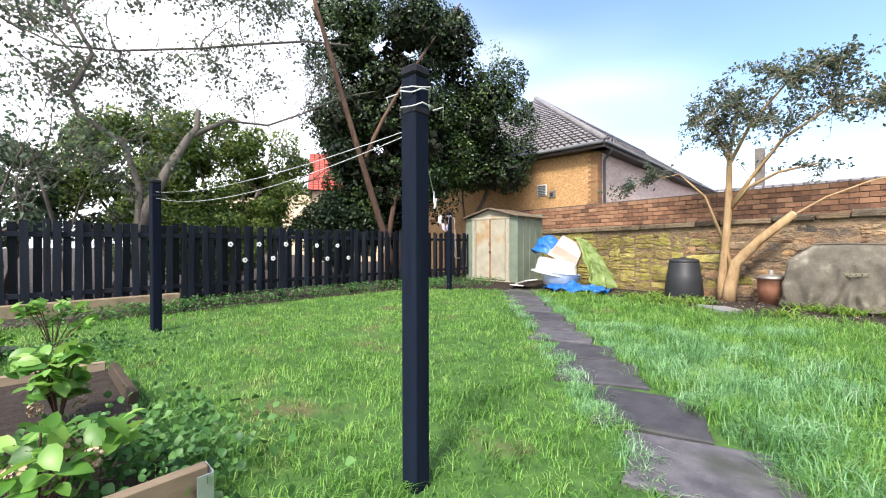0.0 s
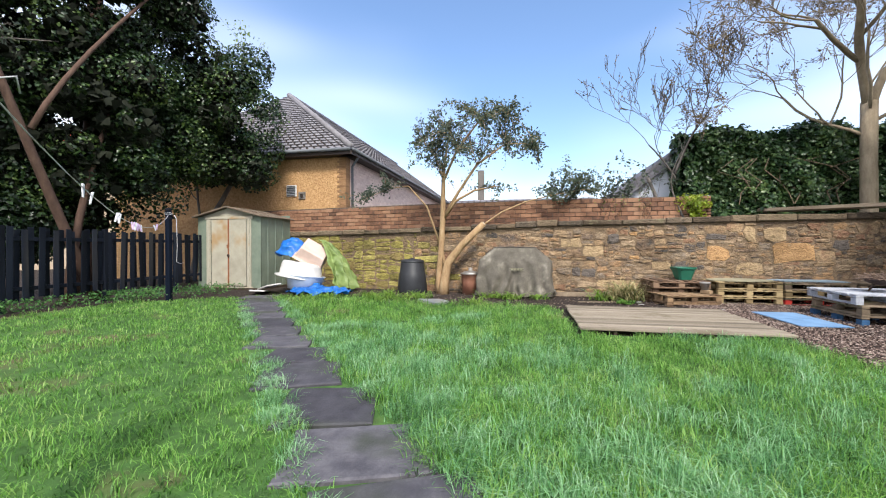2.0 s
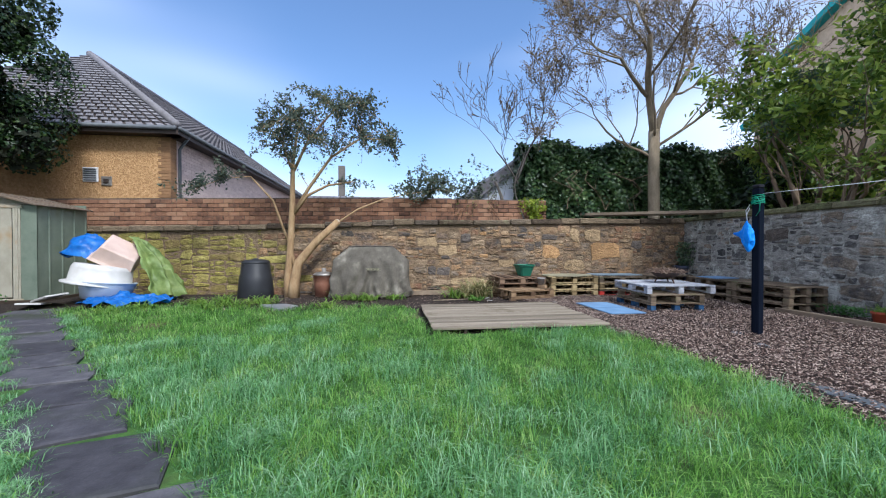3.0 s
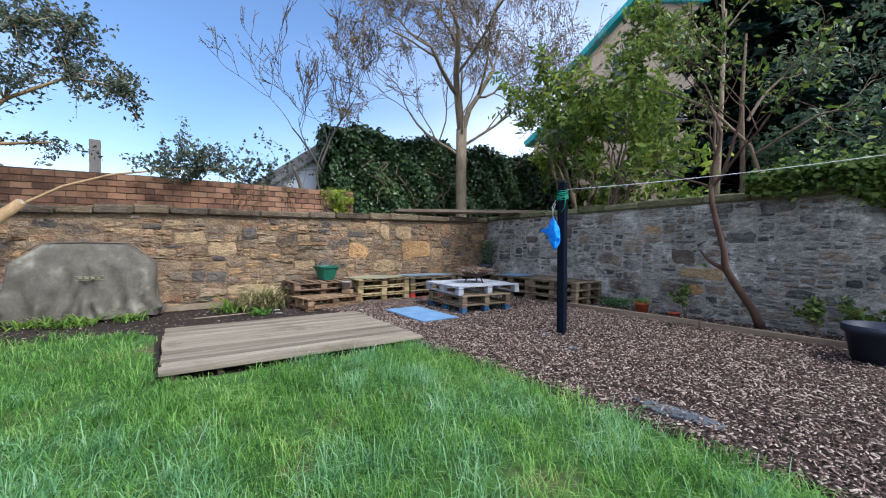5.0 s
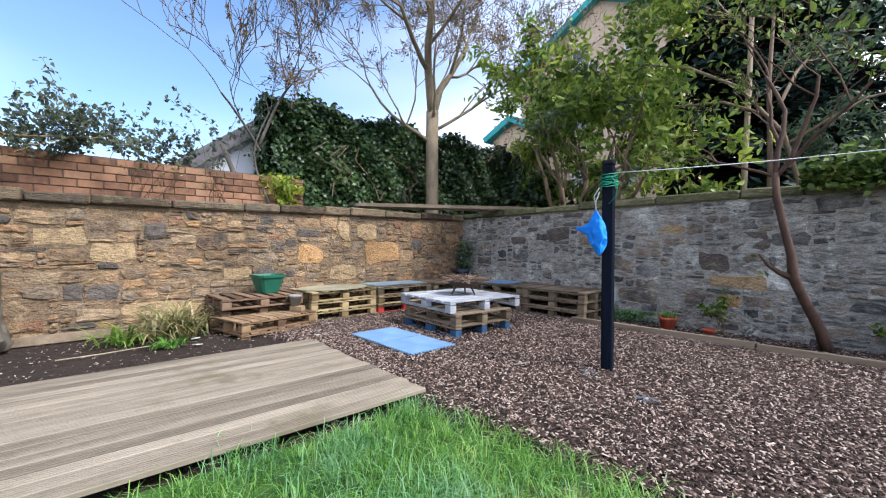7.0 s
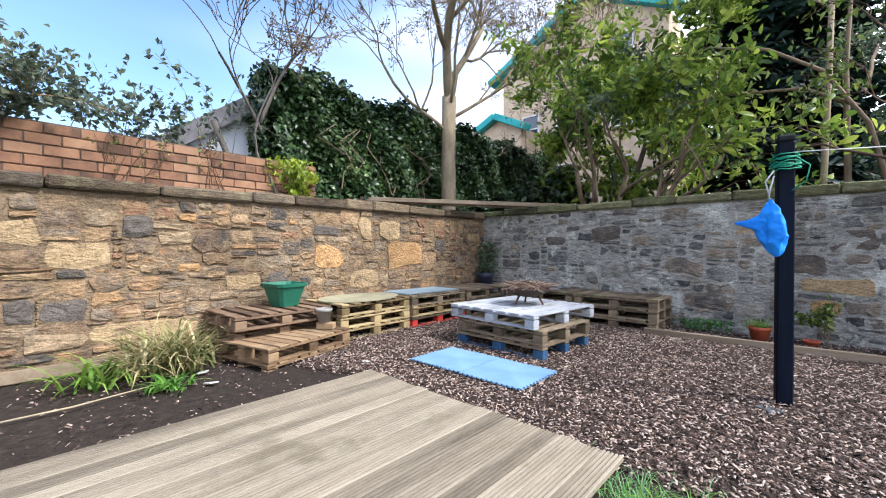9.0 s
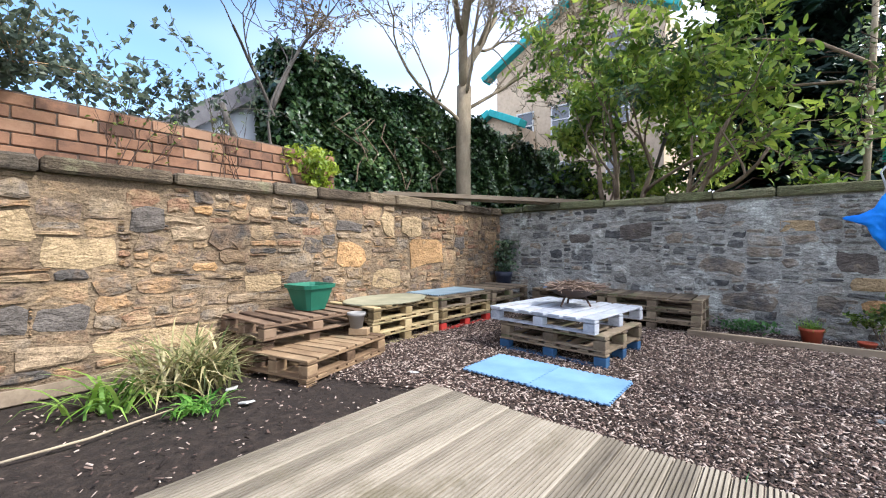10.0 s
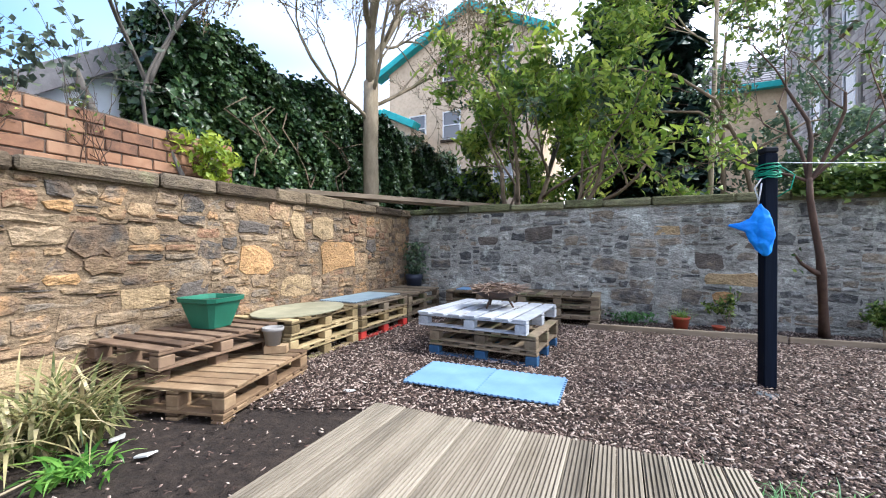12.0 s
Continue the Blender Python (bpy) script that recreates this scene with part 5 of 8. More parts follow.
bt = new("blue_tarpaulin", crumple("blue_tarpaulin", M["tarp_blue"], tarp_arc, 48, 20, 7, 0.06, 5))
tagged(bt, "blue tarpaulin sheet over the top of the heap", "tarpaulin")


def green_arc(u, v):
    a = math.radians(222 + 85 * u)
    r = 0.1 + 0.95 * v ** 0.85
    fold = 0.10 * math.sin(7 * math.pi * u + 2 * v) * v
    return (10.25 + (0.62 * r + fold) * math.cos(a), 4.95 + (1.12 * r + fold) * math.sin(a), 1.48 - 1.30 * v ** 1.7)


gt = new("green_tarpaulin", crumple("green_tarpaulin", M["tarp_green"], green_arc, 48, 40, 5, 0.055, 5.5))
tagged(gt, "green tarpaulin draped over the heap by the wall", "tarpaulin")


def drape(cx, cy, rx, ry, h, seed):
    def fn(u, v):
        a = 2 * math.pi * u
        r = v
        k = 1 + 0.22 * noise.noise(Vector((math.cos(a) * 1.7, math.sin(a) * 1.7, seed)))
        z = G + 0.05 + h * (1 - r ** 1.6) + 0.05 * abs(math.sin(5 * a + seed)) * r
        return (cx + rx * r * k * math.cos(a), cy + ry * r * k * math.sin(a), z)
    return fn


ob = new("blue_tarpaulin", crumple("blue_tarpaulin", M["tarp_blue"], drape(9.35, 4.3, 0.5, 0.8, 0.16, 2.0), 70, 22, 2.0, 0.095, 5.5))
tagged(ob, "crumpled blue tarpaulin on the ground", "tarpaulin")

# ---- compost bin, incinerator, barbecue ----
cb = thing("compost_bin", "black plastic compost bin against the stone wall", "compost bin", at=pose(10.42, 2.25, G))
put("body", Build().lathe([(0.001, 0), (0.39, 0), (0.395, 0.02), (0.37, 0.3), (0.345, 0.5), (0.33, 0.52), (0.31, 0.74), (0.27, 0.80), (0.26, 0.80)], 40).done("body", M["black_plastic"], True), cb)
put("lid", Build().lathe([(0.30, 0.77), (0.305, 0.80), (0.29, 0.825), (0.22, 0.855), (0.06, 0.865), (0.05, 0.885), (0.001, 0.89)], 40).done("lid", M["black_plastic"], True), cb)
inc = thing("incinerator", "rusty metal garden incinerator bin with lid", "bin", at=pose(10.2, 0.68, G))
M["bin_half"] = surf("heat_stained_bin", [(0.16, 0.055, 0.03), (0.24, 0.11, 0.07), (0.27, 0.22, 0.19)], 3, 0.65, 0.3, coarse=2)
put("body", Build().lathe([(0.001, 0.0), (0.20, 0.0), (0.215, 0.3), (0.225, 0.48), (0.235, 0.485), (0.235, 0.50), (0.22, 0.50)], 32).done("body", M["bin_half"], True), inc)
put("lid", Build().lathe([(0.245, 0.50), (0.25, 0.52), (0.18, 0.555), (0.06, 0.58), (0.05, 0.58), (0.05, 0.66), (0.04, 0.66), (0.04, 0.58)], 32).done("lid", M["galv"], True), inc)
for s in (-1, 1):
    put("handle", Build().tube([(0.235, 0.06, 0.46), (0.29, 0.05, 0.45), (0.30, 0, 0.44), (0.29, -0.05, 0.45), (0.235, -0.06, 0.46)], 0.008, 6).done("handle", M["galv"]), inc, pose(0, 0, 0, 0, 0, 90 * s))


def bbq_cover():
    # local: x along the wall, y towards the garden
    ob = thing("barbecue_cover", "dusty grey fitted cover over a barbecue", "barbecue", at=pose(10.0, -0.42, G, 0, 0, -90))
    v, f = [], []
    S = 168
    prof = [(0.85, 0.33, 0.03, 0), (0.865, 0.335, 0.25, 0), (0.86, 0.325, 0.55, 0), (0.865, 0.31, 0.80, 0), (0.85, 0.30, 0.86, 0), (0.68, 0.27, 1.0, 1), (0.53, 0.25, 1.12, 1), (0.485, 0.235, 1.165, 1), (0.43, 0.2, 1.18, 1), (0.1, 0.05, 1.185, 1)]
    rows = []
    for a, b2 in zip(prof, prof[1:]):
        for k in range(3):
            t = k / 3
            rows.append(tuple(p + (q - p) * t for p, q in zip(a, b2)))
    rows.append(prof[-1])
    for hx, hy, z, top in rows:
        for k in range(S):
            a = 2 * math.pi * k / S
            c, s = math.cos(a), math.sin(a)
            e = 1 / (abs(c) ** 9 + abs(s) ** 9) ** (1 / 9)
            p = Vector((hx * e * c, hy * e * s, z))
            low = max(0.0, 1 - z / 0.88)
            sag_ = noise.noise(Vector((p.x * 2.1, p.y * 2.1, z * 1.6)))
            crease = 1 - abs(noise.noise(Vector((p.x * 3.3 + z * 2.2, p.y * 3.3 + 7, z * 2.6 - p.x * 2.4)))) * 4
            fold = abs(((p.x * 3.4 + z * 0.8 * math.copysign(1, p.x) + 0.6 * noise.noise(Vector((p.x * 2, z * 2, 3.0)))) % 1.0) - 0.5) * 2
            face = Vector((math.copysign(abs(c * e) ** 6, c), math.copysign(abs(s * e) ** 6, s), 0)).normalized()
            p += face * (0.008 * sag_ + (0.06 * max(0.0, crease) ** 2 + (fold - 0.5) * 0.15) * low ** 0.6)
            p.z += 0.03 * low * noise.noise(Vector((p.x * 5, p.y * 5, 2.0)))
            v.append(p)
    for i in range(len(rows) - 1):
        for k in range(S):
            f.append((i * S + k, i * S + (k + 1) % S, (i + 1) * S + (k + 1) % S, (i + 1) * S + k))
    f.append(tuple((len(rows) - 1) * S + k for k in range(S)))
    put("cover", mesh_data("cover", v, f, M["cover"], True), ob)
    b = Build()
    for x0, x1, z0, z1 in ((-0.16, 0.16, 0.455, 0.462), (-0.16, 0.16, 0.40, 0.407), (-0.13, -0.08, 0.42, 0.445), (-0.06, -0.01, 0.42, 0.445), (0.01, 0.06, 0.42, 0.445), (0.08, 0.13, 0.42, 0.445)):
        b.box(x1 - x0, 0.01, z1 - z0, pose((x0 + x1) / 2 + 0.05, -0.36, (z0 + z1) / 2 + 0.22), 0.002)
    put("emblem", b.done("emblem", M["cover_mark"]), ob, None, "faded bar-shaped maker's mark")
    put("piping", Build().tube([(-0.68, -0.28, 1.01), (-0.49, -0.245, 1.165), (0.0, -0.25, 1.175), (0.49, -0.245, 1.165), (0.68, -0.28, 1.01)], 0.006, 5).done("piping", M["fascia"]), ob)


bbq_cover()

# ---- raised bed ----
bed = thing("raised_bed", "timber raised bed with metal corner bracket", "raised bed")
put("front_board", cbox("front_board", 2.6, 0.05, 0.29, M["timber"], 0.006), bed, pose(-0.8, 1.62, G + 0.135, 0, 0, 2))
put("side_board", cbox("side_board", 0.05, 0.95, 0.2, M["deck_under"], 0.006), bed, pose(0.47, 3.62, G + 0.1, 0, 8, 0))
put("back_board", cbox("back_board", 2.6, 0.05, 0.18, M["timber"], 0.006), bed, pose(-0.85, 4.3, G + 0.1, 0, 0, -3))
put("bracket", Build().box(0.004, 0.10, 0.2, pose(0.507, 1.66, G + 0.165), 0.001).box(0.06, 0.004, 0.2, pose(0.477, 1.6, G + 0.165), 0.001).done("bracket", M["zinc"]), bed, None, "shiny zinc corner bracket")
put("earth", mesh_data("earth", [(-2.1, 1.66, G + 0.1), (0.48, 1.66, G + 0.1), (0.46, 4.25, G + 0.12), (-2.1, 4.25, G + 0.12)], [(0, 1, 2, 3)], M["soil"]), bed, None, "dark crumbly soil")
hole = new("black_saucer", Build().lathe([(0.001, 0.03), (0.13, 0.03), (0.17, 0.07), (0.18, 0.07), (0.15, 0.0), (0.001, 0.0)], 24).done("black_saucer", M["black_plastic"], True))
hole.matrix_world = pose(-0.25, 6.15, G)
tagged(hole, "black plastic saucer lying by the fence", "saucer")

# white flower plaques on the fence
fl = Build()
for k in range(5):
    a = 2 * math.pi * k / 5
    fl.lathe([(0.001, 0.012), (0.022, 0.010), (0.026, 0.0)], 10, pose(0.028 * math.cos(a), 0.028 * math.sin(a), 0))
flm = fl.done("petals", M["flower_white"])
ctr = Build().lathe([(0.001, 0.02), (0.012, 0.018), (0.015, 0.01)], 10).done("flower_centre", M["black_plastic"])
for i, (x, z) in enumerate(((2.78, 1.28), (3.05, 0.96), (3.33, 1.28), (3.62, 0.98), (3.9, 1.28), (4.63, 1.25), (4.9, 0.94), (5.17, 1.25), (5.47, 0.95))):
    ob = thing("flower_plaque", "small white flower ornament on a fence slat", "ornament", "fence flowers", at=pose(x, 8.368, z, 90, 0, 0))
    put("petals", flm, ob)
    put("centre", ctr, ob)

# ---- plants ----
def leaf_mesh(name, pos, size, material, rs, flat=0.0, aspect=1.6, up=None, jitter=0.35, oval=False):
    """Many folded leaves: each a bent diamond at pos with a random turn. flat: how far they lie level. up: outward directions to face."""
    n = len(pos)
    pos = np.asarray(pos, dtype=np.float64)
    nr = rs.normal(size=(n, 3))
    if up is not None:
        nr = nr * 0.55 + np.asarray(up)
    nr[:, 2] += flat
    nr /= np.linalg.norm(nr, axis=1)[:, None] + 1e-9
    t = rs.normal(size=(n, 3))
    t -= nr * (t * nr).sum(1)[:, None]
    t /= np.linalg.norm(t, axis=1)[:, None] + 1e-9
    b = np.cross(nr, t)
    s = size * (1 + jitter * rs.uniform(-1, 1, n))[:, None]
    l, w = s * aspect * 0.5, s * 0.5
    if oval:
        # pointed ovals folded along the midrib: base, tip, two midrib points, three on either edge
        mid = lambda k, drop: pos + t * l * k - nr * l * drop
        edge = lambda k, side, wide, drop: pos + t * l * k + b * w * wide * side + nr * (w * wide * 0.3 - l * drop)
        v = np.stack([mid(-1, 0), mid(-0.35, 0), mid(0.35, 0.06), mid(1, 0.3)]
                     + [edge(k, sd, wd, dr) for sd in (1, -1) for k, wd, dr in ((-0.62, 0.72, 0.0), (-0.1, 1.0, 0.02), (0.5, 0.72, 0.12))], 1)
        base = (np.arange(n) * 10)[:, None]
        q = np.array([0, 1, 4, 1, 5, 4, 1, 2, 5, 2, 6, 5, 2, 3, 6, 0, 7, 1, 1, 7, 8, 1, 8, 2, 2, 8, 9, 2, 9, 3])
        return bulk(name, v.reshape(-1, 3), (base + q[None]).ravel(), np.full(10 * n, 3), material)
    v = np.empty((n, 4, 3))
    v[:, 0] = pos - t * l
    v[:, 1] = pos + b * w + nr * w * 0.35 - t * l * 0.15
    v[:, 2] = pos + t * l - nr * l * 0.25
    v[:, 3] = pos - b * w + nr * w * 0.35 - t * l * 0.15
    base = (np.arange(n) * 4)[:, None]
    loops_ = (base + np.array([0, 1, 2, 0, 2, 3])[None]).ravel()
    return bulk(name, v.reshape(-1, 3), loops_, np.full(2 * n, 3), material)


def blades(name, root, height, width, lean, material, rs, curve=0.5):
    """Bent tapering blades, five corners each."""
    n = len(root)
    a = rs.uniform(0, 2 * np.pi, n)
    d = np.stack([np.cos(a), np.sin(a), np.zeros(n)], 1)
    s = np.stack([-np.sin(a), np.cos(a), np.zeros(n)], 1)
    h = np.asarray(height)[:, None]
    w = np.asarray(width)[:, None]
    ln = np.asarray(lean)[:, None]
    up = np.array([[0, 0, 1.0]])
    mid = root + up * h * 0.6 + d * h * ln * 0.35
    tip = root + up * h * (1 - curve * ln * 0.6) + d * h * ln
    v = np.stack([root - s * w, root + s * w, mid + s * w * 0.75, mid - s * w * 0.75, tip], 1)
    base = (np.arange(n) * 5)[:, None]
    loops_ = (base + np.array([0, 1, 2, 0, 2, 3, 3, 2, 4])[None]).ravel()
    return bulk(name, v.reshape(-1, 3), loops_, np.full(3 * n, 3), material)


def straps(name, n, spread, length, width, material, seed, upright=0.7):
    """A clump of long arching strap leaves round the origin."""
    rng = random.Random(seed)
    v, f = [], []
    for i in range(n):
        a = rng.uniform(0, 2 * math.pi)
        l = length * rng.uniform(0.55, 1.1)
        w = width * rng.uniform(0.6, 1.2)
        el = math.radians(rng.uniform(45, 88) * (0.6 + 0.4 * upright))
        p = Vector((rng.gauss(0, spread), rng.gauss(0, spread), 0))
        d = Vector((math.cos(a), math.sin(a), 0))
        s = Vector((-math.sin(a), math.cos(a), 0))
        k0 = len(v)
        steps = 6
        for j in range(steps + 1):
            t = j / steps
            ww = w * (1 - t ** 2.2) + 0.0006
            v += [p + s * ww + Vector((0, 0, ww * 0.5)), p - s * ww + Vector((0, 0, ww * 0.5)), ] if j < steps else [p]
            e = el - t * rng.uniform(1.0, 2.0)
            p = p + (d * math.cos(e) + Vector((0, 0, 1)) * math.sin(e)) * (l / steps)
            if p.z < 0.01:
                p.z = 0.01
        for j in range(steps - 1):
            q = k0 + 2 * j
            f.append((q, q + 1, q + 3, q + 2))
        q = k0 + 2 * (steps - 1)
        f.append((q, q + 1, q + 2))
    return mesh_data(name, v, f, material)


def grow(rng, start, way, length, radius, depth, out, spread=0.7, kids=(2, 4), shrink=0.68, wander=0.18, lift=0.1, tip=0.004, thin=0.62):
    """Limbs as lists of points and radii, with their level; tips are collected from the finest ones."""
    p, d = Vector(start), Vector(way).normalized()
    pts, rad = [p.copy()], [radius]
    n = 5
    for i in range(n):
        d = (d + Vector((rng.gauss(0, wander), rng.gauss(0, wander), rng.gauss(0, wander) + lift * 0.3))).normalized()
        p = p + d * (length / n)
        pts.append(p.copy())
        rad.append(max(tip, radius * (1 - (1 - thin) * (i + 1) / n)))
    out.append((pts, rad, depth))
    if depth == 0:
        return
    for k in range(rng.randint(*kids)):
        i = rng.randint(2, n) if k else n
        q = pts[i]
        side = d.orthogonal().normalized()
        side.rotate(Matrix.Rotation(rng.uniform(0, 6.283), 3, d))
        w = (d + side * rng.uniform(0.35, 1.0) * spread * 1.3 + Vector((0, 0, lift))).normalized()
        grow(rng, q, w, length * shrink * rng.uniform(0.75, 1.15), max(tip, rad[i] * rng.uniform(0.5, 0.75)), depth - 1, out, spread, kids, shrink, wander, lift, tip, thin)


def limbs_mesh(name, limbs, material):
    b = Build()
    for pts, rad, dep in limbs:
        b.tube(pts, rad, 8 if rad[0] > 0.05 else 5 if rad[0] > 0.015 else 3, cap=rad[0] > 0.03)
    return b.done(name, material, True)


def twig_points(limbs, rs, per, spread, level=1):
    out = []
    for pts, rad, dep in limbs:
        if dep > level:
            continue
        for k in range(per):
            t = rs.uniform(0.15, 1.0) * (len(pts) - 1)
            i = min(int(t), len(pts) - 2)
            p = pts[i].lerp(pts[i + 1], t - i)
            out.append((p.x + rs.normal() * spread, p.y + rs.normal() * spread, p.z + rs.normal() * spread))
    return np.array(out)


def tree(name, label, trunks, seed, bark, leaf, per=6, size=0.05, fluff=0.05, level=1, aspect=1.7, category="tree", flat=0.3, extra=(), keep=None, **kw):
    """trunks: list of (start, way, length, radius, depth)."""
    ob = thing(name, label, category)
    rng, rs = random.Random(seed), np.random.RandomState(seed)
    limbs = []
    for start, way, length, radius, depth in trunks:
        grow(rng, start, way, length, radius, depth, limbs, **kw)
    for pts, rad in extra:
        limbs.append(([Vector(q) for q in pts], rad, 9))
    if keep:
        roots = [Vector(t[0]) for t in trunks]
        kept = []
        for q in limbs:
            if all(keep(*w) for w in q[0]):
                starts = [w for k in kept for w in k[0]] + roots
                if any((w - q[0][0]).length < 1e-4 for w in starts):
                    kept.append(q)
        limbs = kept
    put("trunk", limbs_mesh("trunk", limbs, bark), ob)
    if leaf is not None and per:
        p = twig_points(limbs, rs, per, fluff, level)
        if keep:
            p = p[[bool(keep(*q)) for q in p]]
        put("crown", leaf_mesh("crown", p, size, leaf, rs, flat, aspect, oval=name == "laurel_tree"), ob)
    return ob, limbs


def clumps(rs, centres, radii, n_each, squash=0.8):
    """Points on the outside of many overlapping clumps, with their outward ways."""
    ps, us = [], []
    for c, r in zip(centres, radii):
        d = rs.normal(size=(n_each, 3))
        d /= np.linalg.norm(d, axis=1)[:, None]
        q = rs.uniform(0.55, 1.08, n_each)[:, None] ** 0.5
        ps.append(np.asarray(c) + d * q * r * np.array([1, 1, squash]))
        us.append(d)
    return np.concatenate(ps), np.concatenate(us)


def blob_centres(rs, n, centre, rad):
    d = rs.normal(size=(n, 3))
    d /= np.linalg.norm(d, axis=1)[:, None]
    q = rs.uniform(0.2, 1.0, n)[:, None] ** 0.45
    return np.asarray(centre) + d * q * np.asarray(rad)


def bush(name, label, centre, rad, seed, leaf, n_clumps=40, each=160, size=0.09, clump=0.45, stems=5, zmin=None, aspect=1.5, category="shrub", bark="bark_grey"):
    ob = thing(name, label, category)
    rs, rng = np.random.RandomState(seed), random.Random(seed)
    cs = blob_centres(rs, n_clumps, centre, rad)
    p, u = clumps(rs, cs, rs.uniform(0.6, 1.25, n_clumps) * clump, each)
    if zmin is not None:
        k = p[:, 2] > zmin
        p, u = p[k], u[k]
    put("crown", leaf_mesh("crown", p, size, leaf, rs, 0.2, aspect, u), ob)
    limbs = []
    for i in range(stems):
        a = rng.uniform(0, 6.28)
        c = cs[rng.randrange(n_clumps)]
        s = Vector((centre[0] + rng.uniform(-.25, .25) * rad[0], centre[1] + rng.uniform(-.25, .25) * rad[1], G))
        e = Vector(c)
        m = s.lerp(e, 0.5) + Vector((rng.uniform(-.2, .2), rng.uniform(-.2, .2), 0.2))
        limbs.append(([s, s.lerp(m, 0.5), m, m.lerp(e, 0.6), e], [0.06, 0.055, 0.04, 0.03, 0.012], 1))
    put("stem", limbs_mesh("stem", limbs, M[bark]), ob)
    return ob


# lawn
def lawn_grass():
    rs = np.random.RandomState(3)
    n = 420000
    x, y = rs.uniform(-2.5, 9.5, n), rs.uniform(-4.3, 8.1, n)
    wob = 0.12 * np.sin(x * 5.1) + 0.1 * np.sin(y * 6.3 + 1) + rs.normal(0, 0.05, n)
    keep = inside(LAWN, x + wob, y + wob * 0.6)
    # thin out with distance, bare the path, the bed and the deck
    along_p = (x - 0.517) * 0.763 + (y + 1.29) * 0.646
    off_p = np.abs(-(x - 0.517) * 0.646 + (y + 1.29) * 0.763 + 0.05 * np.sin(x * 2.7))
    keep &= ~((off_p < 0.29 + 0.07 * np.sin(along_p * 7.9) + 0.05 * np.sin(along_p * 17.3) + rs.normal(0, 0.03, n)) & (along_p > -0.2) & (along_p < 10.6))
    keep &= ~((x < 0.5) & (y > 1.55) & (y < 4.35))
    keep &= ~((x > 5.86) & (x < 8.1) & (y < -1.36) & (y > -4.0))
    dist = np.minimum(np.hypot(x - 0.4, y + 0.4), np.hypot(x - 3.2, y + 2.0))
    keep &= rs.uniform(0, 1, n) < np.clip(2.6 / (dist + 0.6), 0.28, 1.0)
    bare = np.sin(x * 2.1 + 1.3) * np.sin(y * 1.7 + 0.4) + 0.5 * np.sin(x * 4.7 + y * 3.1)
    clump = np.sin(x * 11 + 3 * np.sin(y * 7)) * np.sin(y * 13 + 2 * np.sin(x * 9))
    keep &= ((bare < 1.0) | (rs.uniform(0, 1, n) < 0.3)) & (rs.uniform(0, 1, n) < 0.72 + 0.5 * clump)
    x, y, dist = x[keep], y[keep], dist[keep]
    n = len(x)
    tuft = 0.6 + 0.5 * np.sin(x * 3.3 + 2 * np.sin(y * 2.1)) * np.sin(y * 3.9 + x)
    south = (-(x - 0.517) * 0.646 + (y + 1.29) * 0.763) < 0
    h = (0.02 + 0.04 * rs.uniform(0, 1, n) + 0.045 * np.clip(tuft, 0, 1.2)) * (0.85 + 0.55 * south) * (0.95 + 0.5 * np.sin(x * 11 + 3 * np.sin(y * 7)) * np.sin(y * 13 + 2 * np.sin(x * 9)))
    root = np.stack([x, y, np.full(n, G - 0.005)], 1)
    ob = new("grass", blades("grass", root, h, rs.uniform(0.0014, 0.003, n) * (1 + dist * 0.10), rs.uniform(0.3, 1.7, n), M["grass"], rs))
    tagged(ob, "short uneven lawn grass", "grass", kind="stuff")
    # taller tufts south of the path
    cx, cy, hh = [], [], []
    for k in range(260):
        u, w = rs.uniform(0.9, 6.0), 0.42 + 2.6 * rs.uniform(0, 1) ** 1.3
        px, py = 0.517 + 0.763 * u + 0.646 * w, -1.29 + 0.646 * u - 0.763 * w
        if px > 5.7 and py < -1.2 or py < -3.7:
            continue
        m = int(rs.uniform(60, 150))
        cx.append(px + rs.normal(0, 0.09, m)); cy.append(py + rs.normal(0, 0.09, m)); hh.append(rs.uniform(0.06, 0.2) * rs.uniform(0.5, 1.1, m))
    # edges of the path and the joints between its slabs
    for k in range(230):
        u = rs.uniform(0.2, 9.5)
        w = 0.05 + rs.choice([-1, 1]) * rs.uniform(0.29, 0.44)
        px, py = 0.517 + 0.763 * u + 0.646 * w, -1.29 + 0.646 * u - 0.763 * w
        m = int(rs.uniform(30, 80))
        cx.append(px + rs.normal(0, 0.05, m)); cy.append(py + rs.normal(0, 0.05, m)); hh.append(rs.uniform(0.05, 0.12) * rs.uniform(0.5, 1.1, m))
    for k in range(60):
        px, py = rs.uniform(2.2, 5.9), rs.uniform(-3.85, -2.6)
        m = int(rs.uniform(50, 90))
        cx.append(px + rs.normal(0, 0.1, m)); cy.append(py + rs.normal(0, 0.1, m)); hh.append(rs.uniform(0.08, 0.2) * rs.uniform(0.6, 1.1, m))
    cx, cy, hh = np.concatenate(cx), np.concatenate(cy), np.concatenate(hh)
    n = len(cx)
    root = np.stack([cx, cy, np.full(n, G - 0.005)], 1)
    ob = new("long_grass", blades("long_grass", root, hh, rs.uniform(0.0018, 0.0036, n), rs.uniform(0.3, 1.5, n), M["tall_grass"], rs))
    tagged(ob, "taller rank tufts of grass by the path", "grass", kind="stuff")


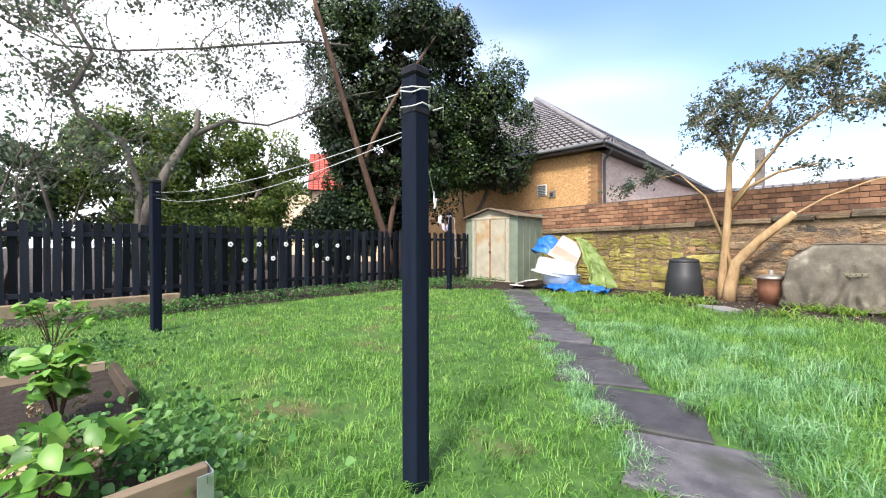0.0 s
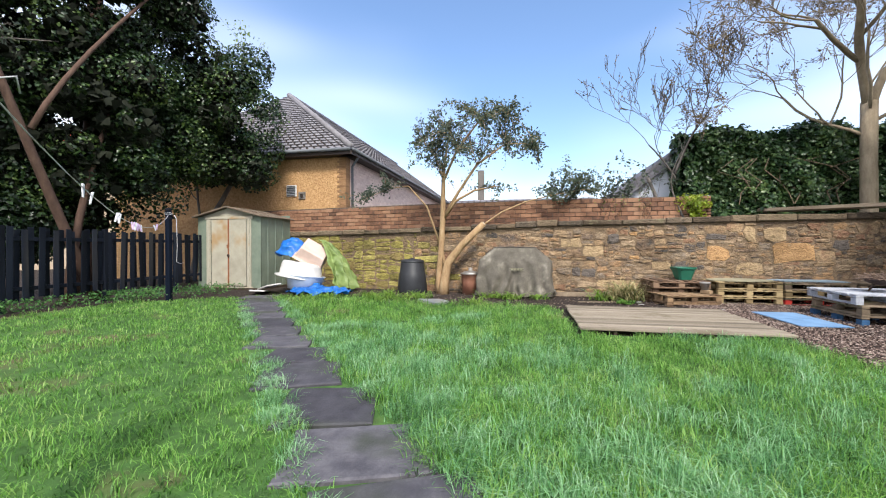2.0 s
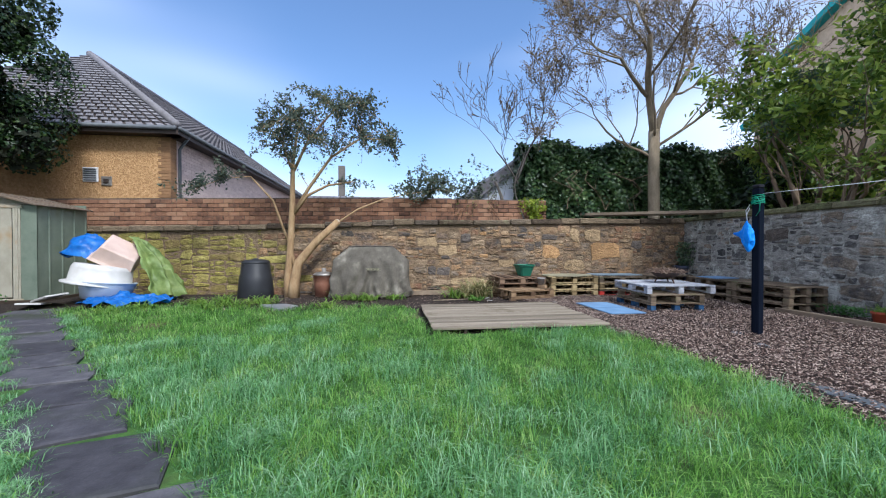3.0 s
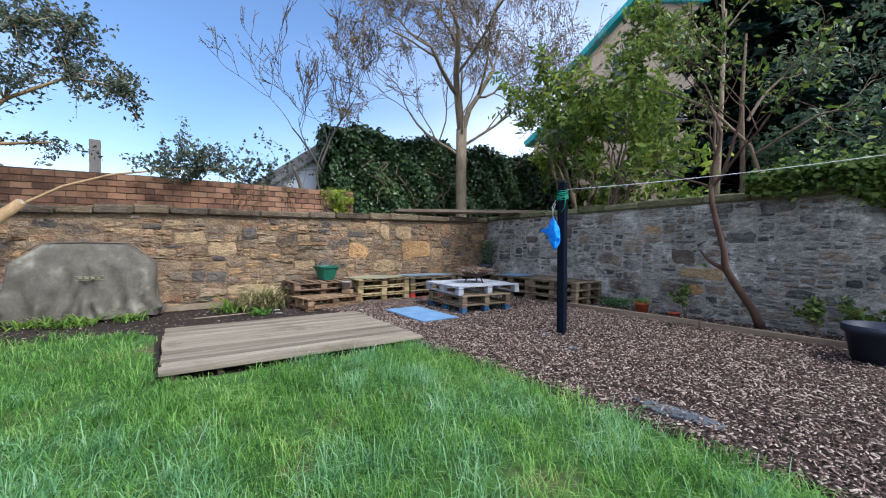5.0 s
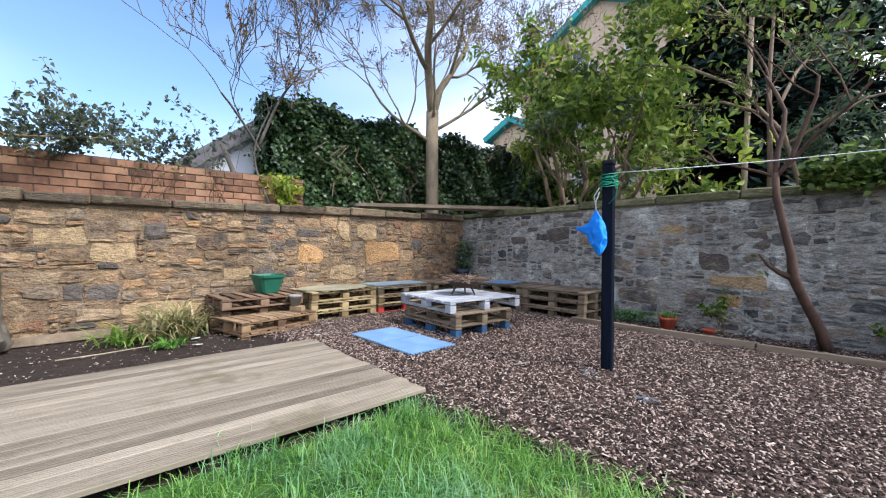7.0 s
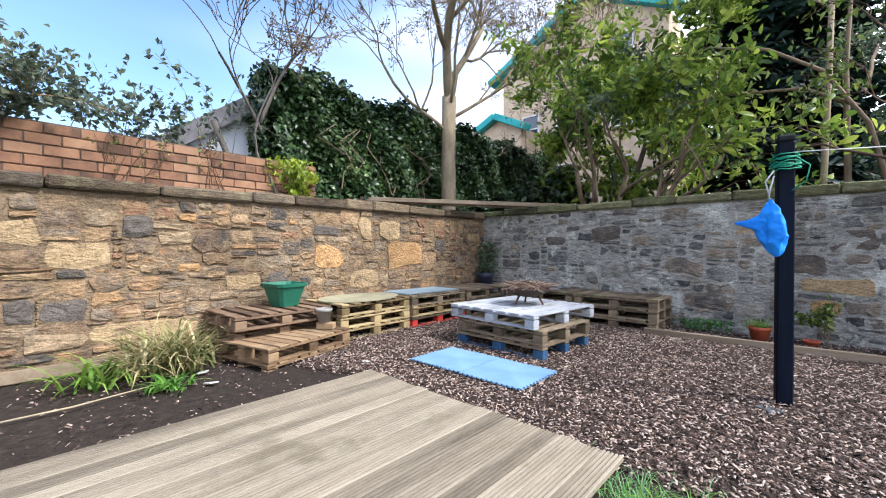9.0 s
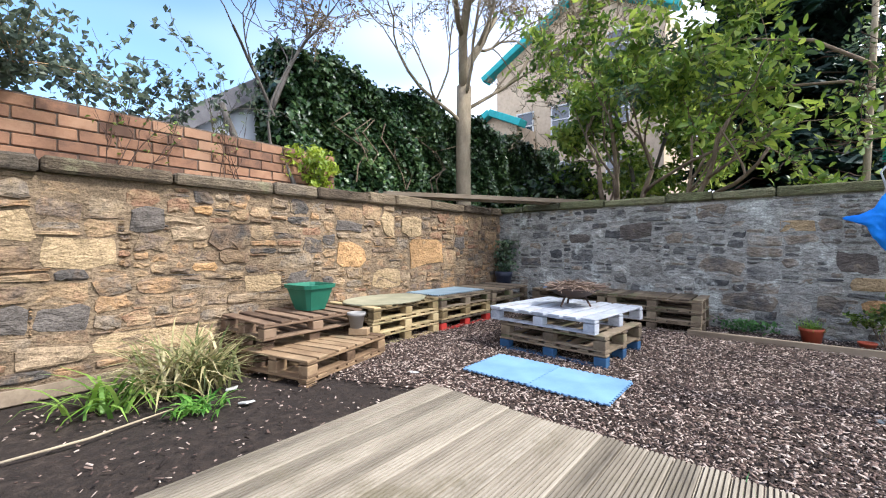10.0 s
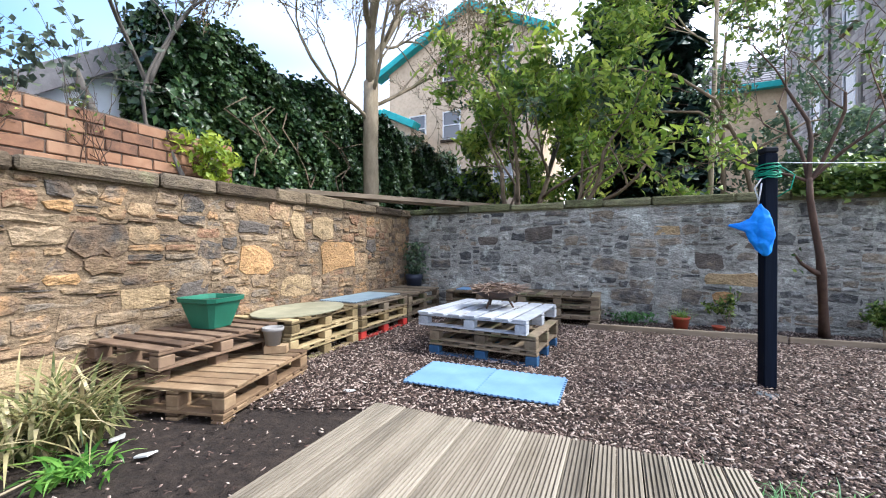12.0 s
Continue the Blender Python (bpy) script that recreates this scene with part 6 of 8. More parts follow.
def bark_chips():
    rs = np.random.RandomState(6)
    n = 150000
    x, y = rs.uniform(1.0, 10.2, n), rs.uniform(-8.6, -3.0, n)
    keep = inside(BARK, x + rs.normal(0, 0.05, n), y + rs.normal(0, 0.08, n))
    d = np.minimum(np.hypot(x - 3.2, y + 2.0), np.hypot(x - 6.4, y + 1.6))
    keep &= rs.uniform(0, 1, n) < np.clip(3.6 / d, 0.4, 1)
    x, y = x[keep], y[keep]
    # sparse chips on the soil strip by the wall
    m = 16000
    x2, y2 = rs.uniform(8.15, 10.2, m), rs.uniform(-3.6, 4.0, m)
    k2 = rs.uniform(0, 1, m) < 0.16
    x, y = np.concatenate([x, x2[k2]]), np.concatenate([y, y2[k2]])
    n = len(x)
    a = rs.uniform(0, 2 * np.pi, n)
    l, w, t = rs.uniform(0.006, 0.025, n) * rs.uniform(0.3, 1.2, n), rs.uniform(0.0025, 0.009, n), rs.uniform(0.0015, 0.005, n)
    tl, rl = rs.normal(0, 0.28, n), rs.normal(0, 0.4, n)
    d = np.stack([np.cos(a) * np.cos(tl), np.sin(a) * np.cos(tl), np.sin(tl)], 1)
    s = np.stack([-np.sin(a) * np.cos(rl), np.cos(a) * np.cos(rl), np.sin(rl)], 1)
    u = np.cross(d, s)
    c = np.stack([x, y, G + 0.002 + rs.uniform(0, 0.022, n)], 1)
    l, w, t = l[:, None], w[:, None], t[:, None]
    v = np.stack([c - d * l - s * w * 0.6, c + d * l * 0.9 - s * w, c + d * l + s * w * 0.7, c - d * l * 0.9 + s * w,
                  c - d * l * 0.9 - s * w * 0.5 + u * t, c + d * l * 0.8 - s * w * 0.8 + u * t, c + d * l * 0.9 + s * w * 0.5 + u * t, c - d * l * 0.8 + s * w * 0.8 + u * t], 1)
    base = (np.arange(n) * 8)[:, None]
    q = np.array([4, 5, 6, 7, 0, 1, 5, 4, 1, 2, 6, 5, 2, 3, 7, 6, 3, 0, 4, 7])
    ob = new("bark_chips", bulk("bark_chips", v.reshape(-1, 3), (base + q[None]).ravel(), np.full(5 * n, 4), M["chip"]))
    tagged(ob, "loose brown and pale bark chippings", "bark chips", kind="stuff")


# cherry tree by the east wall
def cherry():
    ob = thing("cherry_tree", "small twin-stemmed tree with pruned limbs and young leaves", "tree")
    rng, rs = random.Random(14), np.random.RandomState(14)
    mains = [([(10.24, 1.46, G - 0.05), (10.22, 1.5, 0.4), (10.2, 1.43, 1.2), (10.2, 1.38, 2.1), (10.18, 1.36, 3.2), (10.1, 1.2, 4.1)], [0.12, 0.085, 0.075, 0.07, 0.045, 0.02]),
             ([(10.16, 1.36, G - 0.05), (10.17, 1.34, 0.4), (10.18, 1.24, 0.88), (10.14, 0.85, 1.35), (10.1, 0.34, 1.84)], [0.15, 0.12, 0.105, 0.085, 0.072]),
             ([(10.12, 0.48, 1.72), (10.14, -0.1, 2.12), (10.2, -0.66, 2.36), (10.35, -1.3, 2.52), (10.6, -1.9, 2.66)], [0.024, 0.02, 0.017, 0.013, 0.008]),
             ([(10.2, 1.38, 1.95), (10.16, 1.05, 2.42), (10.1, 0.57, 2.66), (10.0, 0.0, 2.74)], [0.045, 0.036, 0.028, 0.014]),
             ([(10.2, 1.36, 2.0), (10.15, 1.0, 2.6), (10.1, 0.5, 3.3), (10.0, -0.2, 3.75), (9.95, -0.9, 3.7)], [0.05, 0.04, 0.03, 0.02, 0.01]),
             ([(10.2, 1.38, 2.9), (10.12, 1.0, 3.7), (10.05, 0.4, 4.4), (9.95, -0.3, 4.5)], [0.04, 0.03, 0.02, 0.01]),
             ([(10.2, 1.38, 3.0), (10.22, 1.6, 3.6), (10.25, 1.9, 4.0)], [0.03, 0.02, 0.01]),
             ([(10.2, 1.47, 1.35), (10.2, 1.8, 2.3), (10.25, 2.3, 2.85), (10.3, 2.9, 2.8), (10.32, 3.4, 2.6)], [0.032, 0.024, 0.016, 0.01, 0.006]),
             ([(10.16, 1.3, 0.7), (10.22, 1.42, 1.2), (10.24, 1.36, 1.55)], [0.05, 0.04, 0.036])]
    limbs = [([Vector(p) for p in pts], rad, 9) for pts, rad in mains]

    def arc(s, e, rise, r):
        m = s.lerp(e, 0.55) + Vector((0, 0, rise))
        limbs.append(([s.lerp(m, t).lerp(m.lerp(e, t), t) for t in (0, 0.2, 0.4, 0.6, 0.8, 1)], [r * (1 - 0.13 * k) for k in range(6)], 1))
    crown = [q for k in (0, 4, 5, 6) for q in limbs[k][0] if q.z > 2.5]
    for i in range(170):
        a, b = rng.uniform(0, 6.283), rng.uniform(-0.35, 1.0)
        r = rng.uniform(0.35, 1.0) ** 0.6
        e = Vector((10.1 + 1.0 * r * math.cos(a) * math.sqrt(1 - b * b * 0.9), 0.55 + 1.85 * r * math.sin(a) * math.sqrt(1 - b * b * 0.9), 3.65 + 1.3 * r * b))
        s = min((q + Vector((rng.gauss(0, .2), rng.gauss(0, .3), rng.gauss(0, .2))) for q in crown), key=lambda q: (q - e).length + rng.random())
        s = min(crown, key=lambda q: (q - s).length)
        arc(s, e, 0.28 * (e - s).length, 0.009)
    for s, n, w in ((limbs[2][0][4], 14, 0.45), (limbs[2][0][3], 6, 0.3), (limbs[7][0][4], 9, 0.4), (limbs[7][0][3], 7, 0.35), (limbs[3][0][3], 5, 0.3)):
        for i in range(n):
            arc(s, s + Vector((rng.gauss(0, w), rng.gauss(0, w), rng.gauss(0.1, w * 0.6))), 0.05, 0.006)
    put("trunk", limbs_mesh("trunk", limbs, M["bark_cherry"]), ob)
    put("cut_end", cbox("cut_end", 0.10, 0.10, 0.02, M["cut"], 0.012), ob, look((10.1, 0.335, 1.85), (9.9, -0.3, 2.45)), "pale sawn limb end")
    p = twig_points([q for q in limbs if q[2] == 1], rs, 46, 0.055, 1)
    put("crown", leaf_mesh("crown", p, 0.038, M["cherry_leaf"], rs, 0.2, 2.0), ob)


def ivy_tree():
    ob = thing("ivy_tree", "tall tree smothered in dark green ivy", "tree")
    rs, rng = np.random.RandomState(31), random.Random(31)
    cs = np.concatenate([blob_centres(rs, 60, (8.9, 10.6, 4.6), (2.9, 2.2, 2.6)), blob_centres(rs, 50, (8.9, 10.8, 7.6), (3.0, 2.4, 2.4)), blob_centres(rs, 26, (10.6, 9.6, 4.0), (1.3, 1.3, 1.7)), blob_centres(rs, 34, (10.9, 8.3, 5.2), (1.0, 1.3, 2.3)),
                         blob_centres(rs, 12, (7.4, 10.6, 2.6), (1.6, 0.8, 0.9))])
    p, u = clumps(rs, cs, rs.uniform(0.45, 0.95, len(cs)), 760)
    # oversized inner leaves, coloured near-black as painted shade behind the crown
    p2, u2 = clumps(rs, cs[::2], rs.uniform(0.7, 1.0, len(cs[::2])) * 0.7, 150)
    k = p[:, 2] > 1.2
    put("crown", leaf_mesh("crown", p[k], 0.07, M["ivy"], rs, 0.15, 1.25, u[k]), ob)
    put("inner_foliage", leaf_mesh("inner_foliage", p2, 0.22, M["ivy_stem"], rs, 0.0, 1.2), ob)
    limbs = []
    for a, b2, c, r in (((7.6, 8.95, G), (6.2, 8.85, 3.4), (4.75, 8.9, 7.6), 0.11), ((8.6, 10.6, G), (8.8, 10.4, 4), (8.9, 10.6, 9.5), 0.32), ((6.3, 8.8, 3.6), (6.9, 8.7, 5.3), (9.8, 8.5, 9.1), 0.06), ((7.2, 9.2, G), (7.3, 9.1, 2.2), (7.9, 8.9, 4.4), 0.10)):
        a, b2, c = Vector(a), Vector(b2), Vector(c)
        pts = [a.lerp(b2, t).lerp(b2.lerp(c, t), t) for t in (0, .15, .3, .45, .6, .75, .9, 1)]
        limbs.append((pts, [r * (1 - 0.6 * i / 7) for i in range(8)], 9))
    put("trunk", limbs_mesh("trunk", limbs, M["bark_dark"]), ob)


def behind_fence():
    # shrubs and young trees beyond the fence
    for i, (c, r, lf, size, nc, lab) in enumerate((
            ((3.7, 11.6, 2.8), (2.4, 1.4, 2.0), "shrub", 0.11, 85, "light green leafy shrub behind the fence"),
            ((1.8, 12.6, 3.0), (1.8, 1.3, 2.0), "shrub", 0.11, 45, "tall olive-green shrub behind the fence"),
            ((-0.7, 12.4, 2.2), (1.5, 1.2, 1.5), "bluegreen", 0.12, 6, "thin grey-green shrub behind the fence"),
            ((-3.4, 13.5, 2.8), (2.0, 1.3, 2.2), "bluegreen", 0.12, 10, "loose grey-green shrub behind the fence"),
            ((6.4, 10.4, 1.7), (1.4, 0.8, 1.0), "ivy", 0.10, 26, "dark ivy mound behind the fence"),
            ((2.9, 10.3, 1.3), (1.6, 0.6, 0.7), "shrub", 0.09, 22, "low green shrub behind the fence"))):
        bush("shrub", lab, c, r, 50 + i, M[lf], nc + 20, 480, size * 0.5, 0.42, 5)
    tree("crooked_tree", "crooked bare limbed tree with sparse spring leaves", [((0.4, 9.3, 5.5), (-0.3, 0.1, 1), 1.1, 0.03, 5), ((0.75, 9.3, 4.5), (-0.9, 0.2, 0.3), 1.1, 0.025, 5), ((0.55, 9.3, 3.8), (-0.8, 0.0, 0.7), 1.0, 0.02, 4), ((2.6, 9.6, 5.5), (-0.2, -0.3, 0.8), 0.9, 0.016, 4), ((1.2, 9.6, 4.96), (-0.3, 0.1, 0.8), 0.9, 0.016, 4),
                          ((0.0, 9.6, 4.85), (-0.9, 0.0, 0.3), 1.1, 0.02, 5), ((3.5, 9.6, 5.9), (-0.2, -0.2, 0.9), 0.9, 0.016, 4), ((2.5, 9.2, 4.0), (0.1, 0.1, 1), 0.6, 0.015, 3), ((4.8, 9.4, 4.55), (0.4, 0.1, 0.8), 0.7, 0.016, 3), ((3.9, 9.4, 4.1), (0.5, 0, -0.4), 0.9, 0.014, 2)]
         + [((x, 9.5, z), (0.5 * (-1) ** k, 0.15, 0.9 if k % 3 else -0.5), 0.9, 0.012, 4) for k, (x, z) in enumerate(((0.62, 3.9), (1.0, 3.3), (1.8, 5.2), (2.3, 5.4), (3.0, 5.7), (4.3, 6.2), (5.0, 6.5), (5.4, 4.9), (0.5, 5.2), (1.4, 5.0), (2.5, 4.1)))], 71, M["bark_grey"], M["cherry_leaf"], 4, 0.055, 0.12, 1, extra=[([(1.5, 9.3, G), (1.45, 9.3, 1.2), (1.48, 9.3, 2.37), (1.24, 9.3, 3.17), (0.63, 9.3, 3.55), (0.53, 9.3, 3.9), (0.82, 9.3, 4.68), (0.51, 9.3, 5.3), (0.37, 9.3, 5.7)], [0.09, 0.075, 0.06, 0.054, 0.048, 0.045, 0.036, 0.03, 0.024]), ([(1.5, 9.2, 1.5), (1.6, 9.2, 2.0), (1.91, 9.2, 2.74), (2.29, 9.2, 3.47), (2.42, 9.2, 3.65), (2.45, 9.2, 4.05)], [0.10, 0.095, 0.085, 0.07, 0.06, 0.05]), ([(2.35, 9.2, 3.5), (2.7, 9.2, 3.75), (3.05, 9.2, 3.97)], [0.06, 0.05, 0.036]), ([(3.05, 9.22, 3.95), (3.95, 9.4, 4.09), (4.79, 9.4, 4.55), (5.92, 9.4, 5.27), (7.2, 9.4, 5.8)], [0.03, 0.028, 0.024, 0.02, 0.012]), ([(6.2, 9.5, 6.8), (5.06, 9.6, 6.54), (3.54, 9.6, 5.91), (2.62, 9.6, 5.5), (1.21, 9.6, 4.96), (0.38, 9.6, 4.77), (-0.21, 9.6, 4.96)], [0.035, 0.03, 0.028, 0.026, 0.022, 0.02, 0.015])], spread=0.8, kids=(2, 4), shrink=0.72, wander=0.25, lift=0.06)
    tree("ash_tree", "bare pale spring tree beyond the gardens", [((8.2, 20, G), (0, 0, 1), 4.0, 0.25, 6), ((6.4, 21, G), (0, 0, 1), 4.2, 0.22, 6), ((3.8, 22, G), (0, 0, 1), 3.6, 0.2, 6)], 72, M["bark_grey"], M["bluegreen"], 1, 0.06, 0.1, 0, spread=0.75, kids=(2, 3), shrink=0.74, lift=0.15, tip=0.012)
    tree("young_tree", "slim young tree with opening leaves", [((-2.2, 10.6, G), (0.02, 0, 1), 2.6, 0.06, 5), ((-0.6, 10.4, G), (0.06, 0, 1), 2.3, 0.05, 5), ((0.5, 10.5, G), (0.02, 0, 1), 2.6, 0.045, 5)], 73, M["bark_grey"], M["bluegreen"], 3, 0.05, 0.10, 1, spread=0.7, kids=(2, 4), shrink=0.7, lift=0.1)
    tree("overhanging_tree", "pale-leaved tree rising behind the ivy", [((11.5, 10.2, G), (0.0, -0.05, 1), 4.8, 0.1, 4)], 74, M["bark_grey"], M["shrub"], 12, 0.07, 0.14, 1, spread=0.55, kids=(2, 4), shrink=0.68, lift=0.05)


def ivy_hedge():
    ob = thing("ivy_hedge", "tall flat wall of dark glossy ivy", "hedge")
    rs = np.random.RandomState(41)
    # plain added box whose near-black colour paints shade between the hedge leaves
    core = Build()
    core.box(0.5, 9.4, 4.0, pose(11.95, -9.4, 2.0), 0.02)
    put("core", core.done("core", M["ivy_stem"]), ob, None, "near-black core with the hedge's inner shade in its colour")
    n = 26000
    y = rs.uniform(-14.0, -4.62, n)
    z = rs.uniform(1.6, 4.12, n) + 0.10 * np.sin(y * 3.1) + 0.06 * np.sin(y * 7.7)
    bulge = 0.10 * np.sin(y * 2.3 + z * 1.7) + 0.07 * np.sin(y * 5.1 - z * 4.3)
    x = 11.58 - bulge - rs.uniform(0, 0.16, n)
    up = np.tile(np.array([[-0.9, 0, 0.55]]), (n, 1))
    m = 7000
    y2 = rs.uniform(-14.0, -4.55, m)
    x2 = rs.uniform(11.5, 12.3, m)
    z2 = 4.02 + 0.12 * np.sin(y2 * 3.1) + 0.08 * np.sin(y2 * 9.1) + np.abs(rs.normal(0, 0.09, m))
    e = 1600
    y3, x3, z3 = -4.62 + rs.uniform(-0.05, 0.12, e), rs.uniform(11.5, 12.2, e), rs.uniform(1.7, 4.15, e)
    p = np.stack([np.concatenate([x, x2, x3]), np.concatenate([y, y2, y3]), np.concatenate([z, z2, z3])], 1)
    u = np.concatenate([up, np.tile(np.array([[-0.2, 0, 1.0]]), (m, 1)), np.tile(np.array([[-0.2, 0.9, 0.3]]), (e, 1))])
    put("leaves", leaf_mesh("leaves", p, 0.088, M["ivy_hedge"], rs, 0.1, 1.2, u), ob)
    rng = random.Random(3)
    b = Build()
    for i in range(7):
        yy = rng.uniform(-8.5, -5.5)
        pts = [Vector((11.40, yy + rng.uniform(-.1, .1) + 0.25 * k * rng.uniform(-.6, .9), 2.3 + 0.28 * k)) for k in range(5)]
        b.tube(pts, 0.012, 4)
    put("ivy_stem", b.done("ivy_stem", M["bark"]), ob, None, "pale dead ivy stems")


def south_trees():
    tree("sycamore", "tall bare sycamore with pale trunk in bud", [((10.95, -8.2, 4.3), (0.05, 0.22, 1), 2.7, 0.105, 6), ((10.95, -8.2, 4.3), (-0.05, -0.3, 1), 2.5, 0.095, 6),
                      ((10.94, -8.2, 3.7), (0.0, 0.9, 0.7), 1.9, 0.042, 5), ((10.94, -8.2, 4.0), (-0.3, -0.9, 0.7), 2.0, 0.045, 5), ((10.94, -8.2, 4.2), (-0.8, 0.3, 0.7), 1.8, 0.04, 5)], 81, M["bark_syc"], M["dead_bud"], 3, 0.03, 0.05, 0, extra=[([(10.95, -8.2, 0.4), (10.93, -8.19, 1.8), (10.96, -8.2, 3.2), (10.95, -8.2, 4.5)], [0.17, 0.155, 0.15, 0.15])], spread=0.8, kids=(3, 4), shrink=0.7, wander=0.15, lift=0.09, tip=0.0065)
    tree("sapling", "slim bare sapling growing behind the brick wall", [((11.25, -4.4, 1.0), (0.05, 0.02, 1), 2.2, 0.065, 0), ((11.33, -4.36, 3.1), (0.1, -0.4, 1), 1.2, 0.036, 5), ((11.3, -4.36, 3.0), (-0.1, 0.7, 1), 1.2, 0.026, 5), ((11.28, -4.38, 2.4), (-0.1, 0.55, 0.9), 1.3, 0.022, 5)], 82, M["bark_grey"], M["dead_bud"], 2, 0.03, 0.02, 0, spread=0.7, kids=(2, 3), shrink=0.8, wander=0.14, lift=0.16, tip=0.0065)
    ob, limbs = tree("laurel_tree", "leafy bright green tree leaning over the grey wall", [((8.5, -10.1, 0.6), (0.2, -0.15, 1.0), 2.0, 0.09, 4), ((8.4, -10.2, 0.6), (-0.15, 0.0, 1), 2.2, 0.07, 4), ((8.2, -10.1, 0.6), (-0.75, 0.0, 0.85), 2.2, 0.09, 4), ((8.6, -10.4, 0.6), (0.1, -0.3, 1), 2.4, 0.07, 4), ((8.0, -10.2, 1.4), (-0.9, 0.1, 0.7), 2.0, 0.05, 4)],
                     83, M["bark"], M["bright"], 20, 0.06, 0.10, 1, aspect=2.8, keep=lambda x, y, z: y < -9.05 or (z > 2.25 and y < -8.4), spread=0.75, kids=(2, 4), shrink=0.72, wander=0.16, lift=0.05)
    bush("laurel_shrub", "dense shrub of pointed green leaves over the wall", (8.5, -11.2, 3.9), (2.0, 0.9, 2.1), 84, M["bright"], 60, 130, 0.065, 0.36, 4, aspect=2.6)
    bush("dark_shrub", "dark shrub under the ivy hedge", (10.2, -11.3, 2.2), (1.2, 0.9, 1.1), 85, M["ivy"], 26, 160, 0.11, 0.45, 3)
    # conifer: whorls of drooping sprays
    for cx, cy, hh, rr, sd, lab in ((6.0, -14.2, 14.0, 2.1, 91, "tall dark conifer beyond the grey wall"), (5.5, -19.5, 15.0, 2.3, 92, "dark conifer far behind the grey wall")):
        ob = thing("conifer", lab, "tree")
        rs, rng = np.random.RandomState(sd), random.Random(sd)
        b = Build().tube([(cx, cy, G), (cx, cy, hh * 0.5), (cx + .1, cy, hh)], [0.22, 0.14, 0.02], 8)
        ps, us = [], []
        for i in range(330):
            z = 0.8 + (hh - 1) * rng.random() ** 1.15
            a = rng.uniform(0, 6.283)
            l = rr * (1 - z / hh) ** 0.5 * rng.uniform(0.7, 1.12) + 0.25
            d = Vector((math.cos(a), math.sin(a), 0))
            e = Vector((cx, cy, z)) + d * l + Vector((0, 0, -0.18 * l))
            b.tube([(cx, cy, z), Vector((cx, cy, z)) + d * l * 0.5 + Vector((0, 0, 0.05)), e], [0.03, 0.02, 0.008], 4, False)
            m = int(70 * l / rr) + 26
            t = rs.uniform(0.18, 1.05, m)
            w = (0.30 * l * (1.05 - t) + 0.10)
            q = np.array([cx, cy, z])[None] + np.array(d)[None] * (t * l)[:, None] + np.array([-d.y, d.x, 0])[None] * (rs.normal(0, 0.6, m) * w)[:, None]
            q[:, 2] += -0.18 * l * t - np.abs(rs.normal(0, 0.09, m)) - 0.1 * t
            ps.append(q); us.append(np.tile(np.array([[d.x * 0.4, d.y * 0.4, 0.9]]), (m, 1)))
        put("trunk", b.done("trunk", M["bark_dark"], True), ob)
        put("crown", leaf_mesh("crown", np.concatenate(ps), 0.17, M["conifer"], rs, 0.2, 2.6, np.concatenate(us)), ob)
    # slim pale stem and overhanging limb beyond the grey wall
    tree("slim_tree", "slim pale-stemmed tree beyond the grey wall", [((5.0, -9.55, 5.2), (0.1, 0.1, 1), 1.3, 0.03, 4), ((5.0, -9.55, 4.6), (0.8, -0.3, 0.8), 1.2, 0.02, 4), ((5.02, -9.55, 5.0), (-0.7, -0.2, 0.8), 1.1, 0.018, 4)], 86, M["bark_pale"], M["bright"], 16, 0.06, 0.10, 1, aspect=2.4,
         extra=[([(5.14, -9.54, 0.2), (5.09, -9.54, 2.15), (5.04, -9.55, 3.8), (5.0, -9.55, 5.4)], [0.05, 0.045, 0.04, 0.032])], wander=0.12, spread=0.8, kids=(2, 4), shrink=0.72, lift=0.0)
    tree("bent_tree", "dark bent tree arching over the grey wall", [((7.2, -9.9, 4.75), (0.8, -0.2, 0.1), 1.3, 0.016, 3), ((6.4, -9.4, 4.5), (0.6, 0.1, -0.4), 0.9, 0.012, 3), ((4.7, -9.7, 3.4), (-0.3, -0.2, 1), 1.3, 0.03, 4), ((4.62, -9.7, 2.8), (-0.8, 0.0, 0.8), 1.2, 0.025, 4)], 87, M["bark"], M["bluegreen"], 12, 0.055, 0.10, 1, aspect=2.0,
         extra=[([(4.3, -9.9, 0.3), (4.4, -9.8, 1.9), (4.64, -9.65, 2.96), (5.1, -9.2, 3.65), (5.67, -8.97, 4.04), (6.5, -9.4, 4.5), (7.94, -10.36, 4.99)], [0.05, 0.04, 0.032, 0.028, 0.023, 0.017, 0.009]),
                ([(4.75, -9.55, 3.2), (5.3, -9.3, 3.5), (6.1, -9.3, 3.62), (6.9, -9.5, 3.7)], [0.03, 0.024, 0.018, 0.008]), ([(4.85, -9.9, 0.3), (4.83, -9.9, 2.4), (4.86, -9.9, 3.9), (4.8, -9.9, 5.0)], [0.05, 0.045, 0.036, 0.02])], wander=0.16, spread=0.8, kids=(2, 3), shrink=0.72, lift=0.0)
    bush("loose_shrub", "loose grey-green shrub over the grey wall", (3.3, -10.3, 2.7), (1.3, 0.6, 0.9), 93, M["bluegreen"], 34, 120, 0.055, 0.34, 6, aspect=2.0)
    # small leaning tree inside the garden
    ob = thing("leaning_tree", "small leaning tree against the grey wall", "tree")
    rng, rs = random.Random(88), np.random.RandomState(88)
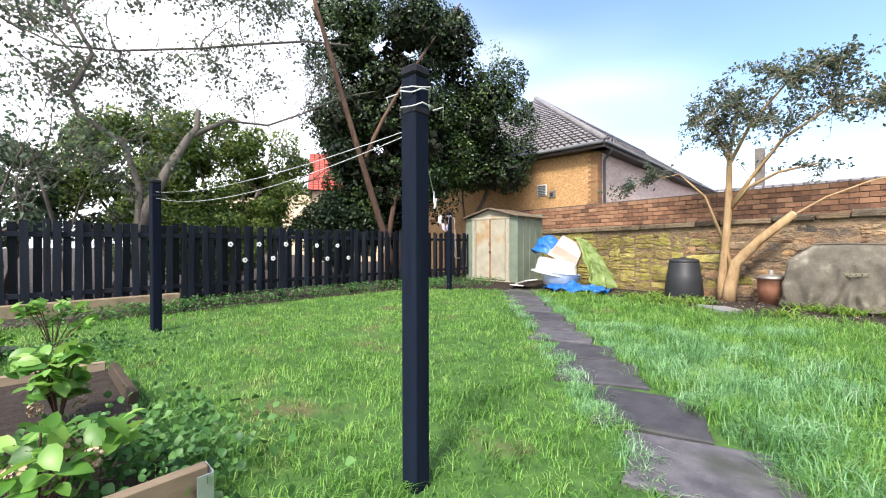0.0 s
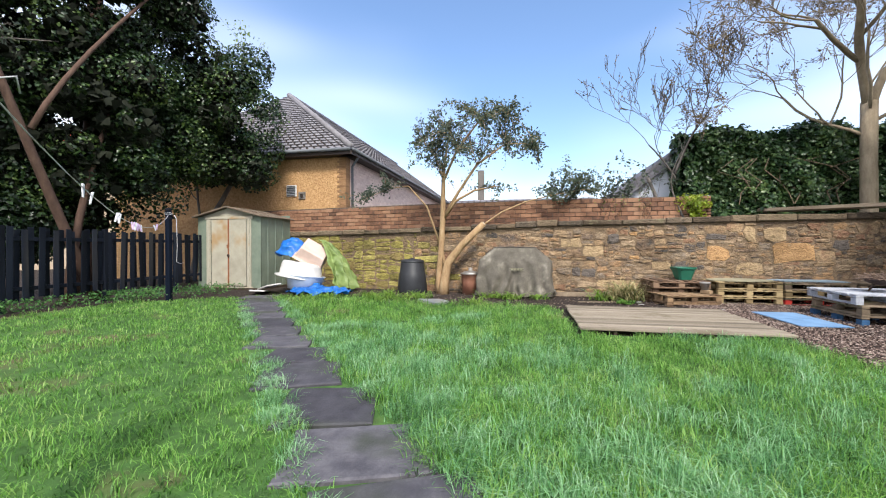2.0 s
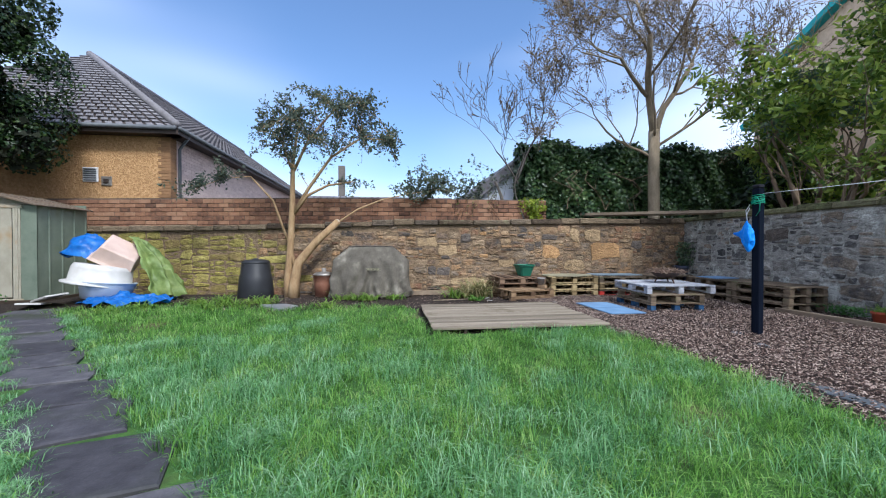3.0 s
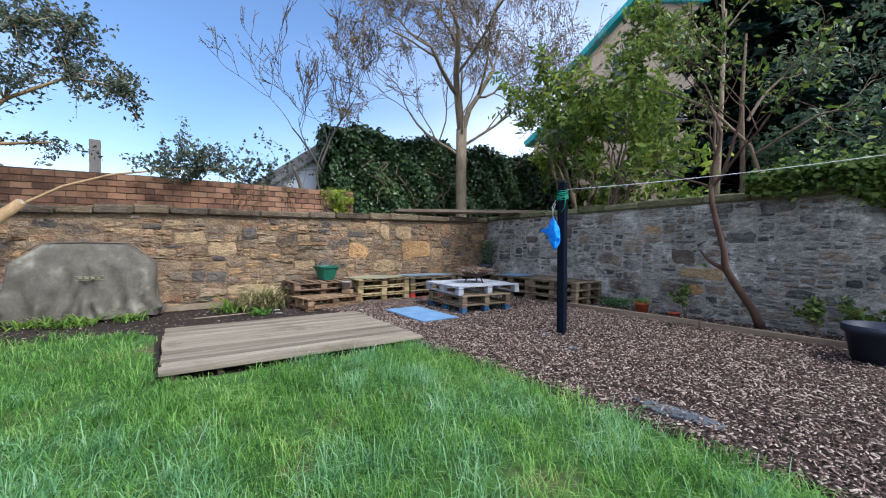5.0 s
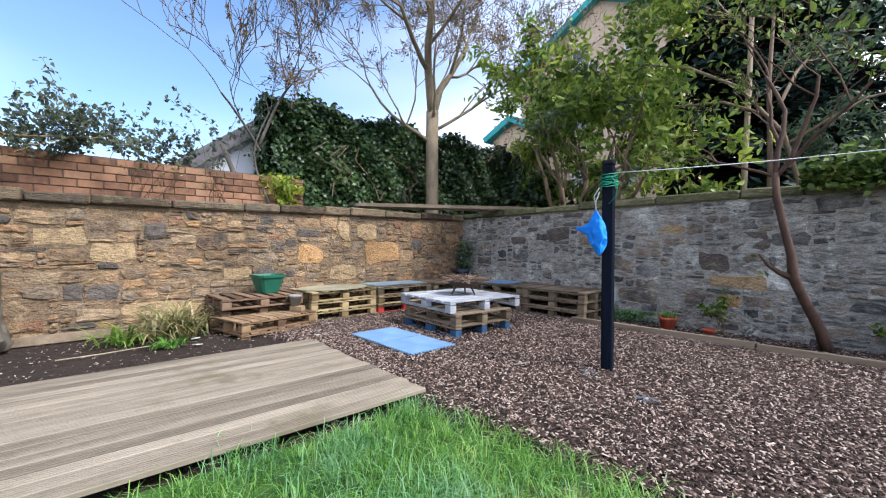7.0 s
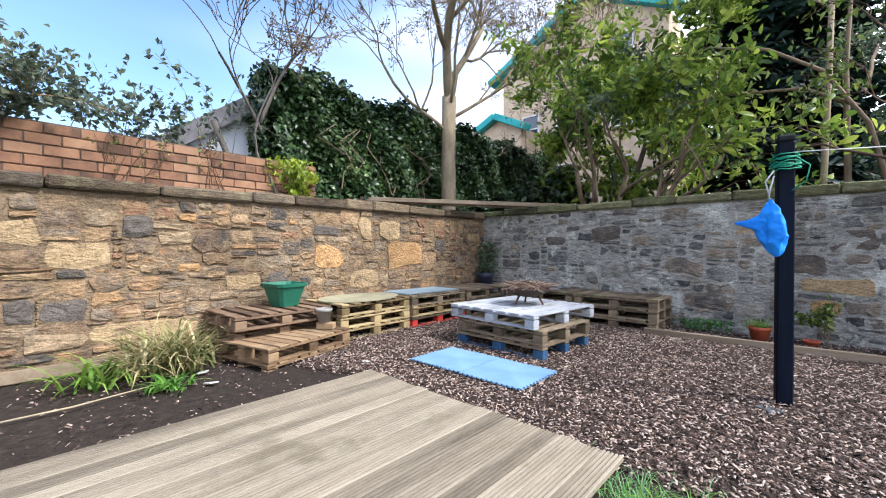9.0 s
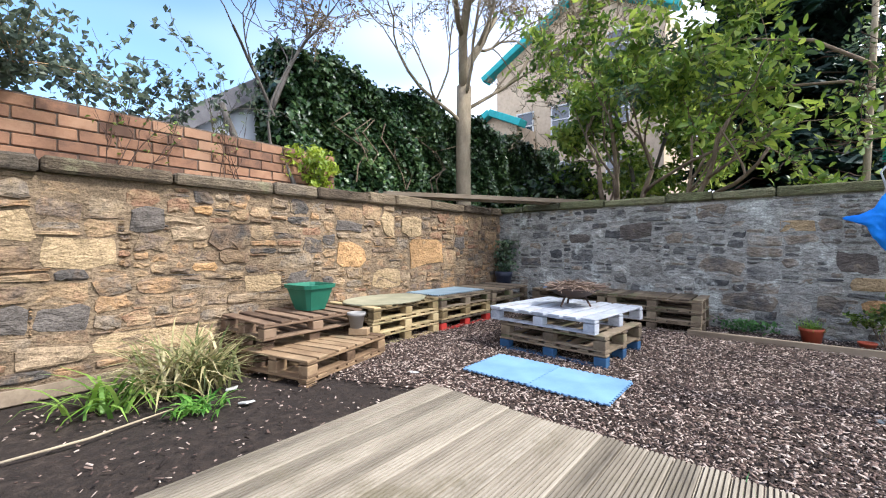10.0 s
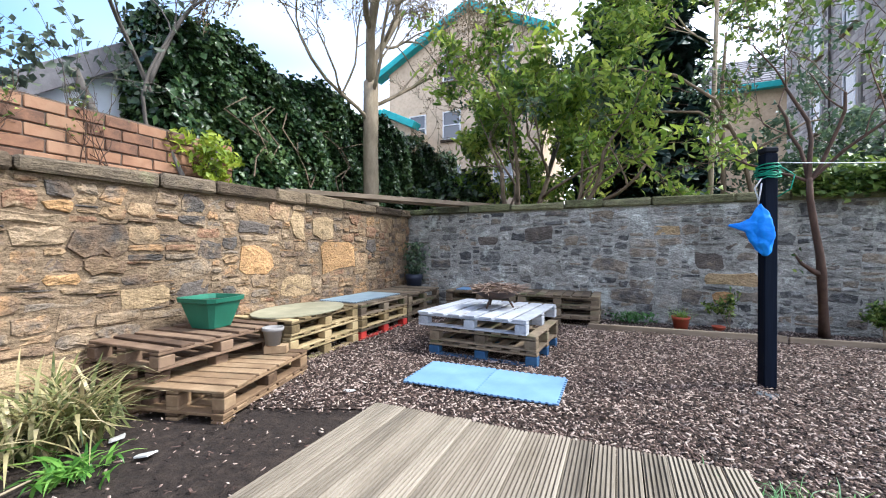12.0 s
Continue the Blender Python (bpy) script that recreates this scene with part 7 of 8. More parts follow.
    limbs = [([Vector(p) for p in ((4.03, -8.36, G - 0.04), (4.09, -8.22, 0.35), (4.2, -7.95, 0.7), (4.27, -7.78, 0.95), (4.29, -7.78, 1.2), (4.35, -7.74, 1.5), (4.41, -7.70, 1.84), (4.42, -7.69, 2.1))], [0.07, 0.055, 0.05, 0.052, 0.042, 0.038, 0.036, 0.032], 9)]
    for way, l, r in (((0.05, -0.1, 1), 1.3, 0.03), ((-0.5, -0.1, 0.9), 1.1, 0.026), ((0.25, -0.3, 1), 1.2, 0.028), ((-0.85, 0.15, 0.6), 1.1, 0.022), ((0.8, -0.1, 0.5), 0.8, 0.02)):
        grow(rng, (4.42, -7.70, 2.06), way, l, r, 4, limbs, spread=0.8, kids=(2, 3), shrink=0.72, wander=0.16, lift=0.06)
    limbs.append(([Vector((4.27, -7.78, 0.94)), Vector((4.38, -7.74, 1.0)), Vector((4.48, -7.72, 1.08)), Vector((4.56, -7.7, 1.2))], [0.04, 0.03, 0.02, 0.01], 1))
    put("trunk", limbs_mesh("trunk", limbs, M["bark_dark"]), ob)
    put("crown", leaf_mesh("crown", twig_points(limbs, rs, 5, 0.08, 1), 0.045, M["shrub"], rs, 0.3, 2.0), ob)
    # ivy spilling over the grey wall further west
    ob = thing("wall_ivy", "ivy spilling over the top of the grey wall", "ivy")
    rs = np.random.RandomState(89)
    n = 5200
    x = rs.uniform(-1.0, 4.3, n)
    edge = np.clip((4.2 - x) / 2.2, 0, 1)
    drop = rs.uniform(0, 1, n) ** 1.6 * (0.15 + 0.75 * edge * (0.6 + 0.4 * np.sin(x * 5)))
    p = np.stack([x, -8.62 + rs.uniform(0, 0.14, n), 2.22 + 0.12 * edge + rs.normal(0, 0.06, n) - drop], 1)
    m = 2600
    p2 = np.stack([rs.uniform(-1.0, 4.0, m), rs.uniform(-9.3, -8.6, m), 2.2 + np.abs(rs.normal(0, 0.16, m))], 1)
    put("leaves", leaf_mesh("leaves", np.concatenate([p, p2]), 0.075, M["shrub"], rs, 0.3, 1.2, np.tile(np.array([[0, 0.7, 0.6]]), (n + m, 1))), ob)


dead_bud = surf("leaf_bud", [(0.12, 0.08, 0.045), (0.24, 0.17, 0.09)], 8, 0.9, 0, island=0.3)
M["dead_bud"] = dead_bud
M["bark_syc"] = surf("sycamore_bark", [(0.13, 0.10, 0.068), (0.25, 0.20, 0.135), (0.36, 0.30, 0.215)], 7, 0.9, 0.9, stretch=(1, 1, 0.35), fine=50, stain=(0.12, 0.12, 0.06), stain_amt=0.25, dist=0.015)


def small_plants():
    def clump(name, label, x, y, z, me, category="plant", rz=0, group=""):
        ob = thing(name, label, category, group, at=pose(x, y, z, 0, 0, rz))
        tagged(put("leaves", me, ob), kind="stuff")
        return ob
    clump("sedge_clump", "arching clump of straw and green strap leaves", 9.6, -2.8, G, straps("sedge_clump", 330, 0.13, 0.68, 0.0115, M["strap"], 1, 0.85))
    clump("day_lily", "fresh green strap leaves beside the sedge", 9.55, -2.3, G, straps("day_lily", 60, 0.09, 0.5, 0.013, M["bulb"], 2, 0.55))
    clump("green_weed", "small bright green weed in the soil", 9.05, -2.66, G, straps("green_weed", 80, 0.07, 0.2, 0.012, M["hydrangea"], 3, 0.6))
    bulbs = [straps("bulb_clump", 60, 0.09, 0.34, 0.010, M["bulb"], 10 + k, 0.45) for k in range(4)]
    rng = random.Random(12)
    for i, (x, y) in enumerate(((8.75, 2.0), (9.0, 2.3), (8.9, 2.7), (9.2, 3.0), (9.3, 1.9), (9.1, 1.6), (8.5, 2.5), (9.5, 2.6), (9.45, -0.15), (9.4, -0.45), (9.5, -0.95), (8.4, 0.35), (8.35, 4.1), (8.6, 3.7), (9.6, 0.2))):
        clump("bluebell_clump", "low clump of green bulb leaves in the bed", x, y, G, bulbs[i % 4], "plant", rng.uniform(0, 360), "bulb clumps")
    # hydrangeas in the raised bed
    for i, (x, y, z, h, w) in enumerate(((0.02, 2.0, G + 0.1, 0.42, 0.28), (0.12, 3.1, G + 0.1, 0.45, 0.2), (0.18, 5.9, G, 0.55, 0.34), (-0.35, 2.5, G + 0.1, 0.5, 0.3), (-0.45, 5.7, G, 0.4, 0.3))):
        ob = thing("hydrangea", "young hydrangea with fresh green leaves and old stems", "shrub", "hydrangeas", at=pose(x, y, z))
        rs, rng = np.random.RandomState(60 + i), random.Random(60 + i)
        ps, us = [], []
        for k in range(11):
            a, r = rng.uniform(0, 6.28), w * rng.uniform(0.15, 1)
            tip = Vector((r * math.cos(a), r * math.sin(a), h * rng.uniform(0.5, 1.05)))
            put("stem", Build().tube([(0, 0, 0), tip * 0.5 + Vector((0, 0, 0.04)), tip], [0.006, 0.005, 0.0035], 5).done("stem", M["bark_dark"]), ob)
            for q in range(10):
                d = Vector((math.cos(2.4 * q), math.sin(2.4 * q), 0.25)).normalized()
                ps.append(tip + d * rng.uniform(0.025, 0.07) - Vector((0, 0, 0.012 * q)))
                us.append(Vector((d.x * 0.45, d.y * 0.45, 0.9)))
        put("leaves", leaf_mesh("leaves", np.array(ps), 0.066, M["hydrangea"], rs, 0.4, 1.55, np.array(us), oval=True), ob)
        if i in (0, 1, 3):
            for k in range(5):
                c = np.array([[rng.gauss(0, w * 0.55), rng.gauss(0, w * 0.55), rng.uniform(0.1, 0.28)]])
                d = rs.normal(size=(34, 3))
                d /= np.linalg.norm(d, axis=1)[:, None]
                hd = put("dry_flower", leaf_mesh("dry_flower", c + d * 0.035, 0.022, M["dead_flower"], rs, 0.0, 1.1, d), ob, None, "faded brown flower head")
                tagged(hd, "faded brown flower head", kind="stuff")
    # ground cover
    for i, (cx, cy, sx, sy, n, h) in enumerate(((0.42, 2.25, 0.22, 0.35, 420, 0.24), (0.3, 5.3, 0.4, 0.4, 260, 0.15), (1.5, 7.9, 0.9, 0.12, 420, 0.22), (4.8, 8.1, 1.6, 0.1, 520, 0.25), (7.6, 7.7, 0.5, 0.25, 300, 0.25), (6.3, -8.42, 0.15, 0.1, 110, 0.16), (9.0, 7.3, 0.6, 0.3, 240, 0.2))):
        rs = np.random.RandomState(100 + i)
        n *= 3
        p = np.stack([cx + rs.normal(0, sx, n), cy + rs.normal(0, sy, n), G + 0.02 + h * rs.uniform(0, 1, n) ** 0.8], 1)
        ob = new("ground_cover", leaf_mesh("ground_cover", p, 0.036, M["cover_leaf"], rs, 0.9, 1.15, oval=i == 0))
        tagged(ob, "low leafy ground cover at the lawn's edge", "plant", kind="stuff")
    clump("pot_grass", "fine grassy plant in a red pot", 5.68, -8.2, G + 0.15, straps("pot_grass", 120, 0.05, 0.24, 0.003, M["bulb"], 7, 0.9))
    # ferny shrub by the grey wall and others
    for i, (x, y, h) in enumerate(((5.05, -8.4, 0.42), (3.45, -8.35, 0.35), (3.05, -8.4, 0.4))):
        ob, _ = tree("small_shrub", "small green shrub at the foot of the wall", [((x, y, G), (0.1 * k - 0.1, 0.1, 1), h * 0.7, 0.008, 2) for k in range(3)], 110 + i, M["bark"], M["shrub"], 7, 0.035, 0.03, 1, aspect=2.2, category="shrub", tip=0.002)
    # plants rooted in the east coping
    for i, (x, y, w) in enumerate(((10.55, -2.75, 0.35), (10.6, -3.7, 0.25))):
        tree("wall_shrub", "bare brown stems growing from the wall top", [((x, y + 0.06 * k, 1.9), (0.05, rngw.uniform(-.8, .8), 1), 0.38, 0.006, 2) for k in range(6)], 120 + i, M["bark_dark"], M["shrub"], 1, 0.025, 0.03, 0, category="shrub", tip=0.002, wander=0.15)
    bush("golden_shrub", "lime-green shrub at the end of the brick wall", (10.62, -4.5, 2.28), (0.34, 0.36, 0.2), 125, M["lime"], 30, 14, 0.04, 0.10, 3, aspect=2.6)
    bush("golden_shrub", "lime-green tuft hanging over the wall coping", (10.5, -4.6, 2.02), (0.14, 0.2, 0.1), 126, M["lime"], 8, 24, 0.04, 0.07, 0, aspect=2.0)
    rs = np.random.RandomState(9)
    for i, (y, h) in enumerate(((-1.5, 0.5), (-2.0, 0.55), (-2.5, 0.45), (-3.1, 0.4), (-3.7, 0.75))):
        tree("wall_creeper", "thin leafy creeper rising behind the brick wall", [((11.0, y + 0.1 * k, 1.9), (0.05, rngw.uniform(-.6, .6), 1), h + 0.25, 0.008, 2) for k in range(3)], 140 + i, M["bark_grey"], M["cherry_leaf"], 9 if i < 4 else 5, 0.05, 0.035, 1, category="creeper", tip=0.002, wander=0.2)
    # climber in the corner by the dark pot
    n = 420
    ob = new("corner_climber", leaf_mesh("corner_climber", np.stack([10.12 + rs.normal(0, 0.12, n), -8.5 + rs.normal(0, 0.07, n), rs.uniform(0.75, 1.35, n)], 1), 0.05, M["bluegreen"], rs, 0.2, 1.3))
    tagged(ob, "thin green climber above the dark pot", "plant", kind="stuff")
    # fallen litter
    for i, (x, y) in enumerate(((8.45, -4.25), (8.9, -3.0), (9.3, -3.05))):
        v, f = slab_poly([(0, 0), (0.09, 0.01), (0.1, 0.05), (0.03, 0.07)], 0, 0.012, 0.003, 0.004)
        ob = new("scrap", mesh_data("scrap", v, f, M["tub_white"]))
        ob.matrix_world = pose(x, y, G + 0.012, 8, 5, 40 * i)
        tagged(ob, "small pale litter scrap on the ground", "litter")
    st = new("stick", Build().tube([(9.05, -1.75, G + 0.02), (9.02, -2.1, G + 0.03), (9.1, -2.35, G + 0.025), (9.18, -2.62, G + 0.02)], [0.008, 0.008, 0.007, 0.005], 6).done("stick", M["bark_pale"], True))
    tagged(st, "pale bare stick lying on the soil", "stick")


lawn_grass()
bark_chips()
cherry()
ivy_tree()
behind_fence()
ivy_hedge()
south_trees()
small_plants()

# ---- buildings ----
def window(parent, m, w, h, bars=1):
    """A sash window: panes, frame, sill. Local: x across, y out, z up."""
    win = put("window", cbox("window", w, 0.05, h, M["pane"], 0.004), parent, m)
    for sx in (-1, 1):
        put("window_frame", cbox("window_frame", 0.07, 0.10, h + 0.07, M["trim_white"], 0.006), win, pose(sx * w / 2, 0.02, 0))
    for z in (-h / 2, 0, h / 2):
        put("window_bar", cbox("window_bar", w, 0.09, 0.06, M["trim_white"], 0.006), win, pose(0, 0.02, z))
    put("window_sill", cbox("window_sill", w + 0.3, 0.22, 0.12, M["coping"], 0.01), win, pose(0, 0.05, -h / 2 - 0.1))
    return win


def tiles(parent, name, a, b, c, d, rows, cols, material):
    """Overlapping roof tiles between an eave a-b and an upper edge d-c."""
    a, b, c, d = [Vector(p) for p in (a, b, c, d)]
    n = (b - a).cross(d - a).normalized()
    if n.z < 0:
        n = -n
    bl = Build()
    for r in range(rows):
        t0, t1 = r / rows, min(1.0, (r + 1.08) / rows)
        l0, r0, l1, r1 = a.lerp(d, t0), b.lerp(c, t0), a.lerp(d, t1), b.lerp(c, t1)
        k = max(1, int(cols * (r0 - l0).length / (b - a).length))
        for j in range(k):
            u0, u1 = j / k + 0.004, (j + 1) / k - 0.004
            p = [l0.lerp(r0, u0), l0.lerp(r0, u1), l1.lerp(r1, u1), l1.lerp(r1, u0)]
            v = [p[0] + n * 0.06, p[1] + n * 0.06, p[2] + n * 0.015, p[3] + n * 0.015, p[0] + n * 0.0, p[1] + n * 0.0]
            bl.add(v, [(0, 1, 2, 3), (4, 5, 1, 0), (0, 3, 4), (1, 5, 2)])
    ob = put(name, bl.done(name, material), parent)
    tagged(ob, kind="stuff")
    put("roof_deck", mesh_data("roof_deck", [a, b, c, d], [(0, 1, 2, 3)], M["fascia"]), parent)


def harled_house():
    ob = thing("harled_house", "pebbledashed bungalow with grey tiled hipped roof", "house")
    C = Vector((12.84, 5.27, 0))
    u = Vector((0.0, 1.0, 0))
    v = Vector((1.0, 0.0, 0))
    E = 4.5
    ang = math.degrees(math.atan2(u.y, u.x))
    put("wall", cbox("wall", 9.6, 0.3, E, M["harl"], 0.01, True), ob, Matrix.Translation(C + u * 4.8 + v * 0.15) @ pose(0, 0, 0, 0, 0, ang), "brown pebbledash wall")
    angv = math.degrees(math.atan2(v.y, v.x))
    side = put("side_wall", cbox("side_wall", 20, 0.3, E, M["pinkwall"], 0.01, True), ob, Matrix.Translation(C + v * 10.3 + u * 0.16) @ pose(0, 0, 0, 0, 0, angv), "pale pinkish brick side wall")
    b = Build()
    for r in range(24):
        for j in range(64):
            x = -9.7 + j * 0.305 + (0.15 if r % 2 else 0)
            b.box(0.295, 0.02, 0.088, pose(x, -0.155, 2.3 + 0.0965 * r), 0.003)
    o2 = put("wall_bricks", b.done("wall_bricks", M["pinkwall"]), side)
    tagged(o2, kind="stuff")
    for k in range(30):
        w = 0.24 if k % 2 else 0.32
        put("quoin", cbox("quoin", w, 0.34, 0.078, M["quoin"], 0.005), ob, Matrix.Translation(C + u * (w / 2 - 0.012) + v * 0.15 + Vector((0, 0, 2.0 + 0.083 * k))) @ pose(0, 0, 0, 0, 0, ang))
    # roof
    over = 0.35
    c0 = C - u * over - v * over + Vector((0, 0, E))
    c1 = C + u * (9.6 + over) - v * over + Vector((0, 0, E))
    c2 = C + v * 20 - u * over + Vector((0, 0, E))
    ap = C + u * 4.8 + v * 4.2 + Vector((0, 0, 8.25))
    ap2 = C + u * 4.8 + v * 20 + Vector((0, 0, 8.25))
    c3 = C + v * 20 + u * 9.95 + Vector((0, 0, E))
    tiles(ob, "roof_front", c1, c0, ap, ap, 26, 40, M["roof"])
    tiles(ob, "roof_side", c0, c2, ap2, ap, 26, 60, M["roof"])
    tiles(ob, "roof_far_side", c3, c1, ap, ap2, 6, 8, M["roof"])
    rd = Build().tube([c0 + Vector((0, 0, 0.07)), ap + Vector((0, 0, 0.07)), ap2 + Vector((0, 0, 0.07))], 0.11, 8)
    put("ridge", rd.done("ridge", M["roof"], True), ob)
    for a, b2 in ((c0, c1), (c0, c2)):
        d = (b2 - a).normalized()
        mid = a.lerp(b2, 0.5)
        ln = (b2 - a).length
        m = Matrix.Translation(mid) @ pose(0, 0, 0, 0, 0, math.degrees(math.atan2(d.y, d.x)))
        put("fascia", cbox("fascia", ln, 0.04, 0.2, M["fascia"], 0.004), ob, m @ pose(0, 0.0, -0.08))
        put("gutter", Build().tube([(-ln / 2, 0, 0), (ln / 2, 0, 0)], 0.06, 8).done("gutter", M["gutter"], True), ob, m @ pose(0, -0.06 if a is c0 and b2 is c2 else 0.06, -0.02))
        put("soffit", cbox("soffit", ln, 0.4, 0.03, M["fascia"], 0.004), ob, m @ pose(0, 0.2 if a is c0 and b2 is c2 else -0.2, -0.17))
    q = C + v * 0.35 - u * 0.08
    put("downpipe", Build().tube([(q.x - 0.1, q.y - 0.3, E - 0.1), (q.x, q.y, E - 0.45), (q.x, q.y, 1.5)], 0.045, 8).done("downpipe", M["gutter"], True), ob)
    # vents
    P = C + u * 2.02 - v * 0.01 + Vector((0, 0, 3.22))
    vent = put("vent", cbox("vent", 0.38, 0.05, 0.40, M["trim_white"], 0.01), ob, Matrix.Translation(P) @ pose(0, 0, 0, 0, 0, ang), "white louvred wall vent")
    for k in range(6):
        put("louvre", cbox("louvre", 0.31, 0.03, 0.03, M["gutter"], 0.004), vent, pose(0, 0.035, -0.15 + 0.06 * k, 30, 0, 0))
    P2 = C + u * 1.62 - v * 0.01 + Vector((0, 0, 3.05))
    sv = put("vent", cbox("vent", 0.26, 0.05, 0.26, M["galv"], 0.01), ob, Matrix.Translation(P2) @ pose(0, 0, 0, 0, 0, ang), "small square flue vent")
    put("flue", cbox("flue", 0.12, 0.08, 0.12, M["fascia"], 0.01), sv, pose(0, 0.02, 0))


def far_houses():
    # red-roofed house beyond the trees
    ob = thing("red_roof_house", "distant buff house with bright red tiled roof", "house")
    put("wall", cbox("wall", 9, 7, 5.2, M["flat_wall"], 0.02, True), ob, pose(19.8, 27.3, 0, 0, 0, -30))
    m = pose(19.8, 27.3, 0, 0, 0, -30)
    q = [m @ Vector(p) for p in ((-4.8, -3.9, 5.2), (4.8, -3.9, 5.2), (4.8, 0, 8.6), (-4.8, 0, 8.6), (-4.8, 3.9, 5.2), (4.8, 3.9, 5.2))]
    tiles(ob, "roof", q[0], q[1], q[2], q[3], 16, 26, M["red_roof"])
    tiles(ob, "roof_back", q[5], q[4], q[3], q[2], 4, 6, M["red_roof"])
    gv = [q[0], q[4], q[3]]
    put("gable", mesh_data("gable", gv, [(0, 1, 2)], M["flat_wall"]), ob)
    put("gable", mesh_data("gable", [q[1], q[5], q[2]], [(0, 1, 2)], M["flat_wall"]), ob)
    for k in range(3):
        window(ob, m @ pose(-2.8 + 2.8 * k, -3.52, 3.2, 0, 0, 180), 1.1, 1.4)
    # white-rendered house behind the hedge
    ob = thing("white_house", "white rendered gable behind the ivy", "house")
    gv = [(12.35, -3.3, 0), (12.35, -6.4, 0), (12.35, -6.4, 3.9), (12.35, -4.95, 3.9), (12.35, -3.3, 2.6)]
    gv2 = [(x + 6, y, z) for x, y, z in gv]
    put("wall", mesh_data("wall", gv + gv2, outward(gv + gv2, [(0, 1, 2, 3, 4), (5, 6, 7, 8, 9), (0, 4, 9, 5), (1, 2, 7, 6), (2, 3, 8, 7), (3, 4, 9, 8)]), M["white"]), ob, None, "white rendered gable wall")
    q = Vector((12.2, -3.1, 2.58)), Vector((12.2, -4.98, 4.0))
    d = (q[1] - q[0])
    ml = d.length
    a = math.degrees(math.atan2(d.z, -d.y))
    put("roof", cbox("roof", 6.3, ml, 0.12, M["roof"], 0.01), ob, pose(15.3, -4.04, 3.36, -a, 0, 0), "grey slated roof edge")
    put("barge_board", cbox("barge_board", 0.06, ml, 0.22, M["roof"], 0.01), ob, pose(12.18, -4.04, 3.24, -a, 0, 0), "dark barge board")
    # flats with turquoise eaves
    ob = thing("flats", "buff block of flats with turquoise painted eaves", "apartment building")
    body = [(10.0, -22, 0), (18.9, -22, 0), (18.9, -22, 11.6), (13.9, -22, 14.2), (10.0, -22, 12.2)]
    back = [(x, y - 9, z) for x, y, z in body]
    put("wall", mesh_data("wall", body + back, outward(body + back, [(0, 1, 2, 3, 4), (9, 8, 7, 6, 5), (0, 4, 9, 5), (1, 2, 7, 6), (2, 3, 8, 7), (3, 4, 9, 8)]), M["flat_wall"]), ob)

    def trim(p, q, t=0.35, deep=0.7):
        p, q = Vector(p), Vector(q)
        d = q - p
        m = Matrix.Translation(p.lerp(q, 0.5)) @ d.to_track_quat("X", "Z").to_matrix().to_4x4()
        put("eave", cbox("eave", d.length, deep, t, M["teal"], 0.02), ob, m, "turquoise painted eave board")
    trim((19.7, -21.9, 11.2), (13.9, -21.9, 14.3))
    trim((13.9, -21.9, 14.3), (9.4, -21.9, 12.0))
    for x, z in ((14.9, 11.2), (12.0, 11.0), (14.9, 8.0), (12.0, 8.0), (17.0, 8.0), (14.9, 5), (12.0, 5), (17.0, 5)):
        window(ob, pose(x, -21.98, z, 0, 0, 0), 1.0, 1.5)
    pv = [(16.4, -20, 0), (19.4, -20, 0), (19.4, -20, 7.6), (17.9, -20, 8.3), (16.4, -20, 7.6)]
    pk = [(x, y - 2, z) for x, y, z in pv]
    put("bay", mesh_data("bay", pv + pk, outward(pv + pk, [(0, 1, 2, 3, 4), (9, 8, 7, 6, 5), (0, 4, 9, 5), (1, 2, 7, 6), (2, 3, 8, 7), (3, 4, 9, 8)]), M["flat_wall"]), ob)
    trim((19.8, -19.9, 7.5), (17.9, -19.9, 8.4))
    trim((17.9, -19.9, 8.4), (16.0, -19.9, 7.5))
    # block with a turquoise gutter further west
    ob = thing("flats", "pale block with slate roof and turquoise gutter", "apartment building")
    put("wall", cbox("wall", 10.5, 12, 11.7, M["flat_wall"], 0.02, True), ob, pose(-4.8, -39.7, 0))
    tiles(ob, "roof", (1.1, -33.1, 11.7), (-10.6, -33.1, 11.7), (-9.3, -39.7, 15.9), (-0.3, -39.7, 15.9), 12, 20, M["roof"])
    tiles(ob, "roof_side", (1.1, -45.7, 11.7), (1.1, -33.1, 11.7), (-0.3, -39.7, 15.9), (-0.3, -39.7, 15.9), 12, 20, M["roof"])
    put("eave", cbox("eave", 11.9, 0.4, 0.4, M["teal"], 0.02), ob, pose(-4.8, -33.1, 11.6), "turquoise gutter board")
    put("eave", cbox("eave", 0.4, 12.8, 0.4, M["teal"], 0.02), ob, pose(1.1, -39.4, 11.6), "turquoise gutter board")
    for z in (5.6, 9.0):
        window(ob, pose(0.48, -36.0, z, 0, 0, -90), 1.0, 1.6)
    # stone tenement
    ob = thing("tenement", "dark stone tenement with white sash windows", "building")
    X0, Y0, Y1, HH = -2.1, -29.7, -17.8, 17.0
    put("wall", cbox("wall", 6, Y1 - Y0, HH, M["tenement_bed"], 0.02, True), ob, pose(X0 - 3.02, (Y0 + Y1) / 2, 0))
    wins = [(y, z) for y in (-26.0, -23.0, -20.2) for z in (4.2, 7.6, 11.1, 14.5)]
    rng = random.Random(17)
    b = Build()
    z = 1.6
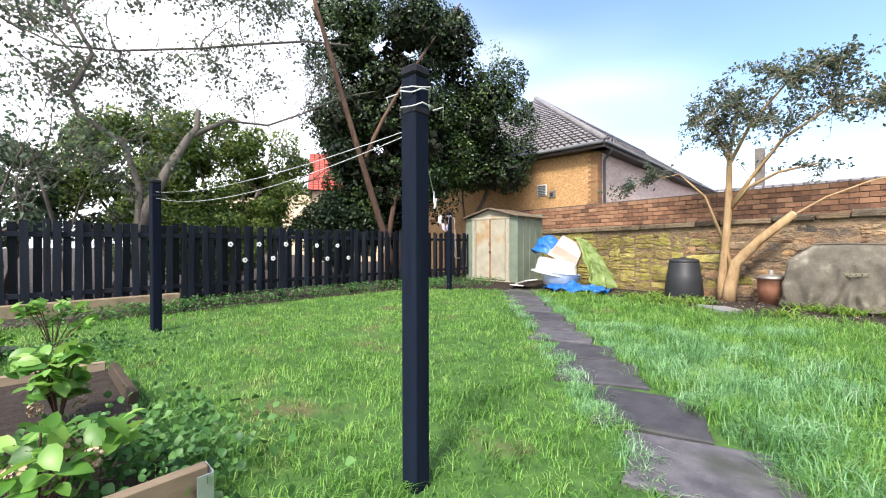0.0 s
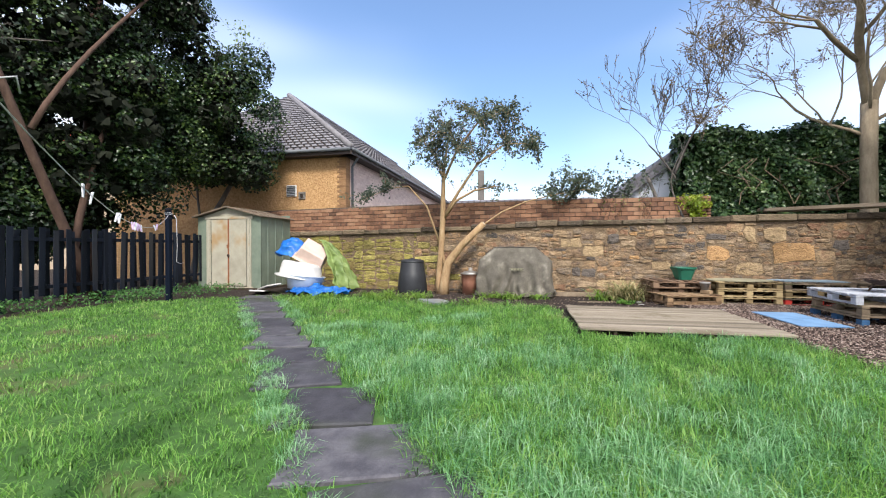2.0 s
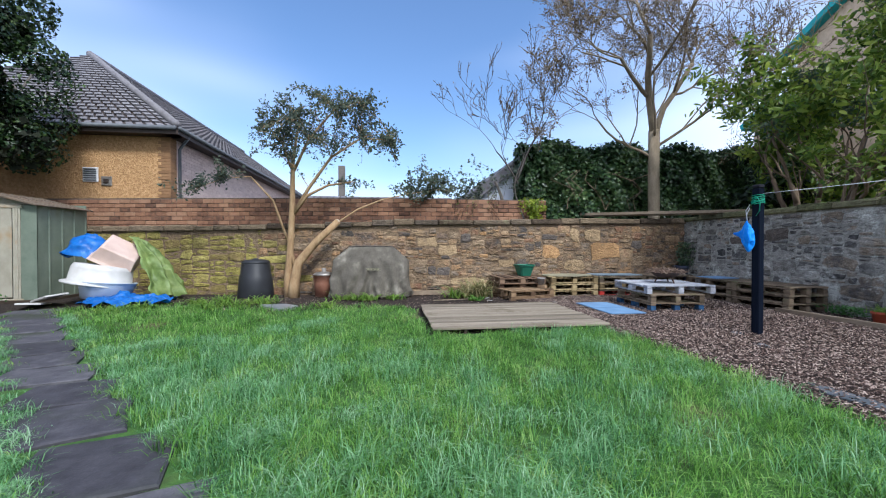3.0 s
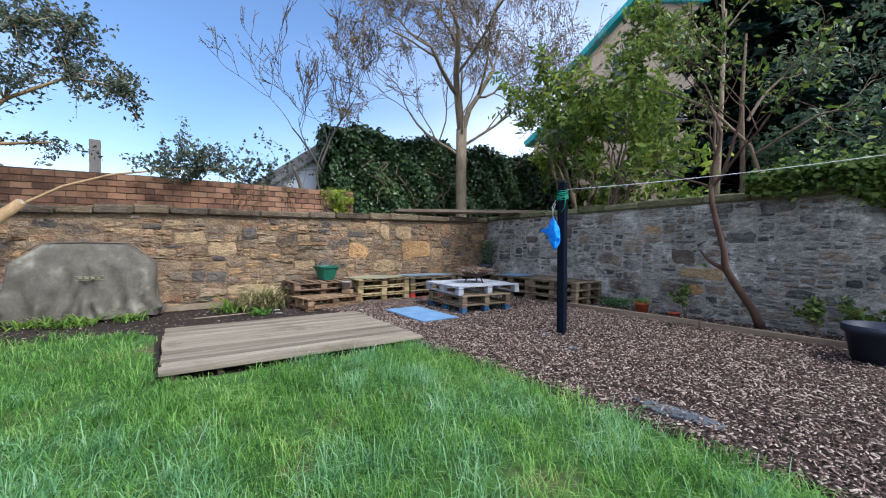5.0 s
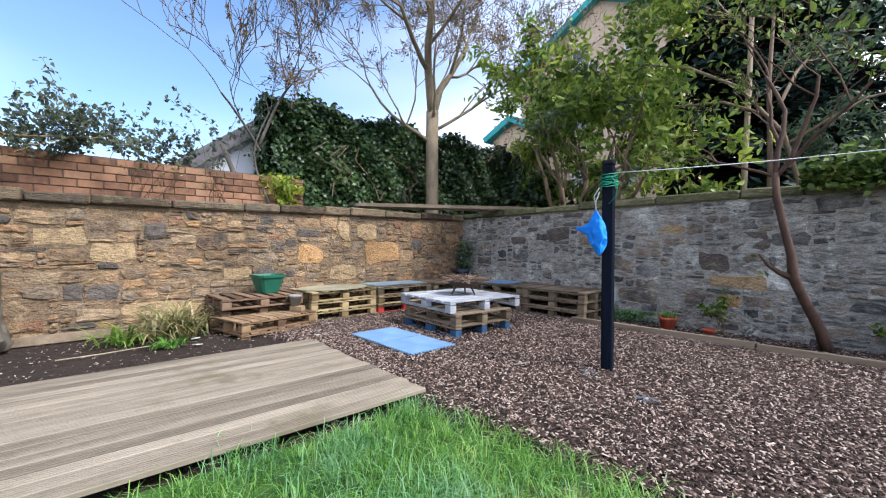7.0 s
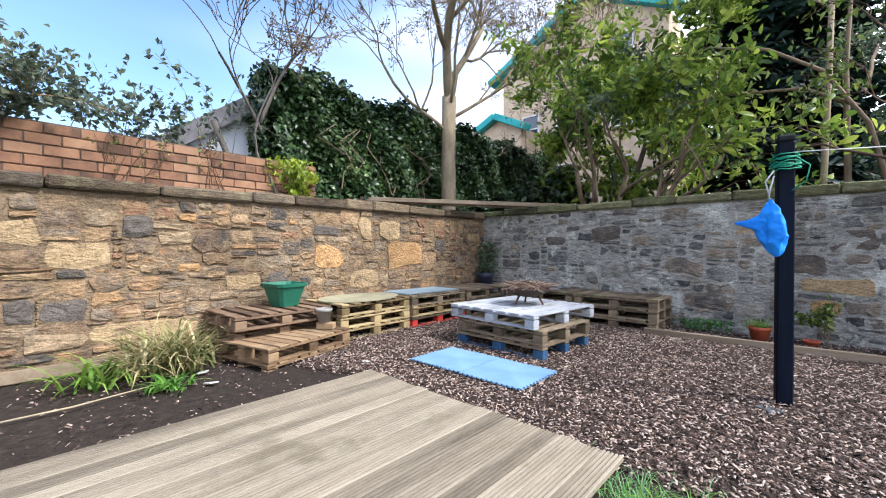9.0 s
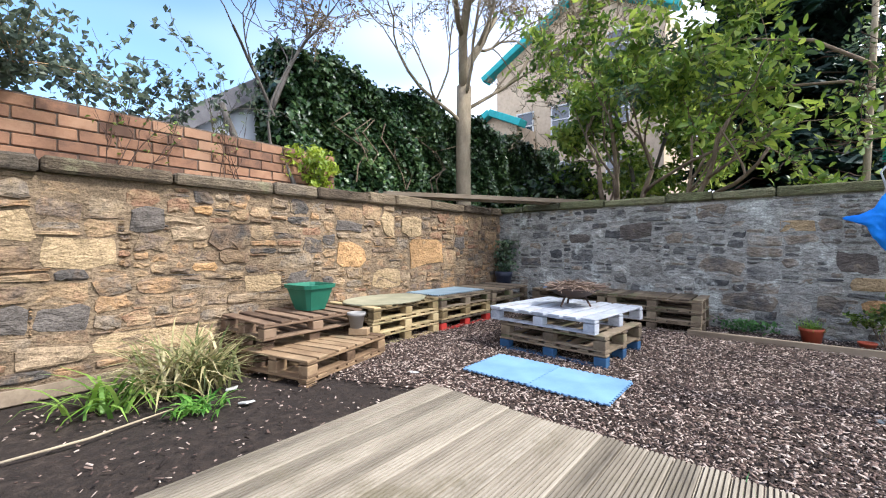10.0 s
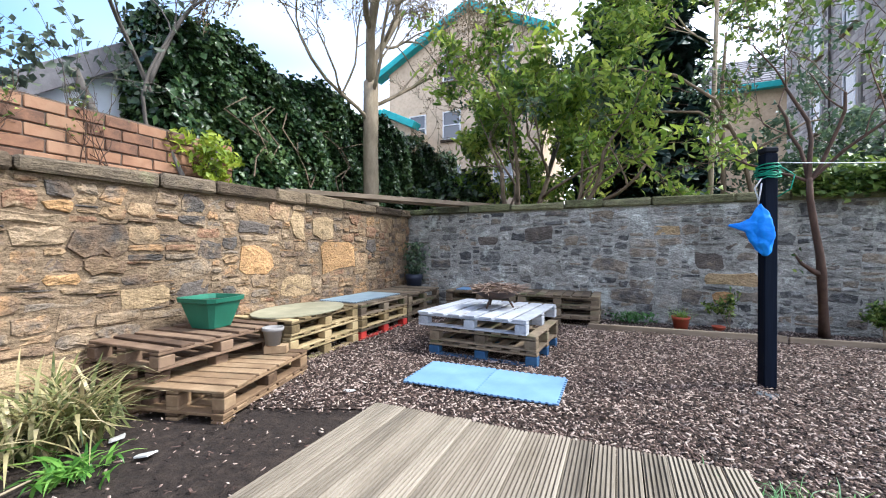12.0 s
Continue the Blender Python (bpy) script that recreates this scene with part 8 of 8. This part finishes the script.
    while z < HH - 0.1:
        h = rng.choice((0.22, 0.26, 0.3))
        y = Y0
        while y < Y1:
            l = rng.uniform(0.35, 0.75)
            cy, cz = y + l / 2, z + h / 2
            if not any(abs(cy - wy) < 0.62 + l * 0.3 and abs(cz - wz) < 1.05 for wy, wz in wins):
                b.box(0.06, min(l, Y1 - y) - 0.014, h - 0.014, pose(X0 - 0.02 + rng.uniform(-.006, .006), y + min(l, Y1 - y) / 2, cz), 0.012)
            y += l
        z += h
    o2 = put("stonework", b.done("stonework", M["tenement_joined"]), ob)
    tagged(o2, kind="stuff")
    for wy, wz in wins:
        window(ob, pose(X0, wy, wz, 0, 0, -90), 0.95, 1.75)
        for s in (-1, 1):
            put("jamb", cbox("jamb", 0.1, 0.18, 1.95, M["tenement"], 0.01), ob, pose(X0 + 0.0, wy + s * 0.58, wz))
        put("lintel", cbox("lintel", 0.1, 1.5, 0.28, M["tenement"], 0.01), ob, pose(X0 + 0.0, wy, wz + 1.06))
    put("downpipe", Build().tube([(X0 + 0.08, -24.6, 1.0), (X0 + 0.08, -24.6, HH)], 0.05, 8).done("downpipe", M["fascia"], True), ob)
    put("roof", cbox("roof", 6.6, Y1 - Y0 + 0.4, 0.3, M["roof"], 0.02), ob, pose(X0 - 2.9, (Y0 + Y1) / 2, HH + 0.15))
    # chimney and low roofs over the wall
    ch = new("chimney", cbox("chimney", 0.9, 0.9, 12.6, M["tenement_bed"], 0.03, True))
    ch.matrix_world = pose(60, 5.8, 0)
    tagged(ch, "tall buff chimney beyond the brick wall", "chimney")
    ob = thing("low_house", "distant low roofs beyond the brick wall", "house")
    put("wall", cbox("wall", 8, 14, 3.4, M["pinkwall"], 0.02, True), ob, pose(34, 1, 0))
    tiles(ob, "roof", (29.6, 8.4, 3.4), (29.6, -6.4, 3.4), (34, -6.0, 5.2), (34, 8.0, 5.2), 10, 30, M["roof"])
    for k, (x, y, w, d, h) in enumerate(((60, 40, 20, 14, 8), (70, -30, 24, 16, 7), (30, 62, 18, 20, 8), (-20, 60, 24, 14, 8))):
        b2 = thing("distant_house", "distant buff rendered house with grey roof", "house", "distant houses")
        put("wall", cbox("wall", w, d, h, M["flat_wall"], 0.02, True), b2, pose(x, y, 0, 0, 0, 12 * k))
        m = pose(x, y, 0, 0, 0, 12 * k)
        q = [m @ Vector(p) for p in ((-w / 2 - .3, -d / 2 - .3, h), (w / 2 + .3, -d / 2 - .3, h), (w / 2 + .3, 0, h + 3), (-w / 2 - .3, 0, h + 3), (-w / 2 - .3, d / 2 + .3, h), (w / 2 + .3, d / 2 + .3, h))]
        tiles(b2, "roof", q[0], q[1], q[2], q[3], 8, 16, M["roof"])
        tiles(b2, "roof", q[5], q[4], q[3], q[2], 8, 16, M["roof"])


M["tenement_joined"] = surf("tenement_stone_joined", [(0.27, 0.245, 0.23), (0.41, 0.375, 0.345), (0.53, 0.49, 0.45)], 5, 0.92, 0.7, island=0.5, fine=40)
harled_house()
far_houses()

# ---- the many stones and bricks, last ----
coping(wall_east, EAST, EAST_TOP, -1, 0.46, 0.075, lambda s: M["coping"], random.Random(6), 0.45, 0.95, 0.135)
coping(wall_south, SOUTH, SOUTH_TOP, 1, 0.46, 0.065, lambda s: M["coping_moss"], random.Random(7), 0.6, 1.1, 0.13)
stones_east()
stones_south()
bricks()
